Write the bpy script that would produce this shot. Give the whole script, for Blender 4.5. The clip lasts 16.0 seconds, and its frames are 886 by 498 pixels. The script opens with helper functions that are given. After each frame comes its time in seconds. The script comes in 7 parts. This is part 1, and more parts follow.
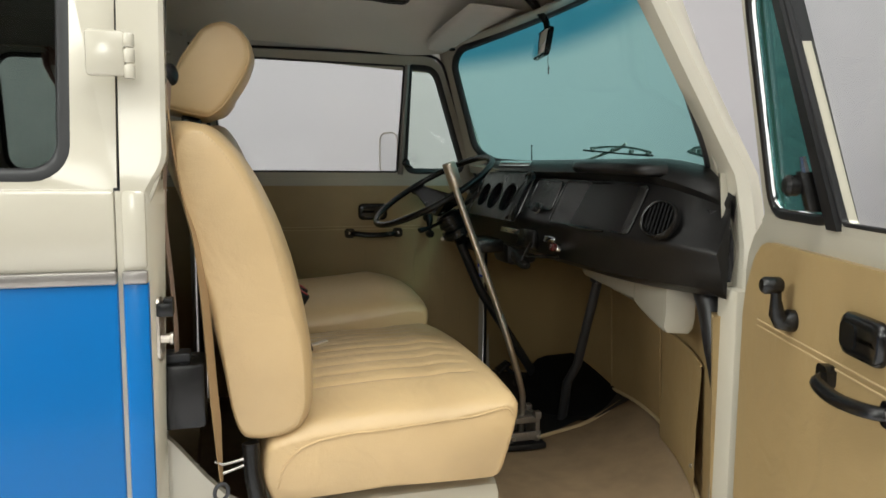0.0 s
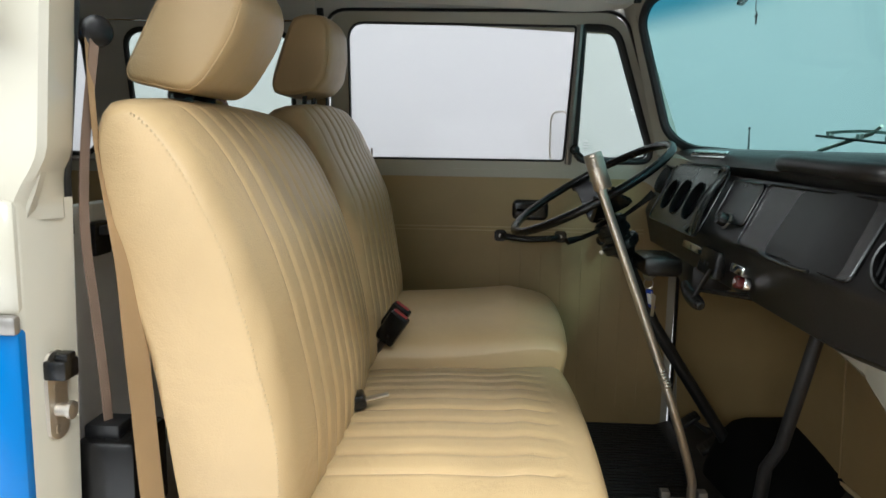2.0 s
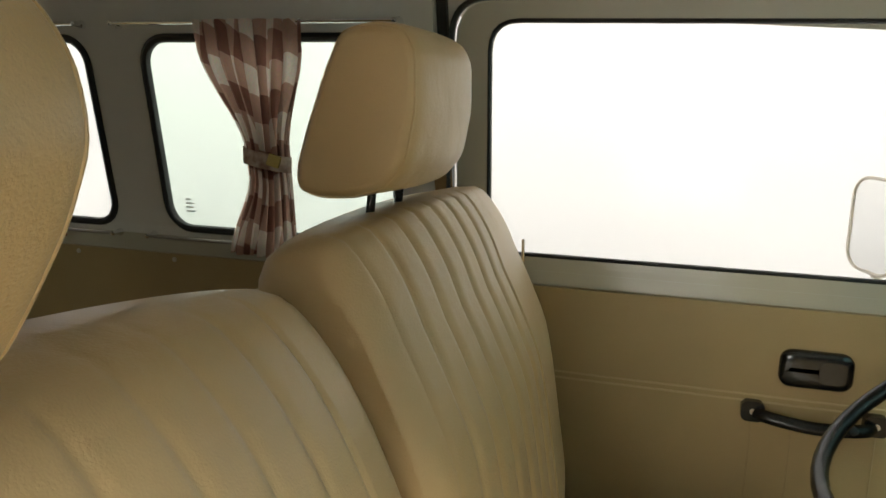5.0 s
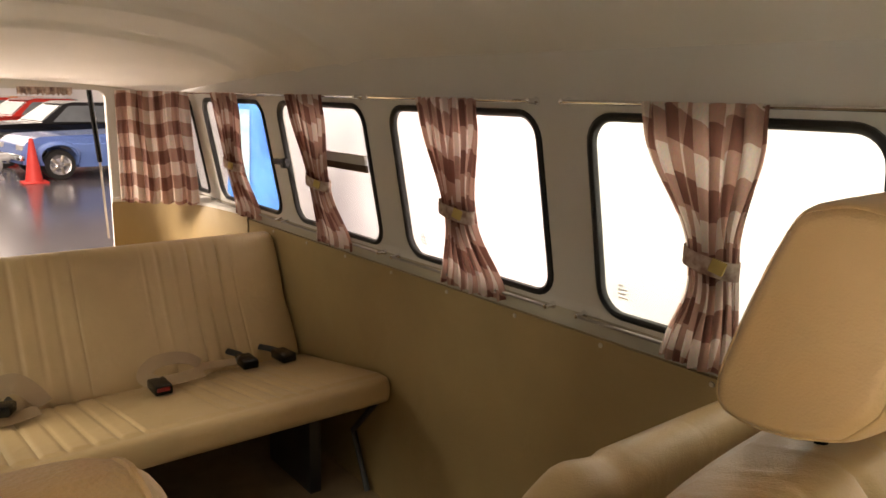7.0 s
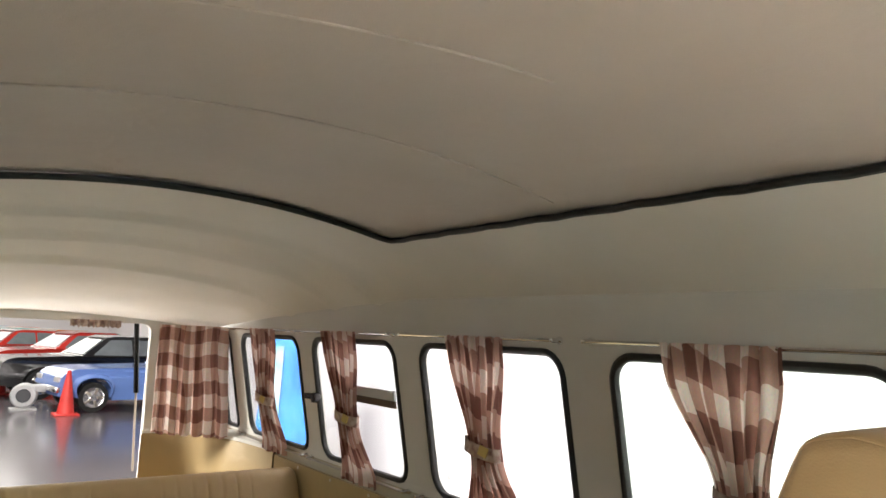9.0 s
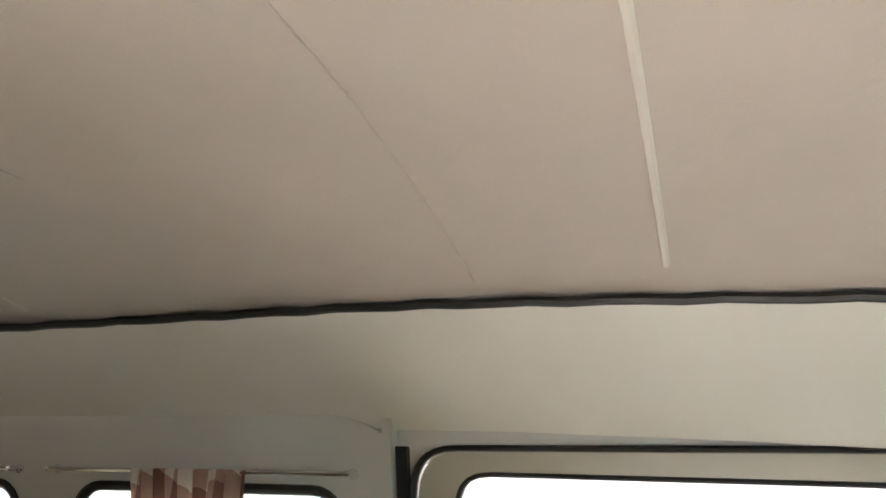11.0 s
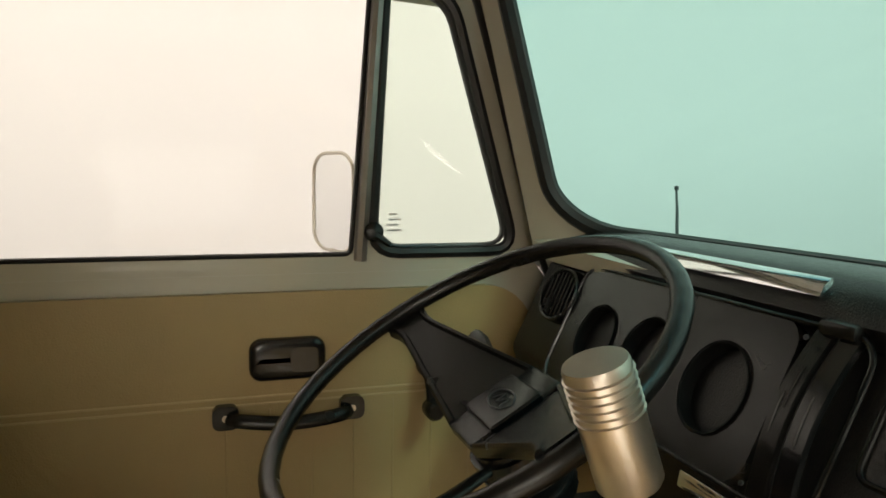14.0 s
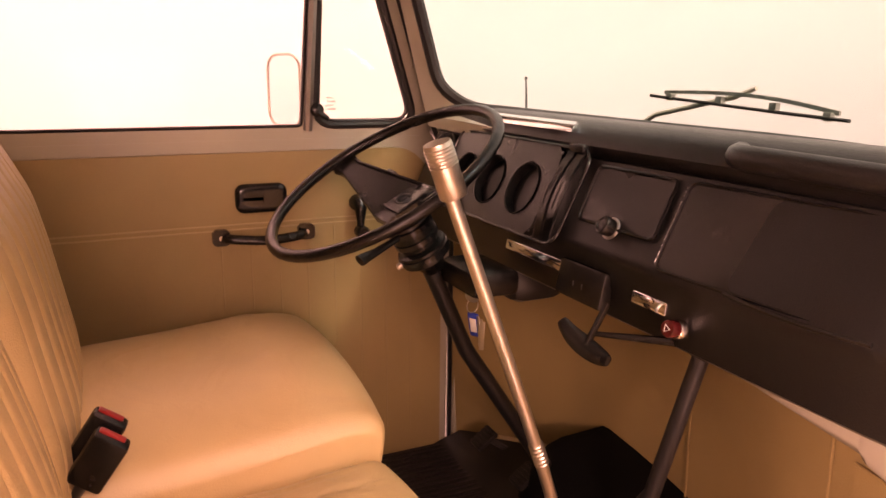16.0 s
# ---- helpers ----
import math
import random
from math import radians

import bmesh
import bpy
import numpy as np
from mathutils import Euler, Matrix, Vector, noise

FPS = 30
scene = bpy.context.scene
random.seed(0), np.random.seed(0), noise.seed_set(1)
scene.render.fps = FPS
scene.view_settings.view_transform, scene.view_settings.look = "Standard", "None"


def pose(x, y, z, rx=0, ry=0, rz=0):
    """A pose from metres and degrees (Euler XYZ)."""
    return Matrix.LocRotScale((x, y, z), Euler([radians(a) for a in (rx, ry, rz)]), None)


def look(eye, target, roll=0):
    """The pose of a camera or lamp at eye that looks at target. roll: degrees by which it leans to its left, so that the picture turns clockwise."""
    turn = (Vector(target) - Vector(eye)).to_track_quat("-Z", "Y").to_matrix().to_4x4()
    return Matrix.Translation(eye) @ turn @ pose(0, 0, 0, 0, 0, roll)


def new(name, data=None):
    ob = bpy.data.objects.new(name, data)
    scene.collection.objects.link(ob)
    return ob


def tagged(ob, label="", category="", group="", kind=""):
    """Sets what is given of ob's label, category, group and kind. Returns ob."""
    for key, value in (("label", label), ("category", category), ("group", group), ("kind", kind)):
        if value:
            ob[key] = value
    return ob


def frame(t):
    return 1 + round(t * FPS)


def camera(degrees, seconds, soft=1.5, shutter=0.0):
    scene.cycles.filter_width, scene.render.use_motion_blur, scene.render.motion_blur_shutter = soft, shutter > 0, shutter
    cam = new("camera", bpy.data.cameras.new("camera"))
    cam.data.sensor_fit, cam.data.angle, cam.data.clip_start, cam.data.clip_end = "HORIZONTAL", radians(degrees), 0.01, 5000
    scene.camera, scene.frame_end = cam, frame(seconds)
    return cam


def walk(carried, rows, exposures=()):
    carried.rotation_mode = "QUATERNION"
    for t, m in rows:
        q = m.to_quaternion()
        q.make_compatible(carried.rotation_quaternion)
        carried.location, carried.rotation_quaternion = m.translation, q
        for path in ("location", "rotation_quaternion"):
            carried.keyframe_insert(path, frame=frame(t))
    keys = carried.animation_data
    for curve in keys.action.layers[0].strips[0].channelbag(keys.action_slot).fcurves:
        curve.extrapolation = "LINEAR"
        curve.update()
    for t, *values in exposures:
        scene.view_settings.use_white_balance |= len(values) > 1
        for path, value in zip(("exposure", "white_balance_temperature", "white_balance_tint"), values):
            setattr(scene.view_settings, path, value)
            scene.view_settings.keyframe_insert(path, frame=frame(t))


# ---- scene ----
from mathutils.bvhtree import BVHTree
# ---- camera and walk ----
PATH = [
    (0, (0.12, -2.232, 1.262), (0.679, -0.325, 1.038), 0.4),
    (0.5, (0.283, -2.12, 1.254), (0.649, -0.168, 1.012), 0.7),
    (1, (0.405, -2.001, 1.268), (0.571, -0.025, 1.006), 0.8),
    (1.5, (0.521, -1.86, 1.275), (0.515, 0.121, 0.998), 1.0),
    (2, (0.538, -1.70, 1.292), (0.434, 0.276, 1.005), 0.9),
    (2.5, (0.508, -1.492, 1.313), (0.345, 0.481, 1.025), 0.9),
    (3, (0.486, -1.33, 1.314), (0.295, 0.64, 1.023), 1.1),
    (3.2, (0.484, -1.254, 1.323), (0.283, 0.714, 1.028), 1.0),
    (5.5, (0.389, -0.497, 1.558), (-0.391, 1.302, 1.166), 1.6),
    (6, (0.37, -0.426, 1.609), (-0.696, 1.22, 1.218), 1.7),
    (6.5, (0.35, -0.406, 1.651), (-0.99, 1.021, 1.244), 1.4),
    (7, (0.335, -0.404, 1.668), (-1.206, 0.805, 1.265), 1.2),
    (7.5, (0.323, -0.394, 1.672), (-1.349, 0.648, 1.329), 0.9),
    (8, (0.337, -0.429, 1.671), (-1.395, 0.552, 1.477), 0.8),
    (8.2, (0.348, -0.436, 1.668), (-1.393, 0.545, 1.579), 1.0),
    (10.5, (0.452, -0.431, 1.648), (-0.546, 1.196, 2.247), 2.0),
    (11, (0.473, -0.42, 1.644), (-0.166, 1.374, 2.263), 1.3),
    (11.5, (0.49, -0.429, 1.64), (0.237, 1.464, 2.232), 0.8),
    (12, (0.505, -0.41, 1.638), (0.579, 1.533, 2.108), 0.3),
    (12.5, (0.525, -0.379, 1.589), (0.848, 1.572, 1.887), 0.4),
    (13, (0.555, -0.347, 1.498), (0.998, 1.6, 1.619), 1.3),
    (13.5, (0.559, -0.354, 1.413), (1.121, 1.565, 1.37), 1.1),
    (14, (0.564, -0.404, 1.379), (1.194, 1.481, 1.16), 0.9),
    (14.5, (0.546, -0.475, 1.365), (1.223, 1.375, 1.019), 0.9),
    (15, (0.502, -0.605, 1.35), (1.216, 1.217, 0.938), 0.8),
    (15.5, (0.427, -0.797, 1.344), (1.194, 0.993, 0.888), 0.7),
    (16, (0.357, -0.961, 1.366), (1.183, 0.799, 0.897), 0.6),
]
cam = camera(61.9, 16.0, soft=1.6)
walk(cam, [(t, look(eye, target, roll)) for t, eye, target, roll in PATH],
     exposures=[(0.0, -1.18, 6400, 3), (1.2, -0.86, 6000, 2), (2.0, -0.69, 5900, 2), (3.2, -0.34, 5800, 3), (5.3, 0.14, 6900, -1), (6.1, 0.48, 7000, -5), (6.5, 0.8, 7900, 16), (7.0, 1.0, 8100, 18), (8.2, 1.2, 6900, 6), (10.3, 1.0, 6500, 10), (12.0, 0.66, 6200, 5), (12.7, 0.06, 7100, 17), (13.1, -0.32, 7900, 40), (13.6, -0.35, 7700, 12), (14.4, -0.1, 7500, 4), (15.0, 0.28, 10000, 34), (15.5, 0.35, 11000, 52), (16.0, 0.38, 12400, 76)])

# ---- world and lamps ----
world = bpy.data.worlds.new("hall_world")
scene.world = world
world.use_nodes = True
world.node_tree.nodes["Background"].inputs[0].default_value = (0.9, 0.95, 1.0, 1)
world.node_tree.nodes["Background"].inputs[1].default_value = 0.05


# None of these lamps is a known fitting; all stay out of view.
def area_lamp(x, y, z, sx, sy, watts, colour=(1.0, 0.97, 0.93)):
    data = bpy.data.lights.new("unseen_lamp", "AREA")
    data.shape, data.size, data.size_y, data.energy, data.color = "RECTANGLE", sx, sy, watts, colour
    ob = new("unseen_lamp", data)
    ob.location = (x, y, z)
    return ob


def aim(ob, target):
    ob.rotation_euler = (Vector(target) - ob.location).to_track_quat("-Z", "Y").to_euler()


# fills added to brighten the open door, footwell, seats, bench and walls
aim(area_lamp(-5.2, -6.4, 4.2, 5.0, 3.0, 90), (0.9, -0.5, 0.9))
aim(area_lamp(-1.2, -6.8, 2.8, 1.6, 1.2, 130), (1.3, 0.2, 0.6))
aim(area_lamp(-4.5, -2.7, 3.3, 1.2, 1.4, 400), (1.2, -1.4, 1.0))
area_lamp(-2.6, -2.7, 5.6, 2.4, 1.4, 230)
aim(area_lamp(1.4, -6.6, 5.6, 3.0, 1.2, 340), (0.5, 0.2, 0.8))
area_lamp(-19.0, -1.0, 5.8, 10.0, 8.0, 380)
area_lamp(-34.0, -1.0, 5.8, 12.0, 10.0, 560)
area_lamp(-0.4, -2.5, 5.6, 4.8, 1.6, 410)
area_lamp(-2.2, 1.95, 5.6, 12.0, 0.8, 25)
area_lamp(2.6, -2.5, 5.6, 0.9, 7.0, 36)
# light falling through the windshield onto the driver's door; its lamp is unseen
aim(area_lamp(3.0, -3.4, 5.6, 0.5, 0.5, 175), (0.95, 0.70, 0.80))


# ---- materials ----
def material(name, colour, rough=0.5, metal=0.0, vary=0.12, scale=8.0, bump=0.0, bump_scale=200.0, coat=0.0, second=None, spec=0.5, wrinkle=0.0):
    """A node material: base colour broken up by two sizes of noise, fine relief, and roughness that varies a little."""
    m = bpy.data.materials.new(name)
    m.use_nodes = True
    nt = m.node_tree
    bsdf = nt.nodes["Principled BSDF"]
    tex = nt.nodes.new("ShaderNodeTexCoord")
    big = nt.nodes.new("ShaderNodeTexNoise")
    big.inputs["Scale"].default_value, big.inputs["Detail"].default_value = scale, 6
    fine = nt.nodes.new("ShaderNodeTexNoise")
    fine.inputs["Scale"].default_value, fine.inputs["Detail"].default_value = bump_scale, 3
    nt.links.new(tex.outputs["Object"], big.inputs["Vector"])
    nt.links.new(tex.outputs["Object"], fine.inputs["Vector"])
    ramp = nt.nodes.new("ShaderNodeMix")
    ramp.data_type = "RGBA"
    dark = second or tuple(c * (1 - vary) for c in colour)
    ramp.inputs["A"].default_value, ramp.inputs["B"].default_value = (*dark, 1), (*colour, 1)
    spread = nt.nodes.new("ShaderNodeMapRange")
    spread.inputs["From Min"].default_value, spread.inputs["From Max"].default_value = 0.3, 0.62
    nt.links.new(big.outputs["Fac"], spread.inputs["Value"])
    nt.links.new(spread.outputs["Result"], ramp.inputs["Factor"])
    nt.links.new(ramp.outputs["Result"], bsdf.inputs["Base Color"])
    wear = nt.nodes.new("ShaderNodeMapRange")
    wear.inputs["To Min"].default_value, wear.inputs["To Max"].default_value = rough * 0.85, min(1.0, rough * 1.15)
    nt.links.new(big.outputs["Fac"], wear.inputs["Value"])
    nt.links.new(wear.outputs["Result"], bsdf.inputs["Roughness"])
    bsdf.inputs["Metallic"].default_value = metal
    bsdf.inputs["Specular IOR Level"].default_value = spec
    bsdf.inputs["Coat Weight"].default_value = coat
    bsdf.inputs["Coat Roughness"].default_value = 0.06
    if bump:
        relief = nt.nodes.new("ShaderNodeBump")
        relief.inputs["Strength"].default_value, relief.inputs["Distance"].default_value = bump, 0.002
        nt.links.new(fine.outputs["Fac"], relief.inputs["Height"])
        nt.links.new(relief.outputs["Normal"], bsdf.inputs["Normal"])
    if bump and wrinkle:
        soft = nt.nodes.new("ShaderNodeTexNoise")
        soft.inputs["Scale"].default_value, soft.inputs["Detail"].default_value, soft.inputs["Distortion"].default_value = 9.0, 3, 0.8
        fold = nt.nodes.new("ShaderNodeBump")
        fold.inputs["Strength"].default_value, fold.inputs["Distance"].default_value = wrinkle, 0.02
        nt.links.new(tex.outputs["Object"], soft.inputs["Vector"])
        nt.links.new(soft.outputs["Fac"], fold.inputs["Height"])
        nt.links.new(fold.outputs["Normal"], relief.inputs["Normal"])
    return m


def glass(name, tint, band=None):
    """A pane: what it lets through is tinted, and it mirrors by its angle. band: (z low, z high, tint above)."""
    m = bpy.data.materials.new(name)
    m.use_nodes = True
    nt = m.node_tree
    nt.nodes.remove(nt.nodes["Principled BSDF"])
    clear, gloss = nt.nodes.new("ShaderNodeBsdfTransparent"), nt.nodes.new("ShaderNodeBsdfGlossy")
    gloss.inputs["Roughness"].default_value = 0.01
    mix, facing = nt.nodes.new("ShaderNodeMixShader"), nt.nodes.new("ShaderNodeLayerWeight")
    power, share = nt.nodes.new("ShaderNodeMath"), nt.nodes.new("ShaderNodeMath")
    power.operation, power.inputs[1].default_value = "POWER", 5.0
    share.operation, share.inputs[1].default_value, share.inputs[2].default_value = "MULTIPLY_ADD", 0.40, 0.012
    nt.links.new(facing.outputs["Facing"], power.inputs[0])
    nt.links.new(power.outputs[0], share.inputs[0])
    clear.inputs["Color"].default_value = (*tint, 1)
    if band:
        tex, xyz = nt.nodes.new("ShaderNodeTexCoord"), nt.nodes.new("ShaderNodeSeparateXYZ")
        rng, col = nt.nodes.new("ShaderNodeMapRange"), nt.nodes.new("ShaderNodeMix")
        rng.interpolation_type = "SMOOTHSTEP"
        col.data_type = "RGBA"
        rng.inputs["From Min"].default_value, rng.inputs["From Max"].default_value = band[0], band[1]
        col.inputs["A"].default_value, col.inputs["B"].default_value = (*tint, 1), (*band[2], 1)
        nt.links.new(tex.outputs["Object"], xyz.inputs[0])
        nt.links.new(xyz.outputs["Z"], rng.inputs["Value"])
        nt.links.new(rng.outputs["Result"], col.inputs["Factor"])
        nt.links.new(col.outputs["Result"], clear.inputs["Color"])
    nt.links.new(share.outputs[0], mix.inputs[0])
    nt.links.new(clear.outputs[0], mix.inputs[1])
    nt.links.new(gloss.outputs[0], mix.inputs[2])
    nt.links.new(mix.outputs[0], nt.nodes["Material Output"].inputs["Surface"])
    return m


VINYL = material("beige_vinyl", (0.50, 0.355, 0.185), 0.40, vary=0.12, scale=5, bump=0.3, bump_scale=420, wrinkle=0.22)
TRIM = material("beige_trim_vinyl", (0.34, 0.24, 0.11), 0.46, vary=0.14, scale=4, bump=0.3, bump_scale=380, wrinkle=0.18)
THREAD = material("seam_thread", (0.46, 0.34, 0.185), 0.7, vary=0.1)
CREAM = material("cream_paint", (0.44, 0.41, 0.335), 0.24, vary=0.06, scale=3, coat=0.5)
GREY_PAINT = material("grey_cream_paint", (0.62, 0.60, 0.565), 0.45, vary=0.06, scale=4, bump=0.1)
BLUE = material("blue_paint", (0.0, 0.105, 0.33), 0.34, vary=0.05, scale=2, coat=0.10, spec=0.3)
HEADLINER = material("grey_headliner", (0.76, 0.73, 0.675), 0.75, vary=0.08, scale=3, bump=0.2, bump_scale=500, wrinkle=0.12)
ROOF_CLOTH = material("pinkish_roof_cloth", (0.55, 0.49, 0.44), 0.8, vary=0.10, scale=3, bump=0.25, bump_scale=500, wrinkle=0.2)
RUBBER = material("black_rubber", (0.008, 0.008, 0.009), 0.45, vary=0.3, scale=20, bump=0.1)
PLASTIC = material("black_plastic", (0.0060, 0.0055, 0.0054), 0.26, vary=0.25, scale=15, bump=0.2, bump_scale=600, spec=0.4)
DASHPAD = material("black_dash_padding", (0.0065, 0.006, 0.006), 0.31, vary=0.25, scale=6, bump=0.35, bump_scale=500, spec=0.36)
DARK = material("dark_grey_metal", (0.05, 0.05, 0.055), 0.45, metal=0.3, vary=0.3, scale=10)
CHROME = material("chrome", (0.85, 0.85, 0.86), 0.09, metal=1.0, vary=0.08, scale=30)
STEEL = material("brushed_steel", (0.56, 0.51, 0.44), 0.30, metal=0.9, vary=0.08, scale=60, bump=0.1, bump_scale=800)
CARPET = material("beige_carpet", (0.30, 0.21, 0.12), 0.95, vary=0.2, scale=15, bump=0.8, bump_scale=700)
MAT_EDGE = material("mat_binding", (0.55, 0.43, 0.25), 0.8, vary=0.1)
BOOTH = material("pale_booth_wall", (0.46, 0.44, 0.46), 0.85, vary=0.03, scale=0.6)
WALL_WHITE = material("white_wall", (0.83, 0.81, 0.82), 0.8, vary=0.03, scale=0.6)
FLOOR_GREY = material("polished_grey_floor", (0.13, 0.118, 0.128), 0.17, vary=0.12, scale=0.8)
GLASS_CLEAR = glass("clear_glass", (0.975, 0.99, 0.985))
GLASS_GREEN = glass("green_glass", (0.90, 0.97, 0.93))
# tinted panes, darkened further to look dim and hold light out of the cabin
GLASS_DARK = glass("dimmed_teal_glass", (0.50, 0.53, 0.52))
GLASS_TEAL = glass("teal_vent_glass", (0.27, 0.47, 0.45))
GLASS_SHIELD = glass("teal_windshield_glass", (0.43, 0.765, 0.74), band=(1.61, 1.70, (0.06, 0.33, 0.43)))


BAR_METAL = material("grey_bar_metal", (0.30, 0.28, 0.26), 0.32, metal=0.7, vary=0.15, scale=30)
GLOSS_BLACK = material("gloss_black_plastic", (0.005, 0.005, 0.0055), 0.20, vary=0.3, scale=25)
BORE_BLACK = material("matt_black_plastic", (0.003, 0.003, 0.0032), 0.75, vary=0.3, scale=25, spec=0.15)
LIGHT_GREY = material("light_grey_plastic", (0.55, 0.55, 0.55), 0.5, vary=0.1)
RED_PLASTIC = material("red_plastic", (0.30, 0.014, 0.012), 0.3, vary=0.15, scale=40)
DARK_RED = material("dark_red_plastic", (0.09, 0.010, 0.010), 0.25, vary=0.2, scale=40)
LID_BLACK = material("scuffed_black_plastic", (0.006, 0.0055, 0.0053), 0.25, second=(0.020, 0.017, 0.016), scale=22, bump=0.25, bump_scale=500)
WORN_BELT = material("worn_brown_webbing", (0.22, 0.145, 0.10), 0.8, vary=0.2, bump=0.6, bump_scale=900)
BLUE_PLASTIC = material("blue_plastic", (0.01, 0.05, 0.42), 0.3, vary=0.1)
WHITE_PAPER = material("white_paper", (0.75, 0.75, 0.74), 0.8, vary=0.05)
VISOR = material("pale_visor_vinyl", (0.62, 0.59, 0.55), 0.5, vary=0.05, bump=0.15, bump_scale=500)
MIRROR = material("mirror_glass", (0.92, 0.92, 0.92), 0.01, metal=1.0, vary=0.0)
# brighter than the roof cloth: the seam's reflected light is in its colour
LIGHT_SEAM = material("seam_cord_sheen", (0.72, 0.68, 0.62), 0.5, vary=0.1)
BROWN_BELT = material("brown_webbing", (0.10, 0.06, 0.035), 0.85, vary=0.2, bump=0.6, bump_scale=900)
TAN_BELT = material("tan_webbing", (0.36, 0.23, 0.11), 0.8, vary=0.15, bump=0.6, bump_scale=900)
PALE_BELT = material("pale_webbing", (0.36, 0.25, 0.14), 0.40, vary=0.15, bump=0.6, bump_scale=900)
YELLOW_CLOTH = material("yellow_cloth", (0.50, 0.36, 0.12), 0.85, vary=0.15, bump=0.4)
ORANGE = material("orange_cone_plastic", (0.80, 0.06, 0.05), 0.5, vary=0.1)
BANNER_BLUE = material("banner_blue", (0.02, 0.10, 0.36), 0.5, second=(0.05, 0.22, 0.48), scale=3)
BANNER_LIGHT = material("banner_print", (0.14, 0.30, 0.42), 0.5, second=(0.30, 0.33, 0.30), scale=9)
TYRE = material("tyre_rubber", (0.02, 0.02, 0.02), 0.8, vary=0.2)


def plaid(name, across, down, shift=0.0):
    """Woven checks by the cloth's own coordinates: brown where two dark stripes cross, pinkish where one does."""
    m = bpy.data.materials.new(name)
    m.use_nodes = True
    nt = m.node_tree
    bsdf = nt.nodes["Principled BSDF"]
    uvn, sep = nt.nodes.new("ShaderNodeUVMap"), nt.nodes.new("ShaderNodeSeparateXYZ")
    uvn.uv_map = "cloth"
    nt.links.new(uvn.outputs[0], sep.inputs[0])
    stripes = []
    for out, count in (("X", across), ("Y", down)):
        mul, fr, st = (nt.nodes.new("ShaderNodeMath") for _ in range(3))
        mul.operation, mul.inputs[1].default_value, mul.inputs[2].default_value = "MULTIPLY_ADD", count, shift
        fr.operation = "FRACT"
        st.operation, st.inputs[1].default_value = "GREATER_THAN", 0.5
        nt.links.new(sep.outputs[out], mul.inputs[0])
        nt.links.new(mul.outputs[0], fr.inputs[0])
        nt.links.new(fr.outputs[0], st.inputs[0])
        stripes.append(st)
    add, half = nt.nodes.new("ShaderNodeMath"), nt.nodes.new("ShaderNodeMath")
    w0 = nt.nodes.new("ShaderNodeMath")
    w0.operation, w0.inputs[1].default_value = "MULTIPLY", 0.5
    half.operation, half.inputs[1].default_value = "MULTIPLY", 0.5
    nt.links.new(stripes[0].outputs[0], w0.inputs[0])
    nt.links.new(stripes[1].outputs[0], half.inputs[0])
    nt.links.new(w0.outputs[0], add.inputs[0])
    nt.links.new(half.outputs[0], add.inputs[1])
    ramp = nt.nodes.new("ShaderNodeValToRGB")
    ramp.color_ramp.elements[0].color = (0.80, 0.68, 0.61, 1)
    ramp.color_ramp.elements[1].color = (0.235, 0.105, 0.08, 1)
    mid = ramp.color_ramp.elements.new(0.5)
    mid.color = (0.50, 0.30, 0.24, 1)
    noise_n = nt.nodes.new("ShaderNodeTexNoise")
    noise_n.inputs["Scale"].default_value = 60
    mixn = nt.nodes.new("ShaderNodeMix")
    mixn.data_type, mixn.blend_type = "RGBA", "MULTIPLY"
    mixn.inputs["Factor"].default_value = 0.35
    nt.links.new(add.outputs[0], ramp.inputs[0])
    nt.links.new(ramp.outputs[0], mixn.inputs["A"])
    nt.links.new(noise_n.outputs["Color"], mixn.inputs["B"])
    nt.links.new(mixn.outputs["Result"], bsdf.inputs["Base Color"])
    bsdf.inputs["Roughness"].default_value = 0.9
    bsdf.inputs["Sheen Weight"].default_value = 0.2
    thin, both = nt.nodes.new("ShaderNodeBsdfTranslucent"), nt.nodes.new("ShaderNodeMixShader")
    both.inputs[0].default_value = 0.55
    nt.links.new(mixn.outputs["Result"], thin.inputs["Color"])
    nt.links.new(bsdf.outputs[0], both.inputs[1])
    nt.links.new(thin.outputs[0], both.inputs[2])
    nt.links.new(both.outputs[0], nt.nodes["Material Output"].inputs["Surface"])
    return m


PLAID = plaid("plaid_cloth", 5.5, 4.2, 0.35)
PLAID_FINE = plaid("fine_plaid_cloth", 4.6, 4.2, 0.35)
PLAID_BAND = material("plaid_band_cloth", (0.48, 0.38, 0.32), 0.9, second=(0.22, 0.12, 0.10), scale=60, bump=0.3)


# ---- mesh helpers ----
def smooth(bm, angle=40):
    for f in bm.faces:
        f.smooth = True
    limit = radians(angle)
    for e in bm.edges:
        e.smooth = len(e.link_faces) == 2 and e.calc_face_angle(0) < limit


def finish(name, bm, mat, auto=40):
    bmesh.ops.recalc_face_normals(bm, faces=bm.faces)
    smooth(bm, auto)
    me = bpy.data.meshes.new(name)
    bm.to_mesh(me)
    bm.free()
    for m in (mat if isinstance(mat, (list, tuple)) else [mat]):
        me.materials.append(m)
    return new(name, me)


def part(name, bm, mat, parent, label="", auto=40):
    ob = finish(name, bm, mat, auto)
    ob.parent = parent
    if label:
        ob["label"] = label
    return ob


def thing(name, label, category, group="", kind="", at=(0, 0, 0)):
    ob = new(name)
    ob.empty_display_size = 0.1
    ob.location = at
    return tagged(ob, label, category, group, kind)


def solo(name, bm, mat, label, category, group="", kind="", auto=40):
    return tagged(finish(name, bm, mat, auto), label, category, group, kind)


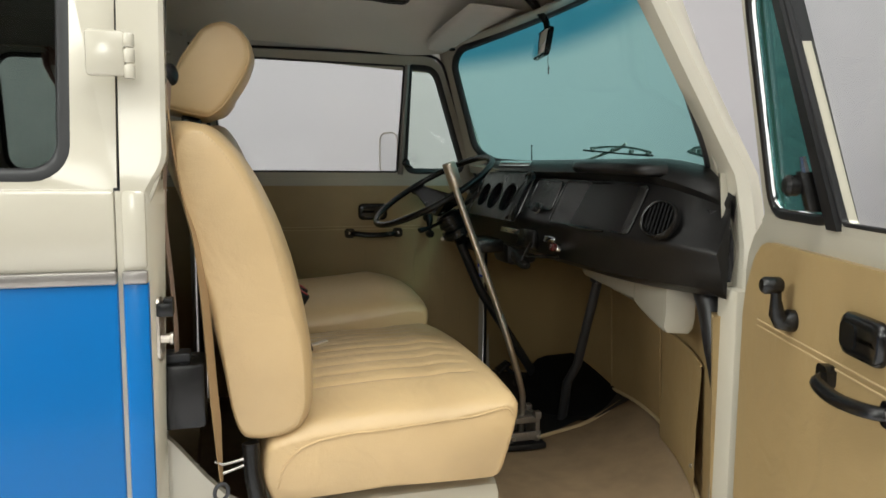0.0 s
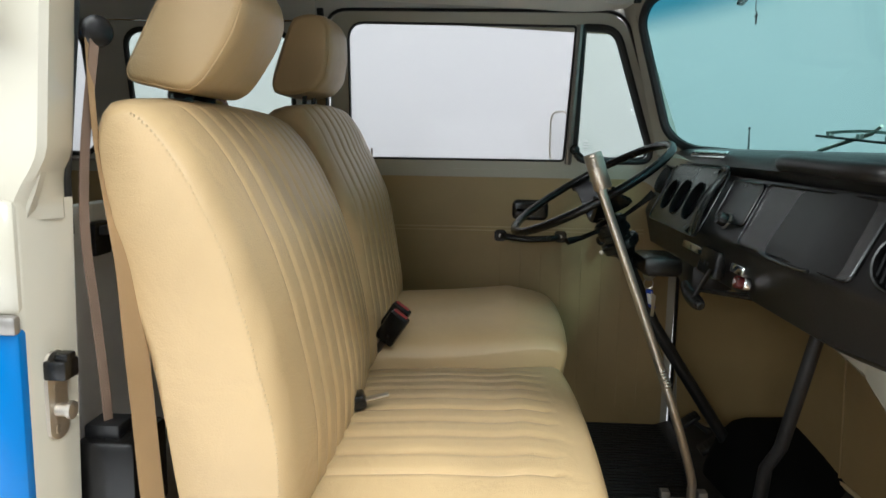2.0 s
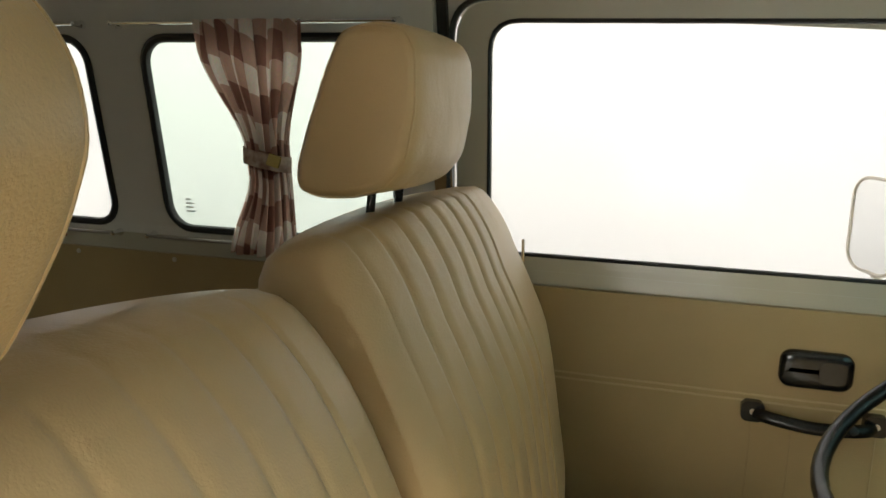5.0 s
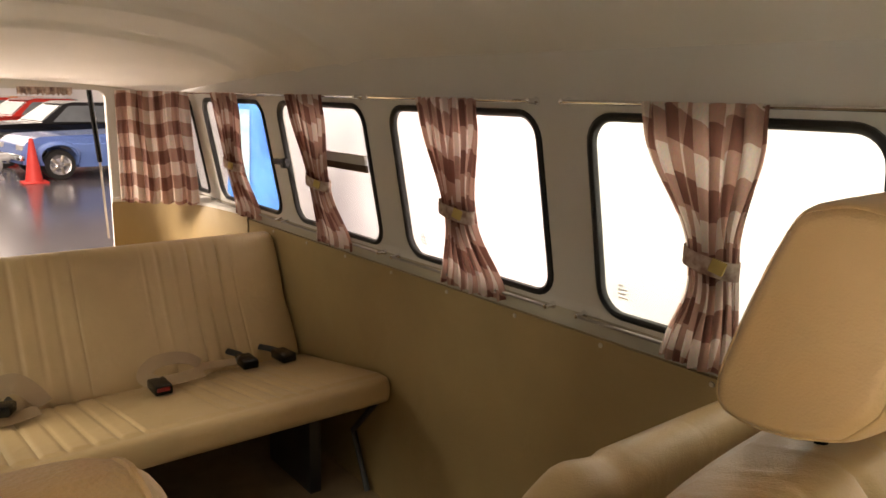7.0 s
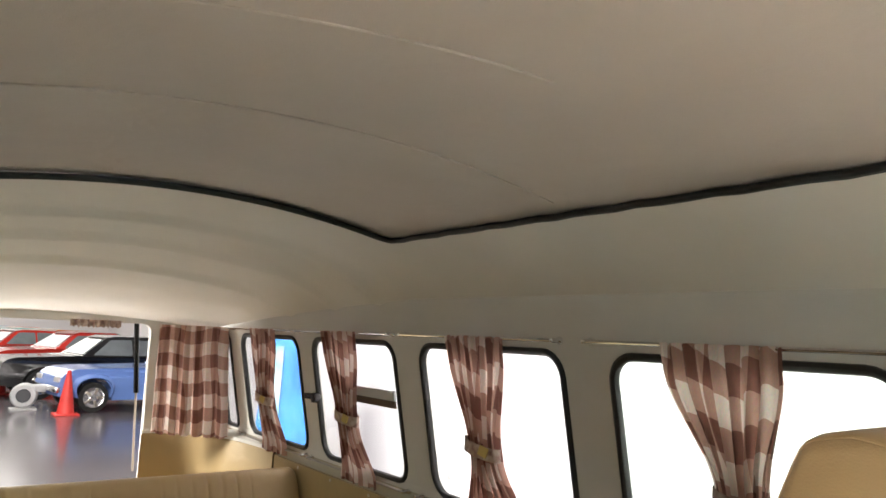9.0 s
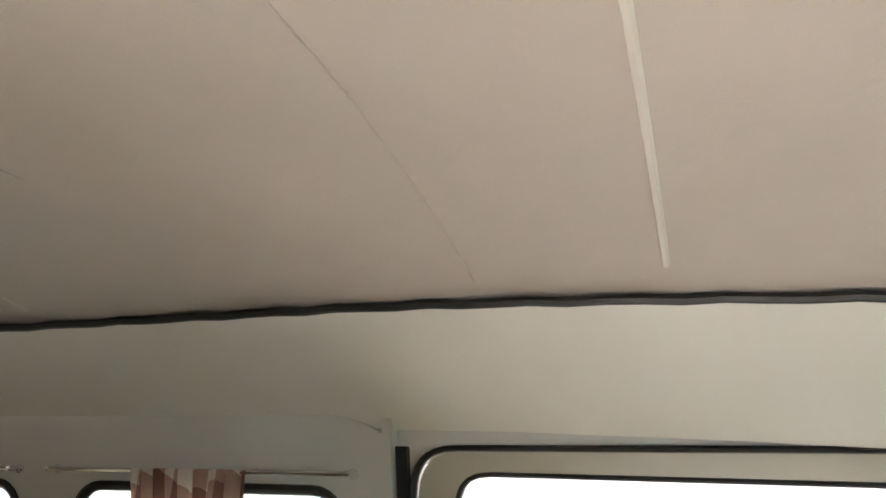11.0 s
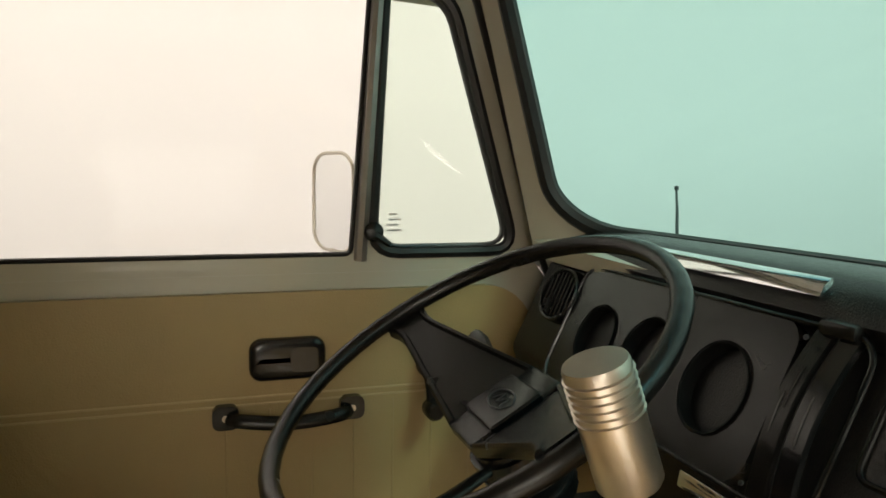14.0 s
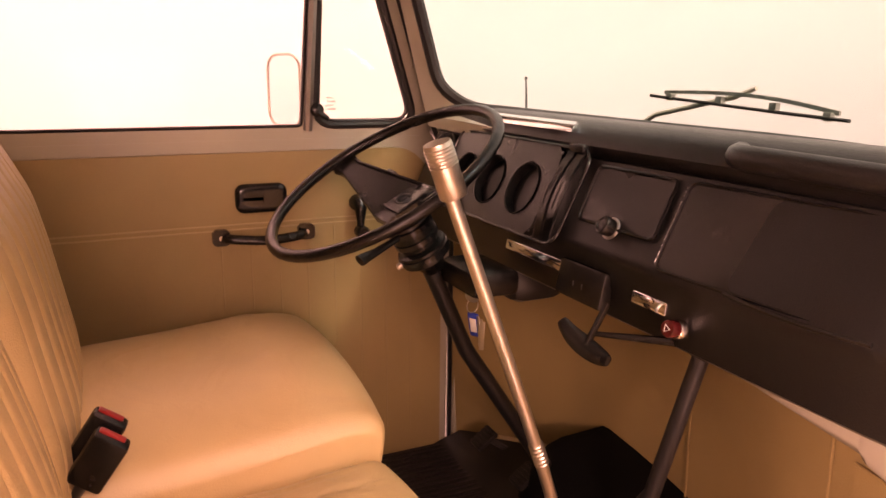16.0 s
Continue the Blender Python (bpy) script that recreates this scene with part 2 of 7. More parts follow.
def box(bm, c, s, bevel=0.0, m=None, seg=2):
    """A box of centre c and size s, its edges rounded, turned by m about its centre."""
    got = bmesh.ops.create_cube(bm, size=1.0)
    vs = got["verts"]
    for v in vs:
        v.co = Vector((v.co.x * s[0], v.co.y * s[1], v.co.z * s[2]))
    if bevel:
        es = {e for v in vs for e in v.link_edges}
        out = bmesh.ops.bevel(bm, geom=list(es), offset=bevel, segments=seg, profile=0.5, affect="EDGES")
        vs = list({v for f in out["faces"] for v in f.verts} | {v for v in vs if v.is_valid})
    t = Matrix.Translation(c) @ (m if m else Matrix())
    for v in vs:
        v.co = t @ v.co
    return vs


def rings(bm, loops, close=True, caps=True, wrap=False):
    """Skin between loops of points of one length."""
    made = [[bm.verts.new(p) for p in loop] for loop in loops]
    n = len(made[0])
    pairs = list(zip(made, made[1:])) + ([(made[-1], made[0])] if wrap else [])
    for a, b in pairs:
        for i in range(n if close else n - 1):
            j = (i + 1) % n
            bm.faces.new((a[i], a[j], b[j], b[i]))
    if caps and close and not wrap:
        bm.faces.new(made[0][::-1])
        bm.faces.new(made[-1])
    return made


def tube(bm, pts, r, n=10, closed=False, flat=1.0):
    """A tube along points; r is one radius or one a point; flat squeezes it."""
    pts = [Vector(p) for p in pts]
    rs = r if isinstance(r, (list, tuple)) else [r] * len(pts)
    loops, up = [], None
    for i, p in enumerate(pts):
        a = pts[i - 1] if (i or closed) else p
        b = pts[(i + 1) % len(pts)] if (i < len(pts) - 1 or closed) else p
        d = (b - a).normalized()
        if up is None:
            up = d.orthogonal().normalized()
        up = (up - d * up.dot(d)).normalized()
        side = d.cross(up)
        loops.append([p + rs[i] * (math.cos(k * 2 * math.pi / n) * up + flat * math.sin(k * 2 * math.pi / n) * side) for k in range(n)])
    rings(bm, loops, wrap=closed)


def curve_pts(pts, steps=8):
    """A smooth line (Catmull-Rom) through points."""
    pts = [Vector(p) for p in pts]
    out = []
    for i in range(len(pts) - 1):
        p0, p1, p2, p3 = pts[max(i - 1, 0)], pts[i], pts[i + 1], pts[min(i + 2, len(pts) - 1)]
        for k in range(steps):
            t = k / steps
            out.append(0.5 * ((2 * p1) + (p2 - p0) * t + (2 * p0 - 5 * p1 + 4 * p2 - p3) * t * t + (3 * p1 - p0 - 3 * p2 + p3) * t ** 3))
    return out + [pts[-1]]


def lathe(bm, profile, m=None, n=24):
    """Profile of (radius, height) turned about z, placed by m."""
    m = m or Matrix()
    rings(bm, [[m @ Vector((r * math.cos(k * 2 * math.pi / n), r * math.sin(k * 2 * math.pi / n), h)) for k in range(n)] for r, h in profile])


def axis_pose(at, to):
    """The pose at a point whose z axis points along `to`."""
    return Matrix.Translation(at) @ Vector(to).to_track_quat("Z", "Y").to_matrix().to_4x4()


def rrect(x0, z0, x1, z1, r, n=6):
    """A rectangle with round corners, as points; r is one radius or four (from the lower right, upper right, upper left, lower left)."""
    rs = r if isinstance(r, (list, tuple)) else [r] * 4
    out = []
    for (cx, cz, a), q in zip(((x1, z0, -90), (x1, z1, 0), (x0, z1, 90), (x0, z0, 180)), rs):
        ox, oz = cx + (-q if cx == x1 else q), cz + (q if cz == z0 else -q)
        out += [(ox + q * math.cos(radians(a + 90 * k / n)), oz + q * math.sin(radians(a + 90 * k / n))) for k in range(n + 1)]
    return out


def rounded(pts, r, n=5):
    """A polygon with its corners rounded."""
    out, m = [], len(pts)
    for i in range(m):
        a, p, b = Vector(pts[i - 1]), Vector(pts[i]), Vector(pts[(i + 1) % m])
        q = r[i] if isinstance(r, (list, tuple)) else r
        u, w = (a - p).normalized(), (b - p).normalized()
        s, e = p + u * q, p + w * q
        for k in range(n + 1):
            t = k / n
            out.append(tuple((1 - t) ** 2 * s + 2 * t * (1 - t) * p + t * t * e))
    return out


def slab(outline, holes, thick, place):
    """A plate with holes. outline and holes are loops of (a, b); place(a, b, depth) gives the point in space."""
    cu = bpy.data.curves.new("outline", "CURVE")
    cu.dimensions, cu.fill_mode, cu.extrude = "2D", "BOTH", thick / 2
    for loop in (outline, *holes):
        sp = cu.splines.new("POLY")
        sp.points.add(len(loop) - 1)
        for pt, (a, b) in zip(sp.points, loop):
            pt.co = (a, b, 0, 1)
        sp.use_cyclic_u = True
    ob = bpy.data.objects.new("outline", cu)
    me = bpy.data.meshes.new_from_object(ob)
    bm = bmesh.new()
    bm.from_mesh(me)
    bpy.data.objects.remove(ob)
    bpy.data.curves.remove(cu)
    bpy.data.meshes.remove(me)
    bmesh.ops.remove_doubles(bm, verts=bm.verts, dist=1e-5)
    for v in bm.verts:
        v.co = place(v.co.x, v.co.y, v.co.z + thick / 2)
    return bm


def ring_band(bm, loop, width, depth, place, lift=0.0):
    """A raised band (a seal, a frame) along a closed loop of (a, b): width in the plane, depth off it."""
    n = len(loop)
    ctr = Vector((sum(p[0] for p in loop) / n, sum(p[1] for p in loop) / n))
    sec = []
    for i in range(n):
        a, p, b = Vector(loop[i - 1]), Vector(loop[i]), Vector(loop[(i + 1) % n])
        d = (b - a).normalized()
        nrm = Vector((d.y, -d.x))
        if nrm.dot(p - ctr) < 0:
            nrm.negate()
        q = []
        for k in range(8):
            t = k * 2 * math.pi / 8
            s = p + nrm * (width / 2 * math.cos(t))
            q.append(place(s.x, s.y, lift + depth / 2 * math.sin(t)))
        sec.append(q)
    rings(bm, sec, wrap=True)


def pad(bm, f, nu=24, nv=24):
    """A closed cushion: f(u, v, side) gives points, side 1 the front and 0 the back; both meet along the rim."""
    g = [[[None] * (nv + 1) for _ in range(nu + 1)] for _ in (0, 1)]
    for i in range(nu + 1):
        for j in range(nv + 1):
            rim = i in (0, nu) or j in (0, nv)
            a = bm.verts.new(f(i / nu, j / nv, 1))
            g[1][i][j] = a
            g[0][i][j] = a if rim else bm.verts.new(f(i / nu, j / nv, 0))
    for s in (0, 1):
        for i in range(nu):
            for j in range(nv):
                q = (g[s][i][j], g[s][i + 1][j], g[s][i + 1][j + 1], g[s][i][j + 1])
                try:
                    bm.faces.new(q if s else q[::-1])
                except ValueError:
                    pass


def soft_edge(t, p=0.12):
    """1 in the middle, falling round to 0 at both ends within p."""
    d = min(t, 1 - t) / p
    return 1.0 if d >= 1 else math.sqrt(max(0.0, 1 - (1 - d) ** 2))


def pleat(t, lo, hi, count, deep):
    """Grooves between lo and hi."""
    if not lo <= t <= hi:
        return 0.0
    s = (t - lo) / (hi - lo) * count
    k = abs(s - round(s))
    return -deep * max(0.0, 1 - k / 0.26) ** 2.2


# ---- the bus: shell ----
SILL, BEND = 1.235, 1.215
WIN = [(-0.637, -0.092), (-1.329, -0.778), (-2.012, -1.468), (-2.705, -2.135), (-3.00, -2.85)]


def wall_y(z, slope):
    return 0.787 - max(0.0, z - SILL) * slope


def left_cab(a, b, d):
    return Vector((a, wall_y(b, 0.13) + d, b))


def left_rear(a, b, d):
    return Vector((a, wall_y(b, 0.19) + d, b))


def right_cab(a, b, d):
    return Vector((a, -wall_y(b, 0.13) - d, b))


def right_rear(a, b, d):
    return Vector((a, -wall_y(b, 0.19) - d, b))


def rect(a0, b0, a1, b1):
    return [(a0, b0), (a1, b0), (a1, b1), (a0, b1)]


def roof_z(x, y):
    return 1.938 - 0.004 * (max(x, -1.2) + 0.8) - 0.028 * max(0.0, x / 0.767) ** 1.5 - 0.24 * y * y - 1.25 * max(0.0, abs(y) - 0.46) ** 2


# rear side walls: leaning upper part with its windows, upright lower part with the trim
for side, place, nm in ((1, left_rear, "wall_left"), (-1, right_rear, "wall_right")):
    wins = WIN if side > 0 else [(-0.64, -0.142)] + WIN[1:]
    holes = [rrect(a0, 1.234, a1, 1.638, 0.055 if a1 - a0 > 0.3 else 0.03) for a0, a1 in wins]
    up = slab([(-3.12, BEND), (-0.012, BEND), (-0.012, 1.722), (-0.05, 1.742), (-0.10, 1.756), (-0.15, 1.762), (-3.12, 1.762)], holes, 0.018, place)
    wall = solo(nm, up, [GREY_PAINT], "grey-cream painted metal side wall with a row of windows", "wall", kind="structure")
    low = slab(rect(-3.12, 0.30, -0.012, BEND), [], 0.05, place)
    part("lower_wall", low, CREAM, wall)
    trim = slab(rounded(rect(-3.0, 0.42, -0.02, 1.175), 0.02), [], 0.012, lambda a, b, d, p=place: p(a, b, -0.012 + d))
    part("trim_panel", trim, TRIM, wall, "beige vinyl trim panel")
    for i, (a0, a1) in enumerate(wins):
        seal = bmesh.new()
        ring_band(seal, rrect(a0, 1.234, a1, 1.638, 0.055 if a1 - a0 > 0.3 else 0.03), 0.019, 0.022, place, lift=0.003)
        w = solo("window_1", seal, RUBBER, "side window with a black rubber seal", "window", kind="structure")
        pane = slab(rrect(a0, 1.234, a1, 1.638, 0.055 if a1 - a0 > 0.3 else 0.03), [], 0.004, lambda a, b, d, p=place: p(a, b, 0.006 + d))
        g = part("pane", pane, GLASS_DARK if side < 0 else GLASS_GREEN if i == 0 else GLASS_CLEAR, w)
        g.visible_shadow = side < 0

# outer skin of the passenger side: blue below the chrome strip, cream above; a dark gap parts the side door from the post
WIN_R = [(-0.64, -0.142)] + WIN[1:]
for x0, x1, who in ((-3.15, -0.064, "side door"), (-0.056, -0.014, "door post")):
    skin = bmesh.new()
    box(skin, ((x0 + x1) / 2, -0.852, 0.67), (x1 - x0, 0.03, 0.78), 0.006)
    solo("outer_side_panel", skin, BLUE, "glossy blue painted lower panel of the " + who, "body panel", kind="structure")
    skin = bmesh.new()
    box(skin, ((x0 + x1) / 2, -0.849, 1.146), (x1 - x0, 0.026, 0.142), 0.010)
    solo("belt_panel", skin, CREAM, "cream painted belt panel of the " + who, "body panel", kind="structure")
    strip = bmesh.new()
    box(strip, ((x0 + x1) / 2, -0.866, 1.066), (x1 - x0, 0.014, 0.024), 0.005)
    # grey metal instead of chrome: a dark reflection is put into the colour
    solo("chrome_strip", strip, BAR_METAL, "chrome belt strip along the " + who, "trim", kind="structure")
holes = [rrect(a0 - 0.008, 1.230, a1 + 0.008, 1.650, 0.062 if a1 - a0 > 0.3 else 0.035) for a0, a1 in WIN_R]
up = slab(rect(-3.12, 1.212, -0.062, 1.73), holes, 0.012, lambda a, b, d: right_rear(a, b, 0.045 + d))
solo("upper_side_panel", up, CREAM, "cream painted upper body panel round the windows", "body panel", kind="structure")
bm = bmesh.new()
for a0, a1 in WIN_R[:2]:
    ring_band(bm, rrect(a0, 1.238, a1, 1.642, 0.058), 0.030, 0.020, lambda a, b, d: right_rear(a, b, 0.046 + d), lift=0.003)
solo("outer_window_seal", bm, RUBBER, "black rubber seal round the outer side window", "seal", kind="structure")
up = slab(rounded([(-0.055, 1.145), (-0.020, 1.145), (-0.016, 1.185), (0.014, 1.235), (0.020, 1.73), (-0.055, 1.73)], [0.002, 0.01, 0.03, 0.05, 0.01, 0.002]), [], 0.012, lambda a, b, d: right_rear(a, b, 0.045 + d))
solo("upper_post_panel", up, CREAM, "cream painted upper skin of the door post", "body panel", kind="structure")

# floors
bm = bmesh.new()
box(bm, (-1.54, 0, 0.36), (3.12, 1.56, 0.12))
solo("floor_rear", bm, CARPET, "brown carpeted cabin floor", "floor", kind="structure")
bm = bmesh.new()
rings(bm, [[(x, -0.80, z), (x, 0.79, z), (x, 0.79, z - 0.05), (x, -0.80, z - 0.05)] for x, z in ((0.0, 0.33), (1.15, 0.33), (1.30, 0.38), (1.52, 0.47))])
solo("floor_cab", bm, CARPET, "beige carpeted cab floor", "floor", kind="structure")


def nose_x(y):
    return 1.47 - 0.26 * (y / 0.8) ** 2


# front wall under the dashboard, bowed, with its vinyl trim
bm = bmesh.new()
ys = [-0.80 + 1.6 * k / 24 for k in range(25)]
rings(bm, [[(nose_x(y), y, 0.33), (nose_x(y) - 0.02, y, 0.92), (nose_x(y) + 0.04, y, 0.92), (nose_x(y) + 0.06, y, 0.33)] for y in ys])
solo("wall_front", bm, TRIM, "beige vinyl covered front wall below the dashboard", "wall", kind="structure")
bm = bmesh.new()
rings(bm, [[(nose_x(y) + 0.01, y, 0.92), (nose_x(y) - 0.02, y, 1.25), (nose_x(y) + 0.05, y, 1.25), (nose_x(y) + 0.06, y, 0.30)] for y in ys])
solo("nose", bm, CREAM, "cream painted metal nose of the bus", "body panel", kind="structure")


# windscreen
def shield(s, t):
    if s > 0:
        xb, xt, half, zb = 1.40 - 0.28 * s * s, 1.15 - 0.152 * s * s, 0.672, 1.255 + 0.03 * s * s
    else:
        xb, xt, half, zb = 1.40 - 0.15 * s * s, 1.15 - 0.11 * s * s, 0.71, 1.255 - 0.02 * s * s
    zt = 1.758 - 0.045 * s * s
    return Vector((xb + (xt - xb) * t, half * s, zb + (zt - zb) * t))


def on_shield(a, b, d=0.0):
    """A point of the windscreen from metres across (a) and up (b), d off its surface towards the cab."""
    return shield(a / 0.665, b / 0.47) + Vector((-d, 0, 0))


def fine(loop, step=0.03):
    out = []
    for p, q in zip(loop, loop[1:] + loop[:1]):
        n = max(1, int(math.dist(p, q) / step))
        out += [(p[0] + (q[0] - p[0]) * k / n, p[1] + (q[1] - p[1]) * k / n) for k in range(n)]
    return out


PANE = rrect(-0.665, 0.0, 0.665, 0.47, 0.085, 8)
bm = bmesh.new()
tube(bm, [on_shield(a, b) for a, b in fine(PANE)], 0.0145, 8, closed=True)
ws = solo("windshield", bm, RUBBER, "curved windshield in a black rubber seal", "window", kind="structure")
bm = bmesh.new()
rings(bm, [[on_shield(-0.665 + 1.33 * k / 24, 0.47 * j / 8) for j in range(9)] for k in range(25)], close=False)
g = part("pane", bm, GLASS_SHIELD, ws, "teal tinted glass with a darker top band")
bm = slab(fine(rect(-0.70, -0.06, 0.70, 0.50)), [fine(PANE)], 0.012, lambda a, b, d: on_shield(a, b, d - 0.006))
part("frame", bm, CREAM, ws, "cream painted windshield frame")

# windscreen pillars: cream skin between the door line and the glass, sweeping into the lower door posts
def door_front(z, side=1):
    """Where the front edge of the door opening stands at a height."""
    if side < 0:
        return 1.205 - 0.53 * max(0.0, z - 1.24) + 0.03 * min(1.0, max(0.0, 1.24 - z) / 0.15)
    return 1.136 - 0.37 * (z - 1.24) if z > 1.24 else 1.210 - 0.074 * max(0.0, (z - 1.10) / 0.14) ** 1.5


for side in (1, -1):
    bm = bmesh.new()
    loops = []
    for k in range(15):
        z = 0.98 + 0.745 * k / 14
        e = shield(side, min(1, max(0, (z - 1.285) / 0.428)))
        e.y = abs(e.y)
        dx, dy = door_front(z, side), wall_y(z, 0.13)
        loops.append([(dx + 0.004, side * (dy - 0.002), z), (max(e.x - 0.012, dx + 0.02), side * (e.y + 0.004), z), (max(e.x + 0.02, dx + 0.05), side * (e.y + 0.05), z),
                      (dx + 0.055, side * (dy + 0.058), z), (dx + 0.02, side * (dy + 0.070), z), (dx + 0.0, side * (dy + 0.05), z)])
    rings(bm, loops)
    solo("windshield_pillar", bm, CREAM, "cream painted windshield pillar", "pillar", kind="structure")
    bm = bmesh.new()
    box(bm, (1.245, side * 0.815, 0.63), (0.07, 0.075, 0.72), 0.015)
    solo("front_door_post", bm, CREAM, "cream painted door post below the windshield", "pillar", kind="structure")


# ceiling: arched lining with the sunroof opening, falling to the windscreen and to the rear
HX0, HX1, HY = -1.15, 0.767, 0.485


def lining(x, y):
    z = roof_z(x, y)
    top = shield(max(-1, min(1, y / 0.70)), 1)
    if x > HX1:
        t = min(1, (x - HX1) / max(0.05, top.x - HX1))
        z = z + (top.z + 0.005 - z) * (t ** 1.6)
    if x < -1.35:
        t = (-1.35 - x) / 1.77
        z = z + (1.70 - 0.10 * y * y - z) * t ** 1.3
        for rx in (-1.52, -1.80, -2.15):
            z -= 0.022 * math.exp(-((x - rx) / 0.030) ** 2) * max(0.0, 1 - (abs(y) / 0.72) ** 10)
    return z


def lining_x(u, y):
    top = shield(max(-1, min(1, y / 0.70)), 1)
    return u if u <= HX1 else HX1 + (u - HX1) / 0.4 * (top.x - HX1)


bm = bmesh.new()
xs = sorted({round(-3.12 + 0.016 * k, 3) for k in range(123)} | {HX0, -1.0, -0.6, -0.2, -0.022, -0.012, 0.2, 0.5, HX1} | {HX1 + 0.04 * k for k in range(1, 11)})
yy = [-0.712, -0.69, -0.65, -0.60, -0.55, -HY, -0.40, -0.30, -0.20, -0.10, 0, 0.10, 0.20, 0.30, 0.40, HY, 0.55, 0.60, 0.65, 0.69, 0.712]
grid = {}
for x in xs:
    for y in yy:
        fx = lining_x(x, y)
        t = max(0.0, min(1.0, (fx + 0.15) / 0.138))
        end = 0.688 + 0.024 * t * t * (3 - 2 * t)
        fy = y if abs(y) <= HY else math.copysign(HY + (abs(y) - HY) * (end - HY) / (0.712 - HY), y)
        grid[x, y] = bm.verts.new((fx, fy, lining(fx, fy)))
for x0, x1 in zip(xs, xs[1:]):
    for y0, y1 in zip(yy, yy[1:]):
        if x0 >= HX0 - 1e-6 and x1 <= HX1 + 1e-6 and abs(y0 + y1) / 2 < HY:
            continue
        bm.faces.new((grid[x0, y0], grid[x1, y0], grid[x1, y1], grid[x0, y1]))
ceiling = solo("ceiling", bm, HEADLINER, "greyish cream headliner with raised ribs at the rear", "ceiling", kind="structure")

# sunroof panel in its black seal
roofhatch = thing("sunroof", "closed fabric sunroof with a black rubber seal in the ceiling", "sunroof", kind="structure")
bm = bmesh.new()
rings(bm, [[(HX0 - 0.02 + (HX1 - HX0 + 0.04) * k / 16, y, roof_z(HX0 + (HX1 - HX0) * k / 16, y) + 0.016 + 0.003 * math.sin(k * 1.7)) for y in [-HY - 0.02 + (2 * HY + 0.04) * j / 16 for j in range(17)]] for k in range(17)], close=False)
part("panel", bm, ROOF_CLOTH, roofhatch, "taut pinkish cream fabric panel")
bm = bmesh.new()
loop = [(HX1 + 0.004, HY - 0.05), (HX1 + 0.002, HY - 0.02), (HX1 - 0.012, HY - 0.002)]
loop += [(HX1 - 0.03 - (HX1 - HX0 - 0.05) * k / 40, HY + 0.0025 * math.sin(k * 2.3)) for k in range(41)]
loop += [(HX0 + 0.006, HY - 0.012)] + [(HX0, HY - 0.03 - (2 * HY - 0.06) * k / 20) for k in range(21)]
loop += [(HX0 + 0.02 + (HX1 - HX0 - 0.03) * k / 40, -HY) for k in range(41)]
tube(bm, [(x, y, roof_z(x, y) + 0.004) for x, y in loop], 0.0068, 8)
part("seal", bm, RUBBER, roofhatch)

# outer roof shell
bm = bmesh.new()
rings(bm, [[(x, y, roof_z(x, y) + 0.05) for y in [-0.80 + 1.6 * j / 20 for j in range(21)]] for x in (-3.15, -1.0, 0.2, 0.95)], close=False)
solo("roof", bm, CREAM, "cream painted metal roof", "roof", kind="structure")

# rear wall with the open tailgate's opening
bm = slab(rect(-0.80, 0.40, 0.80, 1.74), [rrect(-0.60, 0.955, 0.44, 1.667, 0.04)], 0.04, lambda a, b, d: Vector((-3.10 - d, a, b)))
solo("wall_rear", bm, GREY_PAINT, "grey-cream rear wall round the open tailgate", "wall", kind="structure")
bm = bmesh.new()
box(bm, (-2.66, 0, 0.925), (0.88, 1.54, 0.05), 0.01)
solo("rear_deck", bm, TRIM, "tan vinyl luggage deck behind the bench", "deck", kind="structure")
CORNER = [(-3.085, 0.43), (-3.08, 0.50), (-3.05, 0.58), (-2.98, 0.65), (-2.88, 0.70), (-2.74, 0.735), (-2.58, 0.755), (-2.42, 0.768)]
for side in (1, -1):
    corner = CORNER if side > 0 else [(x, max(y, 0.615 + 0.0005 * k)) for k, (x, y) in enumerate(CORNER)]
    bm = bmesh.new()
    rings(bm, [[(x, side * y, 0.97), (x, side * y, 1.178), (x - 0.004, side * (y + 0.006), 1.186), (x - 0.03, side * (y + 0.03), 1.186), (x - 0.03, side * (y + 0.03), 0.97)] for x, y in corner])
    cp = solo("rear_corner_panel", bm, TRIM, "olive tan vinyl panel curving round the rear corner", "trim panel", kind="structure")
    bm = bmesh.new()
    rings(bm, [[(x - 0.004, side * (y + 0.004), 1.187), (x - 0.004, side * (y + 0.004), 1.200), (x - 0.05, side * (y + 0.08), 1.212), (x - 0.05, side * (y + 0.08), 1.187)] for x, y in corner])
    part("ledge", bm, GREY_PAINT, cp, "grey-cream metal ledge")

# driver's side cab: closed door
DOOR_WIN = [(0.093, SILL), (0.803, SILL), (0.822, 1.660), (0.093, 1.668)]
DOOR_VENT = [(0.836, SILL), (1.098, SILL), (0.951, 1.657), (0.845, 1.660)]
DOOR_EDGE = [(0.030, BEND), (1.140, BEND), (1.134, 1.25), (0.966, 1.70), (0.030, 1.70)]


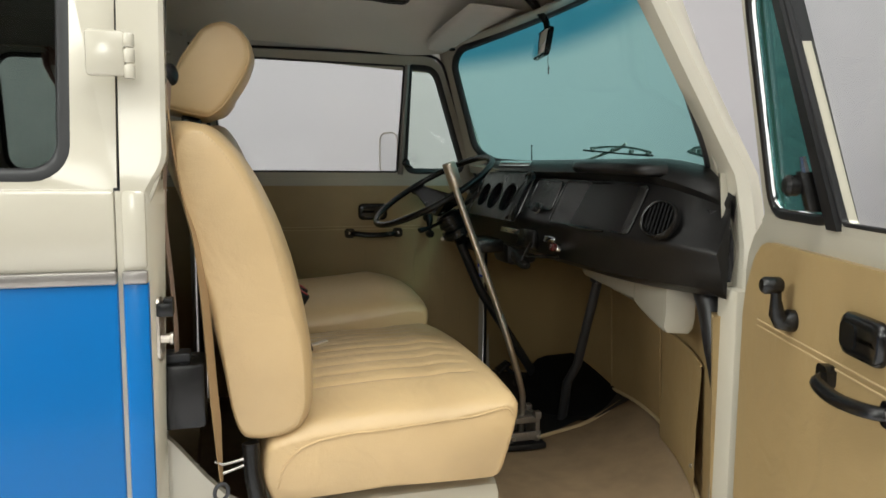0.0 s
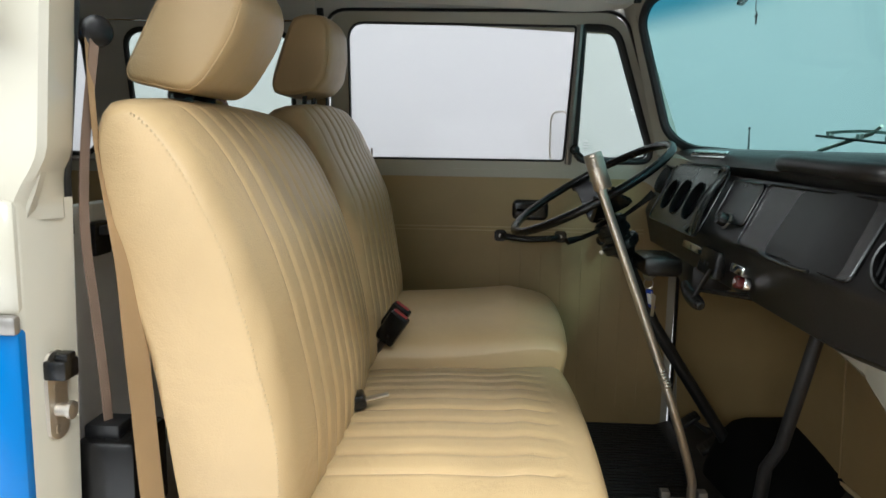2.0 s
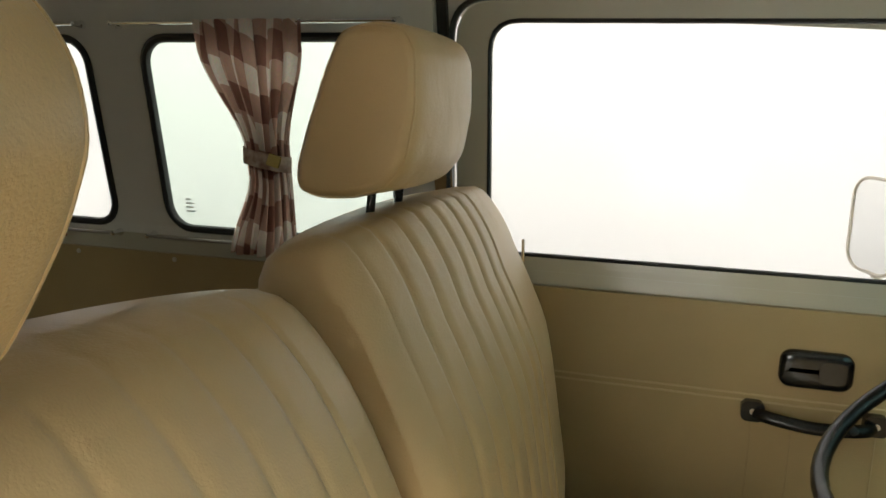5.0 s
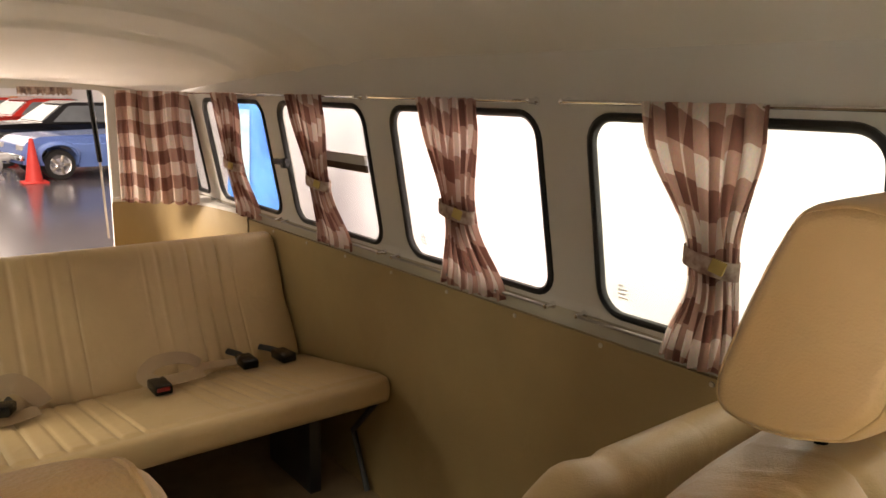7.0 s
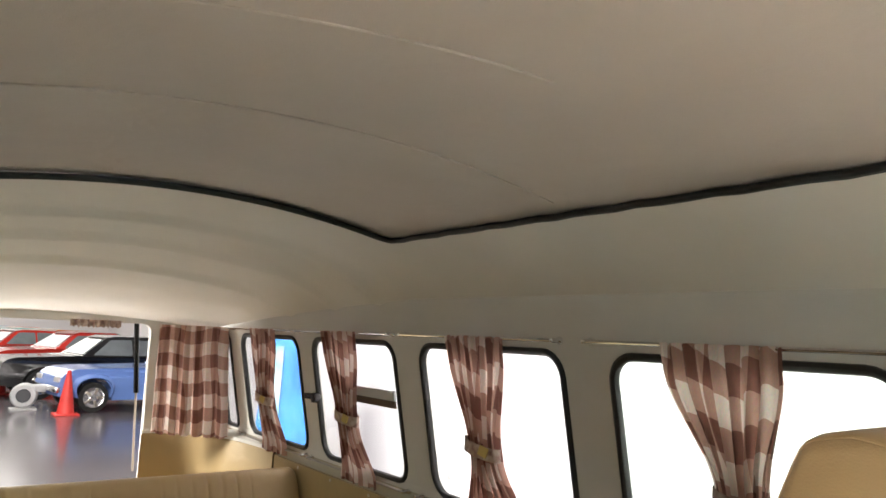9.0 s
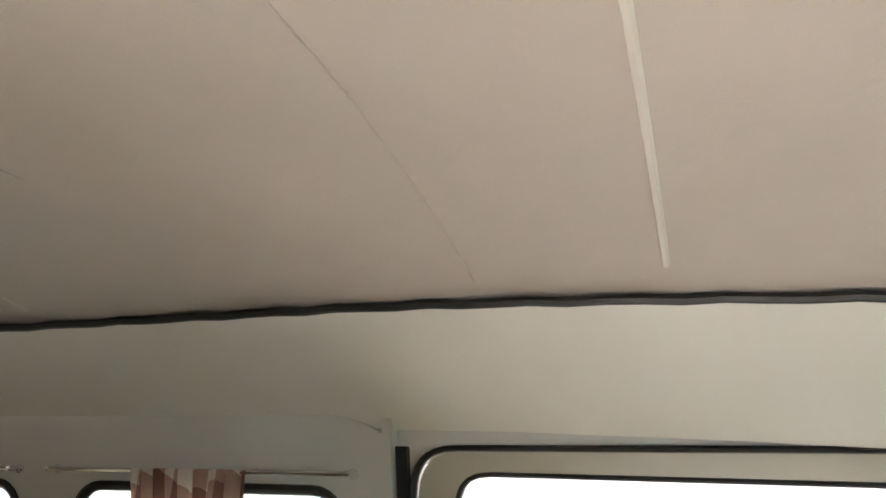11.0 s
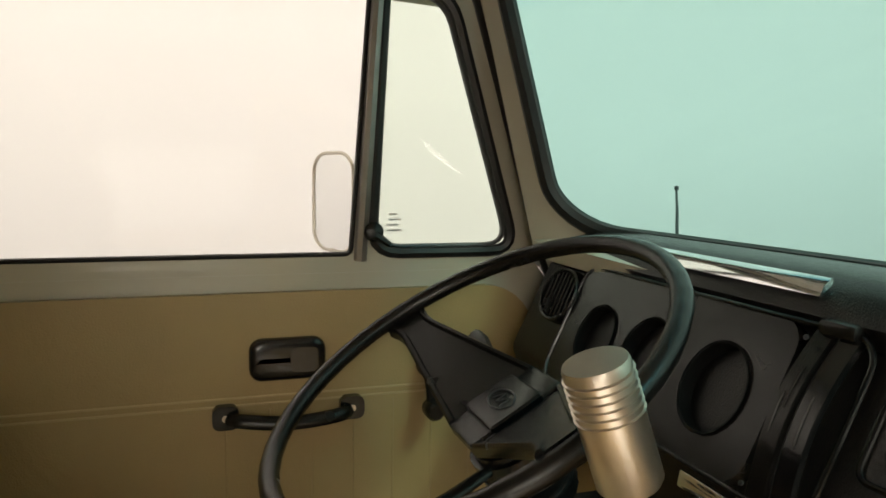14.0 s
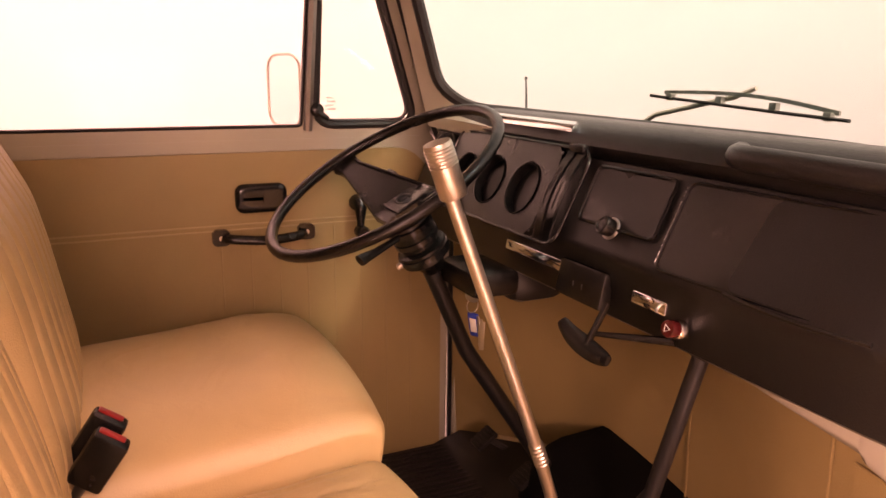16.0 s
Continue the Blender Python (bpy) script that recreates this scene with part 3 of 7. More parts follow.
def cab_door(place, name, label, dx=0.0, swing=-1):
    d = thing(name, label, "door", kind="structure")
    up = slab(rounded(DOOR_EDGE, [0.002, 0.002, 0.02, 0.07, 0.07]), [rounded(DOOR_WIN, [0.035, 0.012, 0.012, 0.055]), rounded(DOOR_VENT, [0.05, 0.05, 0.05, 0.012])], 0.026, place)
    part("window_frame", up, CREAM, d)
    low = slab([(0.030, 0.30), (1.19, 0.30), (1.196, 1.10), (1.186, 1.14), (1.160, 1.18), (1.134, BEND), (0.030, BEND)], [], 0.05, place)
    part("door_body", low, CREAM, d)
    trim = slab(rounded([(0.06, 0.335), (1.165, 0.335), (1.165, 1.05), (1.09, 1.178), (0.06, 1.178)], [0.02, 0.02, 0.06, 0.06, 0.03]), [], 0.014, lambda a, b, q: place(a, b, -0.014 + q))
    tp = part("trim_panel", trim, TRIM, d, "beige vinyl door trim")
    bm = bmesh.new()
    for dz in (0.0, 0.012):
        tube(bm, [place(0.075 + 0.1 * k, 1.0 + dz, -0.0145) for k in range(11)], 0.0022, 6)
    part("seam", bm, THREAD, tp)
    for k in range(8 if swing < 0 else 0):
        bm = bmesh.new()
        x = 0.60 + 0.068 * k
        tube(bm, [place(x, 0.40, -0.0130), place(x, 0.70, -0.0133), place(x, 0.99, -0.0130)], 0.0022, 6)
        part("pleat", bm, TRIM, tp)
    seal = bmesh.new()
    ring_band(seal, rounded(DOOR_WIN, [0.035, 0.012, 0.012, 0.055]), 0.009, 0.014, place, lift=0.004)
    ring_band(seal, rounded(DOOR_VENT, [0.05, 0.05, 0.05, 0.012]), 0.021, 0.022, place, lift=0.004)
    part("window_seal", seal, RUBBER, d)
    bm = bmesh.new()
    ring_band(bm, rounded([(0.844, SILL + 0.011), (1.084, SILL + 0.011), (0.943, 1.647), (0.852, 1.649)], [0.045, 0.047, 0.044, 0.009]), 0.009 if swing < 0 else 0.005, 0.014, place, lift=0.008)
    part("vent_frame", bm, DARK if swing < 0 else CHROME, d, "dark metal frame of the vent pane" if swing < 0 else "chrome frame of the vent pane")
    if swing > 0:
        bm = bmesh.new()
        box(bm, (0, 0, 0), (0.024, 0.070, 0.026), 0.005)
        for v in bm.verts:
            v.co = place(0.862 + v.co.x, SILL + 0.052 + v.co.y, -0.016 + v.co.z)
        vl_ = part("vent_latch", bm, PLASTIC, d, "black vent window latch")
        bm = bmesh.new()
        tube(bm, [place(0.872, SILL + 0.062, q) for q in (-0.026, -0.030, -0.046, -0.052)], [0.014, 0.019, 0.019, 0.013], 14)
        part("knob", bm, PLASTIC, vl_)
        bm = bmesh.new()
        tube(bm, [place(0.856, SILL + 0.085, -0.016), place(0.858, SILL + 0.112, -0.014)], [0.008, 0.006], 8)
        part("pivot", bm, CHROME, vl_)
    bm = bmesh.new()
    tube(bm, [place(0.818, SILL - 0.01, 0.0), place(0.834, 1.665, 0.0)], 0.011, 8)
    if swing > 0:
        bm.free()
        bm = slab([(0.800, SILL - 0.012), (0.838, SILL - 0.012), (0.847, 1.664), (0.821, 1.664)], [], 0.040, lambda a_, b, q: place(a_, b, -0.008 + q))
    part("vent_bar", bm, BAR_METAL if swing < 0 else RUBBER, d, "grey metal vent window bar" if swing < 0 else "black window channel bar")
    a = slab(rounded(DOOR_WIN, [0.035, 0.012, 0.012, 0.055]), [], 0.004, lambda a_, b, q: place(a_, b, 0.022 + q))
    part("window_pane", a, GLASS_CLEAR, d).visible_shadow = False
    a = slab(rounded(DOOR_VENT, [0.05, 0.05, 0.05, 0.012]), [], 0.004, lambda a_, b, q: place(a_, b, 0.016 + q))
    part("vent_pane", a, GLASS_GREEN if swing < 0 else GLASS_TEAL, d, "green tinted vent pane").visible_shadow = False
    # inner pull: a drooping strap between two feet
    bm = bmesh.new()
    tube(bm, curve_pts([place(0.605 + dx, 0.985, -0.018), place(0.622 + dx, 0.984, -0.045), place(0.70 + dx, 0.978, -0.055), place(0.778 + dx, 0.982, -0.047), place(0.795 + dx, 0.985, -0.018)], 6), 0.012, 10, flat=0.75)
    pl = part("pull_handle", bm, PLASTIC, d, "black pull handle")
    for x in (0.600, 0.800):
        bm = slab(rrect(x + dx - 0.020, 0.966, x + dx + 0.020, 1.004, 0.012), [], 0.016, lambda a_, b, q: place(a_, b, -0.030 + q))
        foot = part("foot", bm, GLOSS_BLACK, pl)
        bm = bmesh.new()
        tube(bm, [place(x + dx, 0.985, -0.030), place(x + dx, 0.985, -0.033)], 0.0055, 10)
        part("screw", bm, STEEL, pl)
    bm = bmesh.new()
    rings(bm, [[place(a_, b, q) for a_, b in rrect(0.637 + dx + e, 1.038 + e, 0.757 + dx - e, 1.106 - e, 0.020, 5)] for q, e in ((-0.014, 0.0), (-0.022, 0.0), (-0.027, 0.003), (-0.029, 0.009), (-0.030, 0.018))])
    lc = part("latch_plate", bm, GLOSS_BLACK, d, "glossy black recessed door latch")
    part("latch_lever", slab(rrect(0.700 + dx, 1.052, 0.744 + dx, 1.092, 0.010), [], 0.005, lambda a_, b, q: place(a_, b, -0.0325 + q)), GLOSS_BLACK, lc)
    bm = bmesh.new()
    tube(bm, [place(0.932 + 0.6 * dx, 1.046, -0.014), place(0.932 + 0.6 * dx, 1.046, -0.026), place(0.932 + 0.6 * dx, 1.046, -0.038), place(0.932 + 0.6 * dx, 1.046 + swing * 0.012, -0.046), place(0.930 + 0.6 * dx, 1.046 + swing * 0.040, -0.050), place(0.930 + 0.6 * dx, 1.046 + swing * 0.062, -0.050)], [0.021, 0.021, 0.018, 0.015, 0.010, 0.009], 12)
    ck = part("window_crank", bm, PLASTIC, d, "black window crank")
    bm = bmesh.new()
    tube(bm, [place(0.930 + 0.6 * dx, 1.046 + swing * 0.066, q) for q in (-0.040, -0.046, -0.072, -0.078)], [0.012, 0.0165, 0.0165, 0.012], 14)
    part("crank_knob", bm, PLASTIC, ck)
    return d


cab_door(left_cab, "door_1", "closed driver's door with beige vinyl trim and cream frame")

# filler between the rear side wall and the door surround
bm = bmesh.new()
rings(bm, [[(-0.020, wall_y(z, 0.19) - 0.001, z), (-0.006, wall_y(z, 0.19) - 0.001, z), (-0.006, wall_y(z, 0.13) + 0.05, z), (-0.020, wall_y(z, 0.13) + 0.05, z)] for z in (0.40, 1.0, 1.235, 1.40, 1.60, 1.75)])
solo("post_filler", bm, GREY_PAINT, "grey-cream metal edge of the door post", "pillar", kind="structure")

bm = bmesh.new()
rings(bm, [[(x0, wall_y(z, 0.13) - 0.014, z), (x0 + 0.019, wall_y(z, 0.13) - 0.014, z), (x0 + 0.019, wall_y(z, 0.13) + 0.02, z), (x0, wall_y(z, 0.13) + 0.02, z)] for x0, z in ((0.001, 0.45), (0.001, 1.20), (0.001, 1.40), (0.000, 1.60), (-0.004, 1.708))])
solo("post_seal", bm, RUBBER, "thick black rubber seal on the door post", "seal", kind="structure")

# door surround on the driver's side: header and post with the black door seal
up = slab(rect(-0.012, 1.205, 1.15, 1.735), [rounded([(0.018, 1.2055), (1.153, 1.2055), (1.143, 1.26), (0.980, 1.712), (0.018, 1.712)], [0.001, 0.001, 0.02, 0.075, 0.075])], 0.04, left_cab)
for v in up.verts:
    v.co.x = min(v.co.x, door_front(max(1.241, v.co.z)) + 0.012)
solo("door_surround", up, GREY_PAINT, "grey-cream door surround", "door frame", kind="structure")
bm = bmesh.new()
ring_band(bm, rounded([(0.022, 0.31), (1.20, 0.31), (1.20, 1.10), (1.140, 1.235), (0.972, 1.706), (0.022, 1.706)], [0.03, 0.03, 0.05, 0.04, 0.072, 0.072], 8), 0.010, 0.026, left_cab, lift=-0.002)
solo("door_seal", bm, RUBBER, "black rubber door seal", "seal", kind="structure")

# passenger door opening: rear post and header
bm = bmesh.new()
rings(bm, [[(-0.064, -0.857, z), (-0.018, -0.857, z), (-0.012, -0.852, z), (0.000 + 0.026 * (z - 0.78) * (z > 0.78), -0.778, z), (-0.006, -0.772, z), (-0.064, -0.772, z)] for z in (0.30, 0.78, 1.00, 1.15, 1.215)])
rear_post = solo("door_post", bm, CREAM, "cream painted door post with the striker", "pillar", kind="structure")
bm = bmesh.new()
upright = []
for z in (1.19, 1.205, 1.22, 1.235, 1.25, 1.265, 1.28, 1.32, 1.45, 1.60, 1.74):
    t = max(0.0, min(1.0, (z - 1.195) / 0.085))
    e = -0.013 + 0.034 * t * t * (3 - 2 * t)
    y = -wall_y(z, 0.13)
    upright.append([(-0.055, y - 0.069, z), (e - 0.008, y - 0.069, z), (e, y - 0.062, z), (max(e, 0.010), y - 0.010, z), (max(e, 0.010) - 0.006, y + 0.004, z), (-0.055, y + 0.004, z)])
rings(bm, upright)
part("upper_post", bm, CREAM, rear_post)
bm = bmesh.new()
tube(bm, [(-0.004, -0.768, 1.165), (-0.002, -0.772, 1.24), (0.010, -0.752, 1.45), (0.018, -0.728, 1.70)], 0.009, 8)
part("door_rubber", bm, RUBBER, rear_post, "black rubber door seal")
bm = bmesh.new()
tube(bm, [right_cab(0.02, 1.70, 0.02), right_cab(0.5, 1.715, 0.02), right_cab(0.96, 1.70, 0.02)], 0.03, 8)
solo("door_header", bm, CREAM, "cream painted header over the open door", "door frame", kind="structure")
bm = bmesh.new()
box(bm, (0.56, -0.80, 0.30), (1.15, 0.12, 0.10), 0.02)
solo("door_sill", bm, CREAM, "cream painted door sill", "door sill", kind="structure")

# the open passenger door, swung forward about its hinge
OPEN = pose(1.245, -0.855, -0.065, 0, 0, 71) @ pose(-1.195, 0.80, 0)
pd = cab_door(lambda a, b, d: OPEN @ right_cab(a - 0.030 * max(0.0, min(1.0, (b - 1.19) / 0.04)), b, d - 0.17 * max(0.0, b - SILL)), "door_2", "open passenger door with beige vinyl trim and cream frame", dx=-0.05, swing=1)


# ---- front seats ----
BACK_REAR = [(0.700, 0.140), (0.76, 0.120), (0.86, 0.104), (0.955, 0.085), (1.06, 0.062), (1.14, 0.048), (1.23, 0.030), (1.30, 0.022), (1.335, 0.030)]
BACK_FRONT = [(1.350, 0.062), (1.335, 0.086), (1.295, 0.122), (1.23, 0.163), (1.14, 0.205), (1.06, 0.232), (0.955, 0.257), (0.86, 0.273), (0.76, 0.273), (0.715, 0.255), (0.700, 0.215)]


def dense(loop, n):
    """n points spread evenly round a closed loop of pairs."""
    pts = [Vector(p) for p in loop] + [Vector(loop[0])]
    run = [0.0]
    for p, q in zip(pts, pts[1:]):
        run.append(run[-1] + (q - p).length)
    out = []
    for k in range(n):
        d = run[-1] * k / n
        i = max(j for j in range(len(pts) - 1) if run[j] <= d)
        out.append(pts[i].lerp(pts[i + 1], (d - run[i]) / max(1e-9, run[i + 1] - run[i])))
    return out


def upholstery(bm, loop, y0, y1, mid, grow, n_loop=84, n_y=90, lip=0.035, inset=0.022):
    """A cushion made of side profiles (x, z) set side by side from y0 to y1, their ends rounded off; grow(u, p) shifts a point."""
    prof = dense(loop, n_loop)
    for _ in range(2):
        prof = [(prof[i - 1] + prof[i] * 2 + prof[(i + 1) % n_loop]) / 4 for i in range(n_loop)]
    c = Vector(mid)
    loops = []
    ends = [lip * t for t in (0, 0.03, 0.10, 0.22, 0.4, 0.65, 1.0)]
    w = y1 - y0
    ys_ = [y0 + e for e in ends] + [y0 + lip + (w - 2 * lip) * k / n_y for k in range(1, n_y)] + [y1 - e for e in ends[::-1]]
    for y in ys_:
        d = min(y - y0, y1 - y) / lip
        r = 1 - math.sqrt(max(0.0, 1 - (1 - min(1, d)) ** 2))
        u = (y - y0) / w
        row = []
        for p in prof:
            q = p + (c - p).normalized() * inset * r
            g = grow(u, p) * (1 - r)
            row.append((q.x + g[0], y, q.y + g[1]))
        loops.append(row)
    rings(bm, loops)


def back_grow(pleats, bulge):
    def g(u, p):
        front = max(0.0, min(1.0, (p.x - (0.20 - 0.16 * (p.y - 0.7) / 0.65)) / 0.03))
        arch = math.sin(math.pi * min(1, max(0, u))) ** 0.6
        rise = max(0.0, (p.y - 1.27) / 0.08)
        x = front * (bulge * arch)
        if len(pleats) > 1:
            x -= (0.012 * min(1, rise) + 0.046 * (1 - front) * max(0.0, min(1.0, (p.y - 1.12) / 0.18))) * arch ** 1.5
        else:
            x -= 0.036 * (1 - front) * max(0.0, min(1.0, (p.y - 1.14) / 0.18)) * arch ** 0.6
        for lo, hi, n in pleats:
            if 0.74 < p.y:
                x += front * pleat(u, lo, hi, n, 0.0055 if len(pleats) > 1 else 0.008)
        lift = (0.020 + 0.016 * (1 - front)) * arch - 0.012 if len(pleats) > 1 else 0.031 * arch ** 0.5
        return Vector((x, lift * min(1, rise)))
    return g


SEAT_SIDE = [(0.190, 0.570), (0.172, 0.63), (0.185, 0.69), (0.29, 0.712), (0.46, 0.722), (0.58, 0.722), (0.68, 0.736), (0.728, 0.742), (0.742, 0.725), (0.732, 0.68), (0.708, 0.60), (0.698, 0.570)]


def seat_grow(pleats, crown):
    def g(u, p):
        top = max(0.0, min(1.0, (p.y - 0.66) / 0.05))
        arch = math.sin(math.pi * min(1, max(0, u))) ** 0.55
        fore = 1 - 0.55 * max(0.0, (p.x - 0.62) / 0.12)
        z = top * crown * arch * fore
        for lo, hi, n in pleats:
            if p.x < 0.67:
                z += top * pleat(u, lo, hi, n, 0.0065)
        return Vector((0.012 * arch * max(0.0, (p.x - 0.6) / 0.14), z))
    return g


HEAD = [(0.078, 1.543), (0.098, 1.556), (0.124, 1.562), (0.152, 1.550), (0.172, 1.522), (0.178, 1.488), (0.163, 1.448), (0.142, 1.414), (0.118, 1.380), (0.092, 1.358), (0.060, 1.362), (0.022, 1.370), (-0.006, 1.376), (-0.010, 1.388), (0.012, 1.432), (0.036, 1.484)]
HEAD_UPRIGHT = [(0.062, 1.592), (0.100, 1.601), (0.136, 1.595), (0.150, 1.570), (0.152, 1.505), (0.142, 1.446), (0.116, 1.414), (0.075, 1.402), (0.035, 1.400), (0.006, 1.409), (0.004, 1.434), (0.018, 1.484), (0.040, 1.545)]


def seam_line(bm, pts, r=0.0016):
    tube(bm, pts, r, 5)


def front_seat(name, label, y0, y1, lift, crown, hr0, hr1, back_pleats, seat_pleats, bulge, by1, head, front):
    s = thing(name, label, "seat", group="front seats")
    bm = bmesh.new()
    by0 = y0 if y0 < 0 else 0.035
    upholstery(bm, [(x, z) for z, x in BACK_REAR + front], by0, by1, (0.15, 1.0), back_grow(back_pleats, bulge), n_y=170, lip=0.036, inset=0.022)
    skin = BVHTree.FromBMesh(bm)
    bk = part("backrest", bm, VINYL, s, "pleated beige vinyl backrest", auto=60)
    # stitched seams along the outer front edges of the backrest
    run = curve_pts([(x - 0.008, 0, z) for z, x in front[::-1][1:-1]], 40)
    for y in ((y0 - 0.012,) if y0 < 0 else (by1 + 0.012,)):
        bm, walked = bmesh.new(), 0.0
        for p, q in zip(run, run[1:]):
            walked += (q - p).length
            if walked > 0.0072:
                walked = 0.0
                at, normal = skin.find_nearest(Vector((p.x, y, p.z)))[:2]
                at = at + normal * 0.0002
                box(bm, tuple(at), (0.0022, 0.0022, 0.0040), 0)
        part("stitching", bm, THREAD, bk)["kind"] = "stuff"
    bm = bmesh.new()
    loop = [(x + (0.4 * lift if x > 0.6 else 0.0), z + lift * max(0.0, min(1.0, (z - 0.6) / 0.1)) + (0.25 * lift if 0.5 < x < 0.7 and z > 0.7 else 0.0)) for x, z in SEAT_SIDE]
    g = seat_grow(seat_pleats, crown)
    upholstery(bm, loop, y0 - 0.004, y1 + 0.004, (0.44, 0.62), lambda u, p: g(u, p - Vector((0, lift))), n_loop=110, lip=0.030, inset=0.016)
    shell = BVHTree.FromBMesh(bm)
    cu = part("cushion", bm, VINYL, s, "beige vinyl seat cushion", auto=60)
    bm = bmesh.new()
    tube(bm, [(0.722, y0 + 0.03, 0.640 + lift), (0.734, (y0 + y1) / 2, 0.642 + lift), (0.722, y1 - 0.03, 0.640 + lift)], 0.003, 6)
    part("seam", bm, VINYL, cu)
    side_y = y0 - 0.03 if y0 < 0 else y1 + 0.03
    bm = bmesh.new()
    welt = curve_pts([(0.205, side_y, 0.60 + lift), (0.225, side_y, 0.652 + lift), (0.27, side_y, 0.688 + lift), (0.36, side_y, 0.703 + lift), (0.50, side_y, 0.711 + lift), (0.62, side_y, 0.715 + lift), (0.70, side_y, 0.728 + lift), (0.722, side_y, 0.712 + lift)], 8)
    tube(bm, [at + normal * 0.0006 for at, normal in (shell.find_nearest(p)[:2] for p in welt)], 0.0024, 6)
    part("welt", bm, VINYL, cu, "welted edge seam")
    bm = bmesh.new()
    for p in welt[::2]:
        at, normal = shell.find_nearest(p + Vector((0, 0, 0.010)))[:2]
        box(bm, tuple(at + normal * 0.0003), (0.0045, 0.0018, 0.0018), 0)
    part("stitching", bm, THREAD, cu)["kind"] = "stuff"
    bm = bmesh.new()
    upholstery(bm, head, hr0, hr1, (0.095, 1.47), lambda u, p: Vector((0.012 * math.sin(math.pi * min(1, max(0, u))) * (1 if p.x > 0.1 else -0.6), 0)), n_loop=72, n_y=20, lip=0.026, inset=0.016)
    cover = BVHTree.FromBMesh(bm)
    h = part("headrest", bm, VINYL, s, "padded headrest", auto=70)
    m = (hr0 + hr1) / 2
    for y in (hr0 + 0.006, hr1 - 0.006):
        bm = bmesh.new()
        ring = [Vector((p.x, y, p.y)) for p in dense(head, 60)]
        tube(bm, [at + normal * 0.0004 for at, normal in (cover.find_nearest(p)[:2] for p in ring)], 0.0017, 6, closed=True)
        part("piping", bm, VINYL, h)
    for dy in (-0.05, 0.05):
        bm = bmesh.new()
        tube(bm, [(0.045 if y0 < 0 else 0.064, m + dy, 1.31), (0.055 if y0 < 0 else 0.074, m + dy, 1.42)], 0.006, 8)
        part("post", bm, PLASTIC, h)
        bm = bmesh.new()
        lathe(bm, [(0.020, -0.012), (0.020, 0.012), (0.017, 0.018), (0.010, 0.020), (0, 0.020)], pose(0.050 if y0 < 0 else 0.066, m + dy, 1.350), 16)
        part("post_collar", bm, PLASTIC, h)
    bm = bmesh.new()
    box(bm, (0.44, (y0 + y1) / 2, 0.44), (0.54, (y1 - y0) - 0.04, 0.22), 0.03)
    part("base_box", bm, CREAM, s, "cream painted metal seat base")
    return s


front_seat("front_bench", "beige vinyl double front seat with pleats and headrest", -0.742, 0.088, 0.0, 0.062, -0.590, -0.342, [(0.165, 0.895, 9), (0.935, 0.936, 1)], [(0.20, 0.95, 10)], 0.03, 0.0, HEAD, BACK_FRONT)
front_seat("driver_chair", "beige vinyl driver's seat with pleats and headrest", 0.105, 0.722, 0.045, 0.085, 0.150, 0.402, [(0.065, 0.665, 7)], [], 0.034, 0.722, HEAD_UPRIGHT, [(z + 0.012 * (z > 1.25), x + (0.012 if z > 1.1 else 0.002 if z > 1.0 else -0.006)) for z, x in BACK_FRONT])
# cream panel sloping down from the door post beside the double seat
bm = slab([(-0.02, 0.33), (0.186, 0.33), (0.186, 0.556), (0.150, 0.560), (0.115, 0.583), (0.066, 0.637), (0.02, 0.697), (-0.02, 0.745)], [], 0.025, lambda a, b, d: Vector((a, -0.735 + d, b)))
solo("seat_side_panel", bm, CREAM, "cream painted metal panel sloping down beside the seat", "panel", kind="structure")
# board behind the double seat
bm = bmesh.new()
box(bm, (-0.075, -0.305, 0.79), (0.022, 0.70, 0.80), 0.006)
solo("seat_bulkhead", bm, GREY_PAINT, "grey-cream painted metal board behind the double front seat", "bulkhead", kind="structure")

# latch of the seat back on the board
bm = bmesh.new()
box(bm, (-0.054, -0.600, 1.137), (0.022, 0.05, 0.052), 0.005)
latch = thing("seat_back_latch", "black metal latch block on the board behind the seat", "latch")
part("block", bm, PLASTIC, latch)
bm = bmesh.new()
box(bm, (-0.040, -0.600, 1.150), (0.012, 0.030, 0.014), 0.003)
part("catch", bm, DARK, latch)

# padded partition behind the driver's seat
bm = bmesh.new()
loops = []
for k in range(41):
    u = k / 40
    y = 0.07 + 0.69 * u
    top = 1.02 + 0.15 * min(1.0, u / 0.36) ** 0.7 + 0.006 * math.sin(u * 23) * (u < 0.5)
    end = min(1.0, min(u, 1 - u) / 0.03) ** 0.5
    loops.append([(-0.29 + (x + 0.29) * (0.35 + 0.65 * end), y, z) for x, z in [(-0.33, 0.43), (-0.25, 0.43)] + [(-0.29 + 0.045 * math.cos(radians(a)), top - 0.045 + 0.045 * end * math.sin(radians(a))) for a in range(0, 181, 15)]])
rings(bm, loops)
solo("partition", bm, VINYL, "beige vinyl padded partition behind the driver's seat", "partition", auto=60)

# ---- rear bench ----
bench = thing("rear_bench", "beige vinyl rear bench seat with pleated backrest", "bench")
bm = bmesh.new()


RB_SEAT = [(-1.985, 0.665), (-1.99, 0.735), (-1.95, 0.752), (-1.75, 0.788), (-1.55, 0.822), (-1.43, 0.842), (-1.402, 0.841), (-1.394, 0.832), (-1.392, 0.80), (-1.396, 0.772), (-1.41, 0.762)]


def rb_seat_grow(u, p):
    top = 1.0 if p.y > 0.745 and p.x < -1.44 else 0.0
    return Vector((0, top * (0.006 + pleat(u, 0.308, 0.54, 6, 0.007) + pleat(u, 0.679, 0.885, 6, 0.006))))


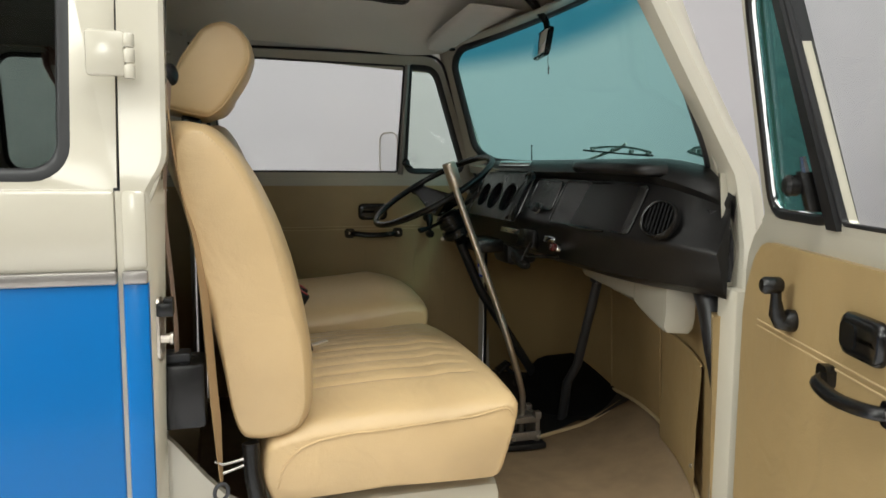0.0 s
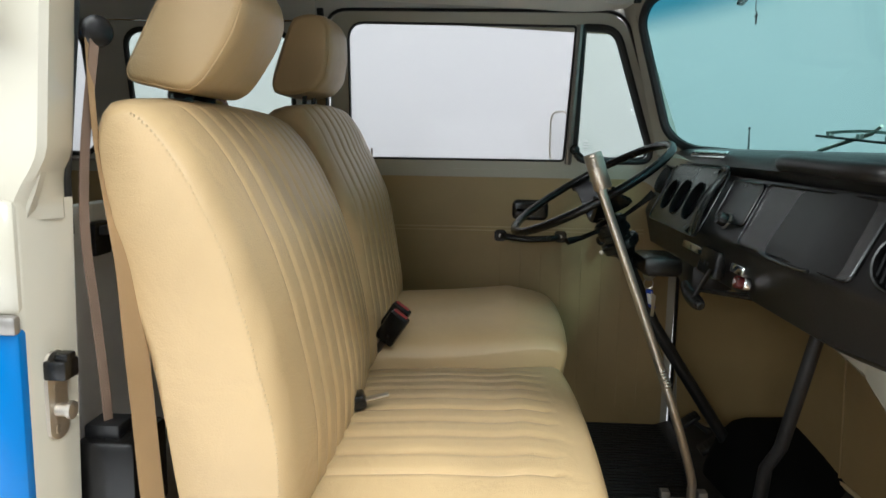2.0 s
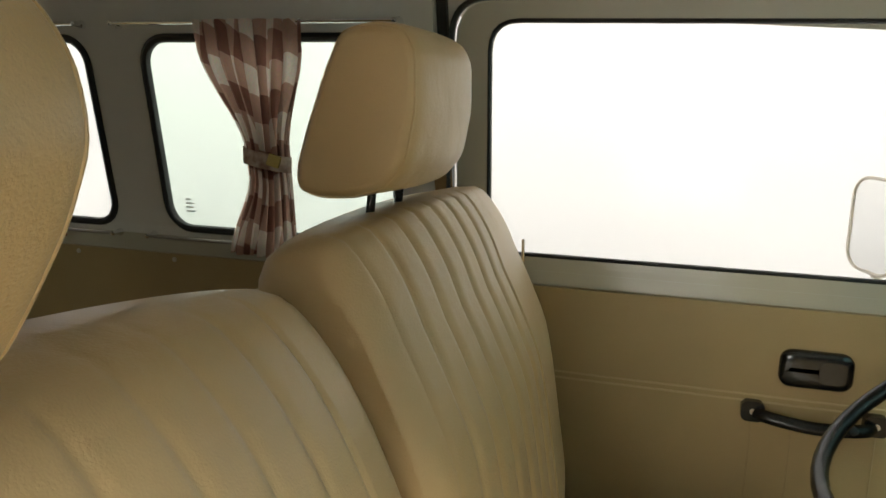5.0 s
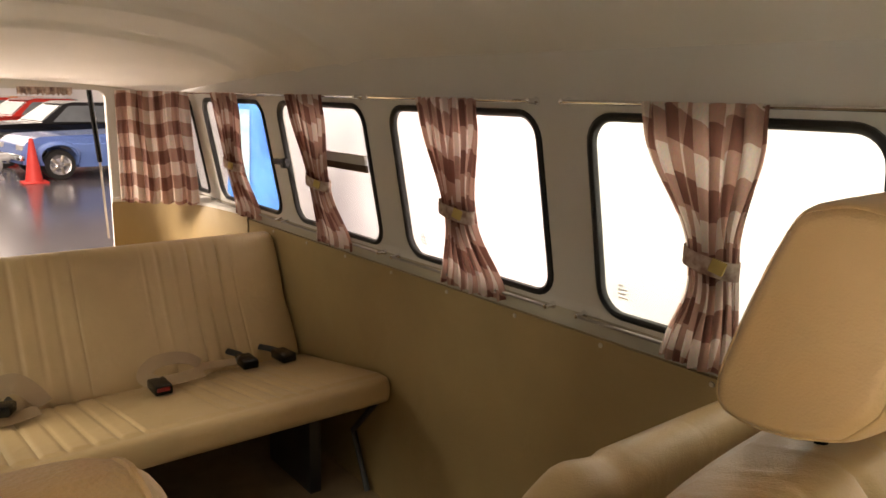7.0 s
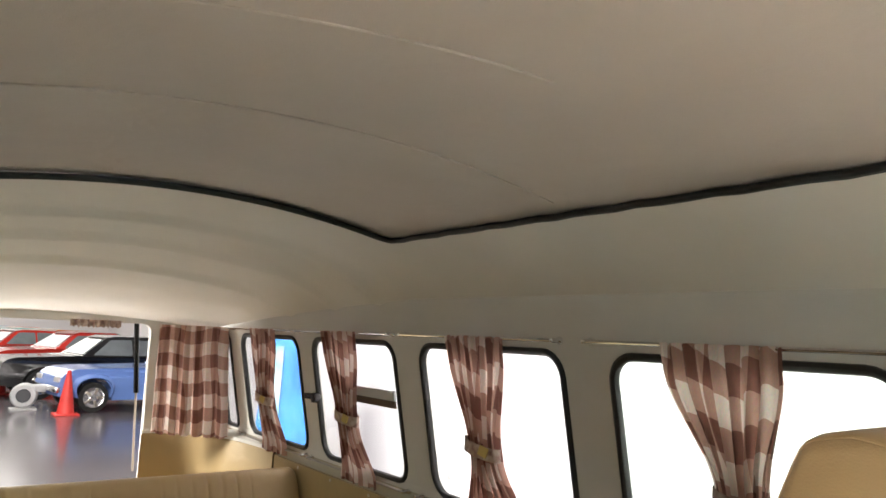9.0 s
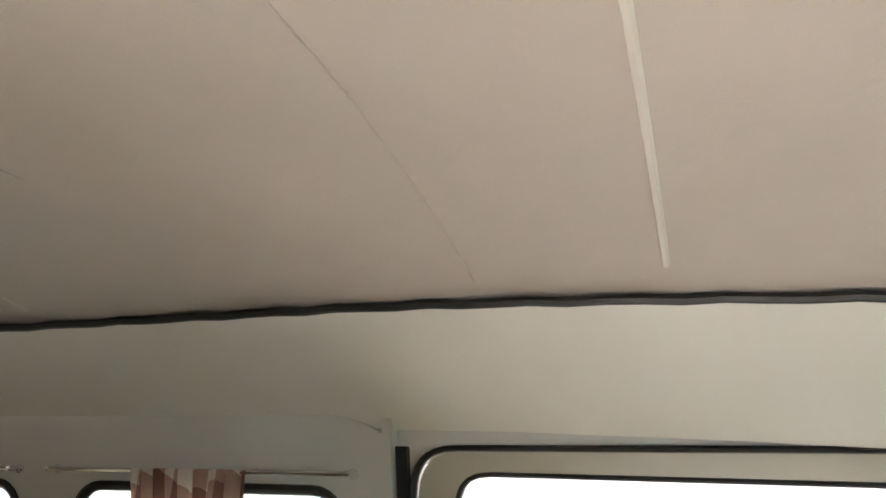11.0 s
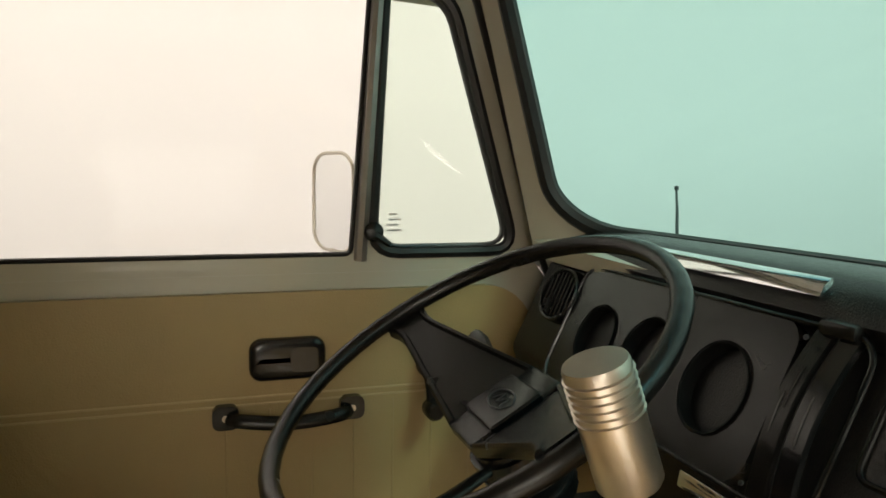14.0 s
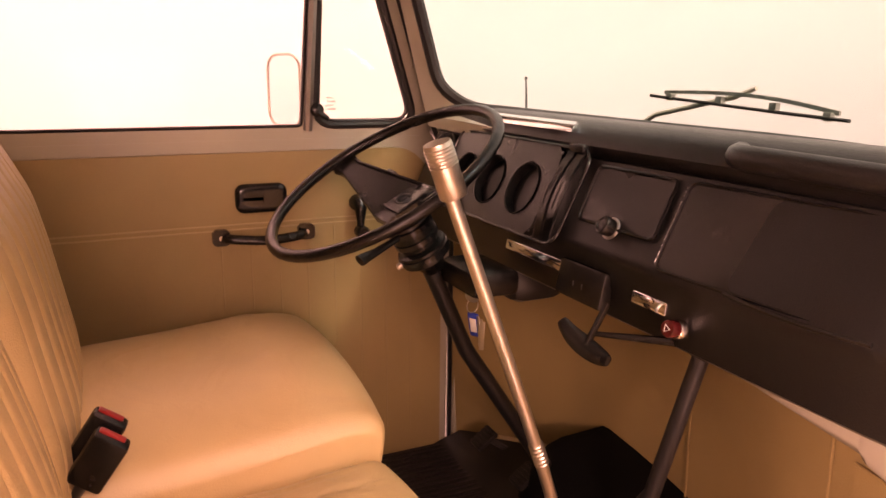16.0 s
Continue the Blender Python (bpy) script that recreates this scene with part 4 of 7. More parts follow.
upholstery(bm, RB_SEAT, -0.745, 0.765, (-1.7, 0.75), rb_seat_grow, n_loop=140, n_y=300, lip=0.014, inset=0.009)
part("cushion", bm, VINYL, bench, "beige vinyl bench cushion", auto=60)
bm = bmesh.new()
RB_BACK = [(-2.10, 0.68), (-2.26, 1.10), (-2.275, 1.145), (-2.245, 1.165), (-2.20, 1.158), (-2.175, 1.13), (-2.10, 0.95), (-2.00, 0.78), (-1.975, 0.70), (-2.0, 0.68)]


def rb_back_grow(u, p):
    face_on = 1.0 if p.x > -2.22 + 0.5 * (1.10 - p.y) - 0.005 and 0.74 < p.y else 0.0
    return Vector((face_on * (0.012 * math.sin(math.pi * min(1, max(0, u))) ** 0.4 + pleat(u, 0.308, 0.54, 6, 0.007) + pleat(u, 0.679, 0.885, 6, 0.007)), 0))


upholstery(bm, RB_BACK, -0.745, 0.765, (-2.12, 0.93), rb_back_grow, n_loop=70, n_y=300, lip=0.02, inset=0.012)
part("backrest", bm, VINYL, bench, "beige vinyl bench backrest with pleats", auto=60)
for y in (-0.6, 0.0, 0.62):
    bm = bmesh.new()
    box(bm, (-1.75, y, 0.56), (0.30, 0.04, 0.28), 0.005)
    part("leg", bm, DARK, bench)

# ---- dashboard ----
dash = thing("dashboard", "black padded dashboard with glovebox and instrument panel", "dashboard")


def dash_dx(y):
    """How far the dashboard bows forward or back along its width."""
    return 0.0 if y > -0.45 else 0.10 * ((-0.45 - y) / 0.37) ** 2


def end_drop(y):
    """How far the dashboard's top falls towards the passenger's door."""
    return 0.066 * max(0.0, (-0.52 - y) / 0.29) ** 2


DPROF = [(1.40, 0.97), (1.12, 0.965), (1.085, 0.985), (1.075, 1.03), (1.067, 1.068), (1.0635, 1.079), (1.0635, 1.088), (1.067, 1.097), (1.128, 1.222), (1.150, 1.228), (1.155, 1.25)]
bm = bmesh.new()
ys = [-0.83 + 1.54 * k / 40 for k in range(41)]
rings(bm, [[(min(x + dash_dx(y), nose_x(y) + 0.01), y, z - end_drop(y) * max(0.0, z - 1.03) / 0.25) for x, z in DPROF] + [(nose_x(y) + 0.01, y, 1.25 - 0.88 * end_drop(y))] for y in ys])
part("dash_body", bm, DASHPAD, dash)
bm = bmesh.new()
PPROF = [(1.150, 1.215), (1.128, 1.225), (1.118, 1.245), (1.128, 1.268), (1.155, 1.282), (1.20, 1.285), (1.40, 1.262), (1.40, 1.235)]
rings(bm, [[(min(x + dash_dx(y), nose_x(y) + 0.02), y, z - end_drop(y)) for x, z in PPROF] for y in ys])
part("pad", bm, DASHPAD, dash, "padded black top roll")


def face(y, k, lift=0.0):
    """A point on the dashboard's sloping face: y along it, k from its lower to its upper edge."""
    n = Vector((-0.9, 0, 0.43))
    return Vector((1.062 + 0.066 * k + dash_dx(y), y, 1.085 + 0.137 * k)) + n * lift


# ---- steering wheel ----
HUB = Vector((0.8276, 0.3084, 1.1755))
AXIS = Vector((-0.506, -0.043, 0.861)).normalized()
wheel = thing("steering_wheel", "thin black two-spoke steering wheel", "steering wheel")
WM = axis_pose(HUB, AXIS)
bm = bmesh.new()
tube(bm, [WM @ Vector((0.2322 * math.cos(k * math.pi / 96), 0.2322 * math.sin(k * math.pi / 96), 0)) for k in range(192)], [0.0108 + 0.0004 * abs(math.sin(k * math.pi / 4)) for k in range(192)], 12, closed=True)
part("rim", bm, PLASTIC, wheel)
# ---- gear lever ----
lever = thing("gear_lever", "long brushed steel gear lever with a knurled knob", "gear lever")
bm = bmesh.new()
tube(bm, curve_pts([(0.797, -0.045, 1.20), (0.920, -0.047, 0.875), (0.990, -0.045, 0.68), (1.040, -0.028, 0.53), (1.050, -0.012, 0.47), (1.048, -0.008, 0.36)], 8), 0.0105, 12)
part("shaft", bm, STEEL, lever)
for k in range(6):
    bm = bmesh.new()
    lathe(bm, [(0.0110, -0.0025), (0.0130, 0.0), (0.0110, 0.0025)], axis_pose((0.9545 + 0.0026 * k, -0.0465, 0.783 - 0.007 * k), (-0.36, 0.0, 0.93)), 16)
    part("shaft_ring", bm, STEEL, lever)
bm = bmesh.new()
lathe(bm, [(0.0185, -0.078), (0.0205, -0.075), (0.0205, 0.0), (0.0195, 0.003), (0.0, 0.003)], axis_pose((0.778, -0.042, 1.268), (-0.34, 0.0, 0.94)))
part("knob", bm, STEEL, lever)
bm = bmesh.new()
box(bm, (1.045, -0.005, 0.428), (0.098, 0.088, 0.020), 0.003)
base = part("base_bracket", bm, BAR_METAL, lever, "open grey metal frame round the lever's foot")
for x in (0.998, 1.092):
    bm = bmesh.new()
    box(bm, (x, -0.005, 0.394), (0.016, 0.086, 0.096), 0.003)
    part("cheek", bm, BAR_METAL, base)
for y in (-0.053, 0.043):
    bm = bmesh.new()
    box(bm, (1.045, y, 0.378), (0.108, 0.010, 0.028), 0.002)
    part("crossbar", bm, BAR_METAL, base)
for x in (1.000, 1.090):
    bm = bmesh.new()
    lathe(bm, [(0.0065, 0), (0.0065, 0.010), (0.005, 0.012), (0, 0.012)], axis_pose((x, -0.058, 0.375), (0, -1, 0)), 10)
    part("bolt", bm, STEEL, base)

# ---- dashboard fittings ----
def face_slab(y0, k0, y1, k1, r, lift, holes=()):
    """A plate lying on the dashboard's face, between widths y and shares k of its height."""
    loop = [(a, b / 0.152) for a, b in rrect(y0, k0 * 0.152, y1, k1 * 0.152, r)]
    return slab(loop, [[(a, b / 0.152) for a, b in h] for h in holes], 1.0, lambda a, b, d: face(a, b, lift * d))


def face_rim(y0, k0, y1, k1, r, width, lift):
    bm = bmesh.new()
    ring_band(bm, rrect(y0, k0 * 0.152, y1, k1 * 0.152, r), width, 0.006, lambda a, b, d: face(a, b / 0.152, d), lift=lift)
    return bm


lid = part("glovebox_lid", face_slab(-0.60, 0.06, -0.168, 0.94, 0.014, 0.005), LID_BLACK, dash, "flat black glovebox lid with worn edge")
part("rim", face_rim(-0.60, 0.06, -0.168, 0.94, 0.014, 0.005, 0.005), GLOSS_BLACK, lid)
bm = bmesh.new()
random.seed(4)
for k in range(60):
    if random.random() < 0.6:
        t = 0.12 + 0.76 * k / 60
        box(bm, face(-0.168, t, 0.0085), (0.0012, 0.0012, 0.0014 + 0.0014 * random.random()), 0, pose(0, 0, 0, 0, 26, 0))
part("worn_edge", bm, CHROME, lid, "scuffed bright edge")["kind"] = "stuff"
bm = bmesh.new()
tube(bm, curve_pts([face(-0.30, 0.055, 0.006), face(-0.36, 0.03, 0.010), face(-0.44, 0.03, 0.010), face(-0.50, 0.055, 0.006)], 6), 0.0035, 6)
part("latch_lip", bm, GLOSS_BLACK, lid)

blank = part("blank_panel", face_slab(-0.142, 0.30, 0.045, 0.93, 0.012, 0.004), PLASTIC, dash, "flat black blanking panel")
part("rim", face_rim(-0.142, 0.30, 0.045, 0.93, 0.012, 0.006, 0.005), GLOSS_BLACK, blank)

GAUGE = [0.225, 0.352, 0.470]


def oval(y, k, ry, rz, n=28):
    return [(y + ry * math.cos(t * 2 * math.pi / n), k + rz * math.sin(t * 2 * math.pi / n)) for t in range(n)]


bm = face_slab(0.145, -0.10, 0.56, 1.06, 0.03, 0.016, [oval(GAUGE[0], 0.068, 0.046, 0.050), oval(GAUGE[1], 0.068, 0.046, 0.050), oval(GAUGE[2], 0.068, 0.040, 0.044)])
panel = part("instrument_panel", bm, PLASTIC, dash, "black moulded instrument panel")
part("rim", face_rim(0.062, -0.10, 0.56, 1.06, 0.03, 0.006, 0.016), GLOSS_BLACK, panel)
for gy, r in zip(GAUGE, (0.047, 0.047, 0.041)):
    bm = bmesh.new()
    n = Vector((-0.9, 0, 0.43)).normalized()
    c = face(gy, 0.068 / 0.152, 0.016)
    u, v = Vector((0, 1, 0)), Vector((0.43, 0, 0.9)).normalized()
    prof = [(1.03, 0.003), (0.97, 0.002), (0.93, -0.03), (0.88, -0.082), (0.0, -0.084)]
    rings(bm, [[c + n * h + (u * math.cos(t * 2 * math.pi / 28) + v * 1.08 * math.sin(t * 2 * math.pi / 28)) * r * q for t in range(28)] for q, h in prof], caps=False)
    cup = part("gauge_tube", bm, BORE_BLACK, panel, "deep black gauge tube")
    bm = bmesh.new()
    rings(bm, [[c + n * h + (u * math.cos(t * 2 * math.pi / 24) + v * math.sin(t * 2 * math.pi / 24)) * r * q for t in range(24)] for q, h in ((0.62, -0.082), (0.56, -0.074), (0.50, -0.082))], caps=False)
    part("dial_ring", bm, DARK, cup)
# ribbed end piece of the panel
for k, yy_ in enumerate((0.121, 0.092)):
    bm = bmesh.new()
    rings(bm, [[face(yy_ + dy, t, 0.012 + 0.012 * math.sin(math.pi * t) + dh) for dy, dh in ((-0.0115, 0), (-0.0105, 0.006), (0.0105, 0.006), (0.0115, 0))] for t in [-0.08 + 1.16 * j / 12 for j in range(13)]])
    part("end_rib", bm, GLOSS_BLACK if k else PLASTIC, panel)
for y_, t0, t1 in ((0.124, 0.34, 0.60), (0.118, 0.50, 0.78), (0.092, 0.30, 0.62)):
    bm = bmesh.new()
    tube(bm, [face(y_, t0 + (t1 - t0) * j / 4, 0.0185 + 0.012 * math.sin(math.pi * (t0 + (t1 - t0) * j / 4))) for j in range(5)], 0.0012, 5)
    part("rib_mark", bm, GLOSS_BLACK, panel)
bm = bmesh.new()
box(bm, face(0.105, 1.07, 0.016), (0.020, 0.042, 0.016), 0.005)
part("end_cap", bm, PLASTIC, panel)
for t in (-0.02, 0.95):
    bm = bmesh.new()
    lathe(bm, [(0.0028, 0), (0.0028, 0.0015), (0, 0.002)], axis_pose(face(0.126, t, 0.030), (-0.9, 0, 0.43)), 10)
    part("screw", bm, DARK, panel)

# round air vents at both ends
def round_vent(y, z, x, r, turn, slats):
    m = axis_pose((x, y, z), turn)
    bm = bmesh.new()
    lathe(bm, [(r * 1.08, -0.02), (r * 1.08, 0.0), (r * 1.03, 0.003), (r * 0.96, 0.002), (r * 0.92, -0.032), (0, -0.033)], m, 32)
    v = part("air_vent", bm, PLASTIC, dash, "round black air vent")
    for k in range(7):
        h = -0.78 + 1.56 * k / 6
        w = math.sqrt(max(0.05, 1 - h * h)) * r * 0.9
        bm = bmesh.new()
        box(bm, (0, 0, 0), (0.004, 2 * w, 0.016), 0.0015)
        for q in bm.verts:
            q.co = m @ (Vector((h * r * 0.9, 0, -0.004)) + pose(0, 0, 0, 0, 28, 0).to_3x3() @ q.co)
        part("slat", bm, slats, v)


round_vent(-0.700, 1.142, 1.098, 0.044, (-0.84, -0.34, 0.42), BORE_BLACK)
round_vent(0.598, 1.19, 1.086, 0.040, (-0.90, -0.10, 0.43), PLASTIC)

bm = bmesh.new()
lathe(bm, [(0.0182, 0.0), (0.0186, 0.002), (0.0176, 0.0035)], axis_pose(face(-0.046, 0.30, 0.004), (-0.9, 0, 0.43)), 20)
knob = part("knob_collar", bm, BAR_METAL, dash)
bm = bmesh.new()
lathe(bm, [(0.0150, 0.003), (0.0155, 0.020), (0.0140, 0.023), (0.010, 0.0235), (0.009, 0.021), (0, 0.021)], axis_pose(face(-0.046, 0.30, 0.004), (-0.9, 0, 0.43)), 20)
part("knob", bm, PLASTIC, knob, "black control knob")

# chrome insert on the top roll and the passenger's grab handle
bm = bmesh.new()
rings(bm, [[(x, y, z) for x, z in ((1.1185, 1.264), (1.1225, 1.273), (1.132, 1.281), (1.135, 1.276), (1.126, 1.268), (1.121, 1.262))] for y in (0.135, 0.25, 0.43)])
part("chrome_insert", bm, CHROME, dash, "mirror-bright chrome insert")
bm = bmesh.new()
tube(bm, curve_pts([(1.135, -0.235, 1.262), (1.106, -0.262, 1.262), (1.098, -0.32, 1.262), (1.098, -0.45, 1.26), (1.100, -0.55, 1.258), (1.115, -0.61, 1.255), (1.16, -0.635, 1.255)], 6), 0.017, 10)
part("grab_handle", bm, DASHPAD, dash, "padded black grab handle")

# lower edge fittings
for y0, y1 in ((0.075, 0.265), (-0.19, -0.115)):
    bm = bmesh.new()
    box(bm, (1.074, (y0 + y1) / 2, 1.038), (0.012, y1 - y0, 0.020), 0.003, pose(0, 0, 0, 0, 12, 0))
    part("chrome_strip", bm, CHROME, dash)
bm = bmesh.new()
box(bm, (1.066, 0.0, 1.028), (0.025, 0.125, 0.062), 0.006, pose(0, 0, 0, 0, 12, 0))
sw = part("switch_box", bm, PLASTIC, dash, "black switch box")
for y in (-0.012, 0.012):
    bm = bmesh.new()
    box(bm, (1.0525, y, 1.026), (0.002, 0.002, 0.009))
    part("mark", bm, DARK, sw)
HAZ = axis_pose((1.071, -0.222, 1.020), (-0.97, -0.05, 0.2))
bm = bmesh.new()
lathe(bm, [(0.0135, 0.0), (0.0145, 0.010), (0.012, 0.014), (0.0, 0.014)], HAZ, 20)
hz = part("hazard_collar", bm, CHROME, dash)
bm = bmesh.new()
lathe(bm, [(0.0125, 0.012), (0.013, 0.024), (0.0115, 0.028), (0.0, 0.029)], HAZ, 20)
hb = part("hazard_knob", bm, DARK_RED, hz, "red hazard light knob")
bm = bmesh.new()
tube(bm, [HAZ @ Vector((0.006 * math.cos(radians(a)), 0.006 * math.sin(radians(a)), 0.0295)) for a in (0, 120, 240)], 0.0008, 5, closed=True)
part("triangle", bm, LIGHT_GREY, hb)
bm = bmesh.new()
tube(bm, curve_pts([(0.990, -0.050, 0.990), (0.994, -0.073, 0.974), (0.999, -0.100, 0.964), (1.003, -0.128, 0.958), (1.004, -0.152, 0.957)], 6), [0.005 + 0.011 * math.sin(math.pi * (k + 1.2) / 26.4) ** 0.7 for k in range(25)], 12, flat=0.62)
handbrake = thing("handbrake_handle", "black T-shaped handbrake handle below the dashboard", "handbrake")
part("grip", bm, PLASTIC, handbrake)
bm = bmesh.new()
tube(bm, [(1.000, -0.102, 0.962), (1.008, -0.106, 0.985), (1.030, -0.110, 1.030)], [0.012, 0.009, 0.010], 10, flat=0.6)
part("stem", bm, PLASTIC, handbrake)
bm = bmesh.new()
tube(bm, [(1.12, -0.225, 0.990), (1.01, -0.107, 0.984)], [0.008, 0.004], 8)
part("pull_rod", bm, PLASTIC, handbrake)
bm = bmesh.new()
tube(bm, [(1.312, -0.056, 0.97), (1.258, 0.010, 0.585), (1.243, 0.050, 0.515), (1.250, 0.100, 0.36)], 0.021, 12, flat=0.75)
box(bm, (1.290, -0.058, 0.905), (0.035, 0.045, 0.05), 0.006)
solo("dash_brace", bm, DARK, "black tube bracing the dashboard to the floor", "brace")
# cream metal duct and dark hose below the dashboard
bm = bmesh.new()
rings(bm, [[(1.34 - 0.10 * (abs(y) / 0.7) ** 2 - dx, y, z) for dx, z in ((0, 1.0), (0, low), (0.012, low - 0.012), (0.075, low - 0.006), (0.085, low + 0.01), (0.085, 1.0))] for y, low in ((-0.02, 0.908), (-0.20, 0.896), (-0.395, 0.886), (-0.40, 0.880), (-0.41, 0.876), (-0.60, 0.848), (-0.625, 0.850), (-0.636, 0.88))])
solo("heater_duct", bm, CREAM, "cream painted metal duct below the dashboard", "duct")
bm = bmesh.new()
tube(bm, curve_pts([(1.24, -0.69, 0.985), (1.245, -0.72, 0.92), (1.235, -0.755, 0.84), (1.23, -0.775, 0.75), (1.225, -0.78, 0.70)], 5), [0.034] * 4 + [0.034, 0.034, 0.034, 0.033, 0.032, 0.031, 0.030, 0.028, 0.025, 0.022, 0.020, 0.018, 0.016, 0.014, 0.012, 0.011, 0.010], 12)
solo("air_hose", bm, RUBBER, "black rubber air hose beside the door post", "hose")
bm = bmesh.new()
box(bm, (1.16, 0.35, 0.945), (0.13, 0.16, 0.09), 0.03)
trough = thing("wiring_box", "black box with a hose below the dashboard", "wiring box")
part("housing", bm, RUBBER, trough)
bm = bmesh.new()
tube(bm, curve_pts([(1.18, 0.27, 0.975), (1.19, 0.32, 0.92), (1.21, 0.42, 0.92), (1.2, 0.52, 0.96)], 6), 0.016, 8)
part("hose", bm, RUBBER, trough)

# end plate of the dashboard at the passenger's door
bm = bmesh.new()
rings(bm, [[(x - 0.004, y, z), (x + 0.022, y - 0.02, z), (x + 0.022, y - 0.03, z), (x - 0.006, y - 0.010, z)] for x, y, z in ((1.190, -0.762, 1.165), (1.202, -0.770, 1.14), (1.209, -0.776, 1.09), (1.210, -0.778, 1.04), (1.206, -0.776, 1.0))])
ep = part("end_plate", bm, PLASTIC, dash, "black end plate with screws")
for z in (1.125, 1.02):
    bm = bmesh.new()
    lathe(bm, [(0.006, 0), (0.005, 0.003), (0, 0.004)], axis_pose((1.200, -0.782, z), (-0.75, -0.65, 0)), 10)
    part("screw", bm, STEEL, ep)

# ---- steering wheel parts, column, key ----
bm = bmesh.new()


DISH, FORE = -0.072, 0.016


def spoke_at(sgn, v, x, lift):
    """A point of a spoke: v from hub to rim, x across it in metres, lift off its face."""
    w = WM @ Vector((0, 0, 0))
    across = Vector((0.866, 0, 0.5))
    return w + AXIS * (DISH * (1 - v) + lift) + across * (FORE * (1 - v) + x) + Vector((0, sgn * (0.035 + 0.192 * v), 0))


for sgn in (1, -1):
    bm = bmesh.new()
    loops = []
    for k in range(13):
        v = k / 12
        w = 0.017 + 0.042 * (1 - v) + 0.012 * max(0.0, v - 0.88) / 0.12
        loops.append([spoke_at(sgn, v, x, h) for x, h in ((-w, -0.010), (-w, 0.003), (-w + 0.003, 0.0065), (-w + 0.007, 0.0065), (-w + 0.009, 0.002), (w - 0.009, 0.002), (w - 0.007, 0.0065), (w - 0.003, 0.0065), (w, 0.003), (w, -0.010))])
    rings(bm, loops)
    part("spoke", bm, PLASTIC, wheel, "broad tapering spoke with raised edges")
bm = bmesh.new()
rings(bm, [[spoke_at(1, 0, x, h) + Vector((0, y - 0.035, 0)) for x, y in rrect(-0.059 + q, -0.036 + q, 0.059 - q, 0.036 - q, 0.006, 3)] for q, h in ((0.010, -0.016), (0, -0.009), (0, 0.003), (0.002, 0.005))])
part("hub", bm, PLASTIC, wheel)
bm = bmesh.new()
rings(bm, [[spoke_at(1, 0, x, h) + Vector((0, y - 0.035, 0)) for x, y in rrect(-0.033 + q, -0.040 + q, 0.033 - q, 0.040 - q, 0.004, 3)] for q, h in ((0, 0.0), (0, 0.0095), (0.002, 0.0115))])
hp = part("horn_pad", bm, PLASTIC, wheel, "black horn pad")
bm = bmesh.new()
tube(bm, [spoke_at(1, 0, 0.014 * math.cos(k * math.pi / 12), 0.0118) + Vector((0, 0.024 * math.sin(k * math.pi / 12) - 0.035, 0)) for k in range(24)], 0.0011, 6, closed=True)
part("emblem_ring", bm, DARK, hp)
bm = bmesh.new()
tube(bm, curve_pts([spoke_at(1, 0, x, 0.0118) + Vector((0, y - 0.035, 0)) for x, y in ((-0.009, -0.012), (0.006, -0.010), (-0.006, 0.002), (0.008, 0.004), (-0.005, 0.014))], 4), 0.0011, 5)
part("emblem", bm, DARK, hp)

column = thing("steering_column", "black steering column with switch housing and stalks", "steering column")
bm = bmesh.new()
tube(bm, [HUB - AXIS * 0.15, Vector((1.02, 0.335, 0.80)), Vector((1.285, 0.335, 0.40))], [0.017, 0.017, 0.017], 14)
part("tube", bm, RUBBER, column)
bm = bmesh.new()
lathe(bm, [(0.02, -0.095), (0.040, -0.10), (0.044, -0.13), (0.038, -0.145), (0.038, -0.155), (0.050, -0.16), (0.050, -0.185), (0.03, -0.20), (0.020, -0.22)], WM, 20)
part("switch_housing", bm, PLASTIC, column)
for pts in (((0.01, 0.03, -0.11), (0.02, 0.10, -0.10), (0.03, 0.135, -0.09)), ((0.02, -0.03, -0.11), (0.03, -0.09, -0.10), (0.05, -0.13, -0.085))):
    bm = bmesh.new()
    tube(bm, [WM @ Vector(p) for p in pts], [0.006, 0.008, 0.012], 8, flat=0.6)
    part("stalk", bm, PLASTIC, column)
bm = bmesh.new()
tube(bm, [(0.905, 0.375, 1.118), (0.912, 0.43, 1.136), (0.918, 0.490, 1.148), (0.919, 0.520, 1.152)], [0.006, 0.008, 0.013, 0.011], 8, flat=0.6)
part("stalk", bm, PLASTIC, column)
for h, r in ((-0.112, 0.0465), (-0.138, 0.0455), (-0.172, 0.0525)):
    bm = bmesh.new()
    lathe(bm, [(r - 0.006, -0.006), (r, -0.005), (r, 0.005), (r - 0.006, 0.006)], WM @ pose(0, 0, h), 24)
    part("clamp_ring", bm, GLOSS_BLACK, column)
for a in (200, 262):
    bm = bmesh.new()
    at = WM @ Vector((0.052 * math.cos(radians(a)), 0.052 * math.sin(radians(a)), -0.172))
    lathe(bm, [(0.006, 0), (0.006, 0.008), (0.004, 0.010), (0, 0.010)], axis_pose(at, at - (WM @ Vector((0, 0, -0.172)))), 10)
    part("clamp_screw", bm, STEEL, column)
bm = bmesh.new()
box(bm, (1.00, 0.25, 0.985), (0.10, 0.16, 0.05), 0.015)
part("column_bracket", bm, PLASTIC, column)
bm = bmesh.new()
lathe(bm, [(0.014, 0), (0.014, 0.03), (0.010, 0.032), (0, 0.032)], axis_pose((0.99, 0.235, 0.965), (-0.6, -0.6, -0.3)), 14)
part("ignition_lock", bm, STEEL, column)
keys = thing("key_bunch", "bunch of keys with a blue plastic tag in the ignition", "keys")
bm = bmesh.new()
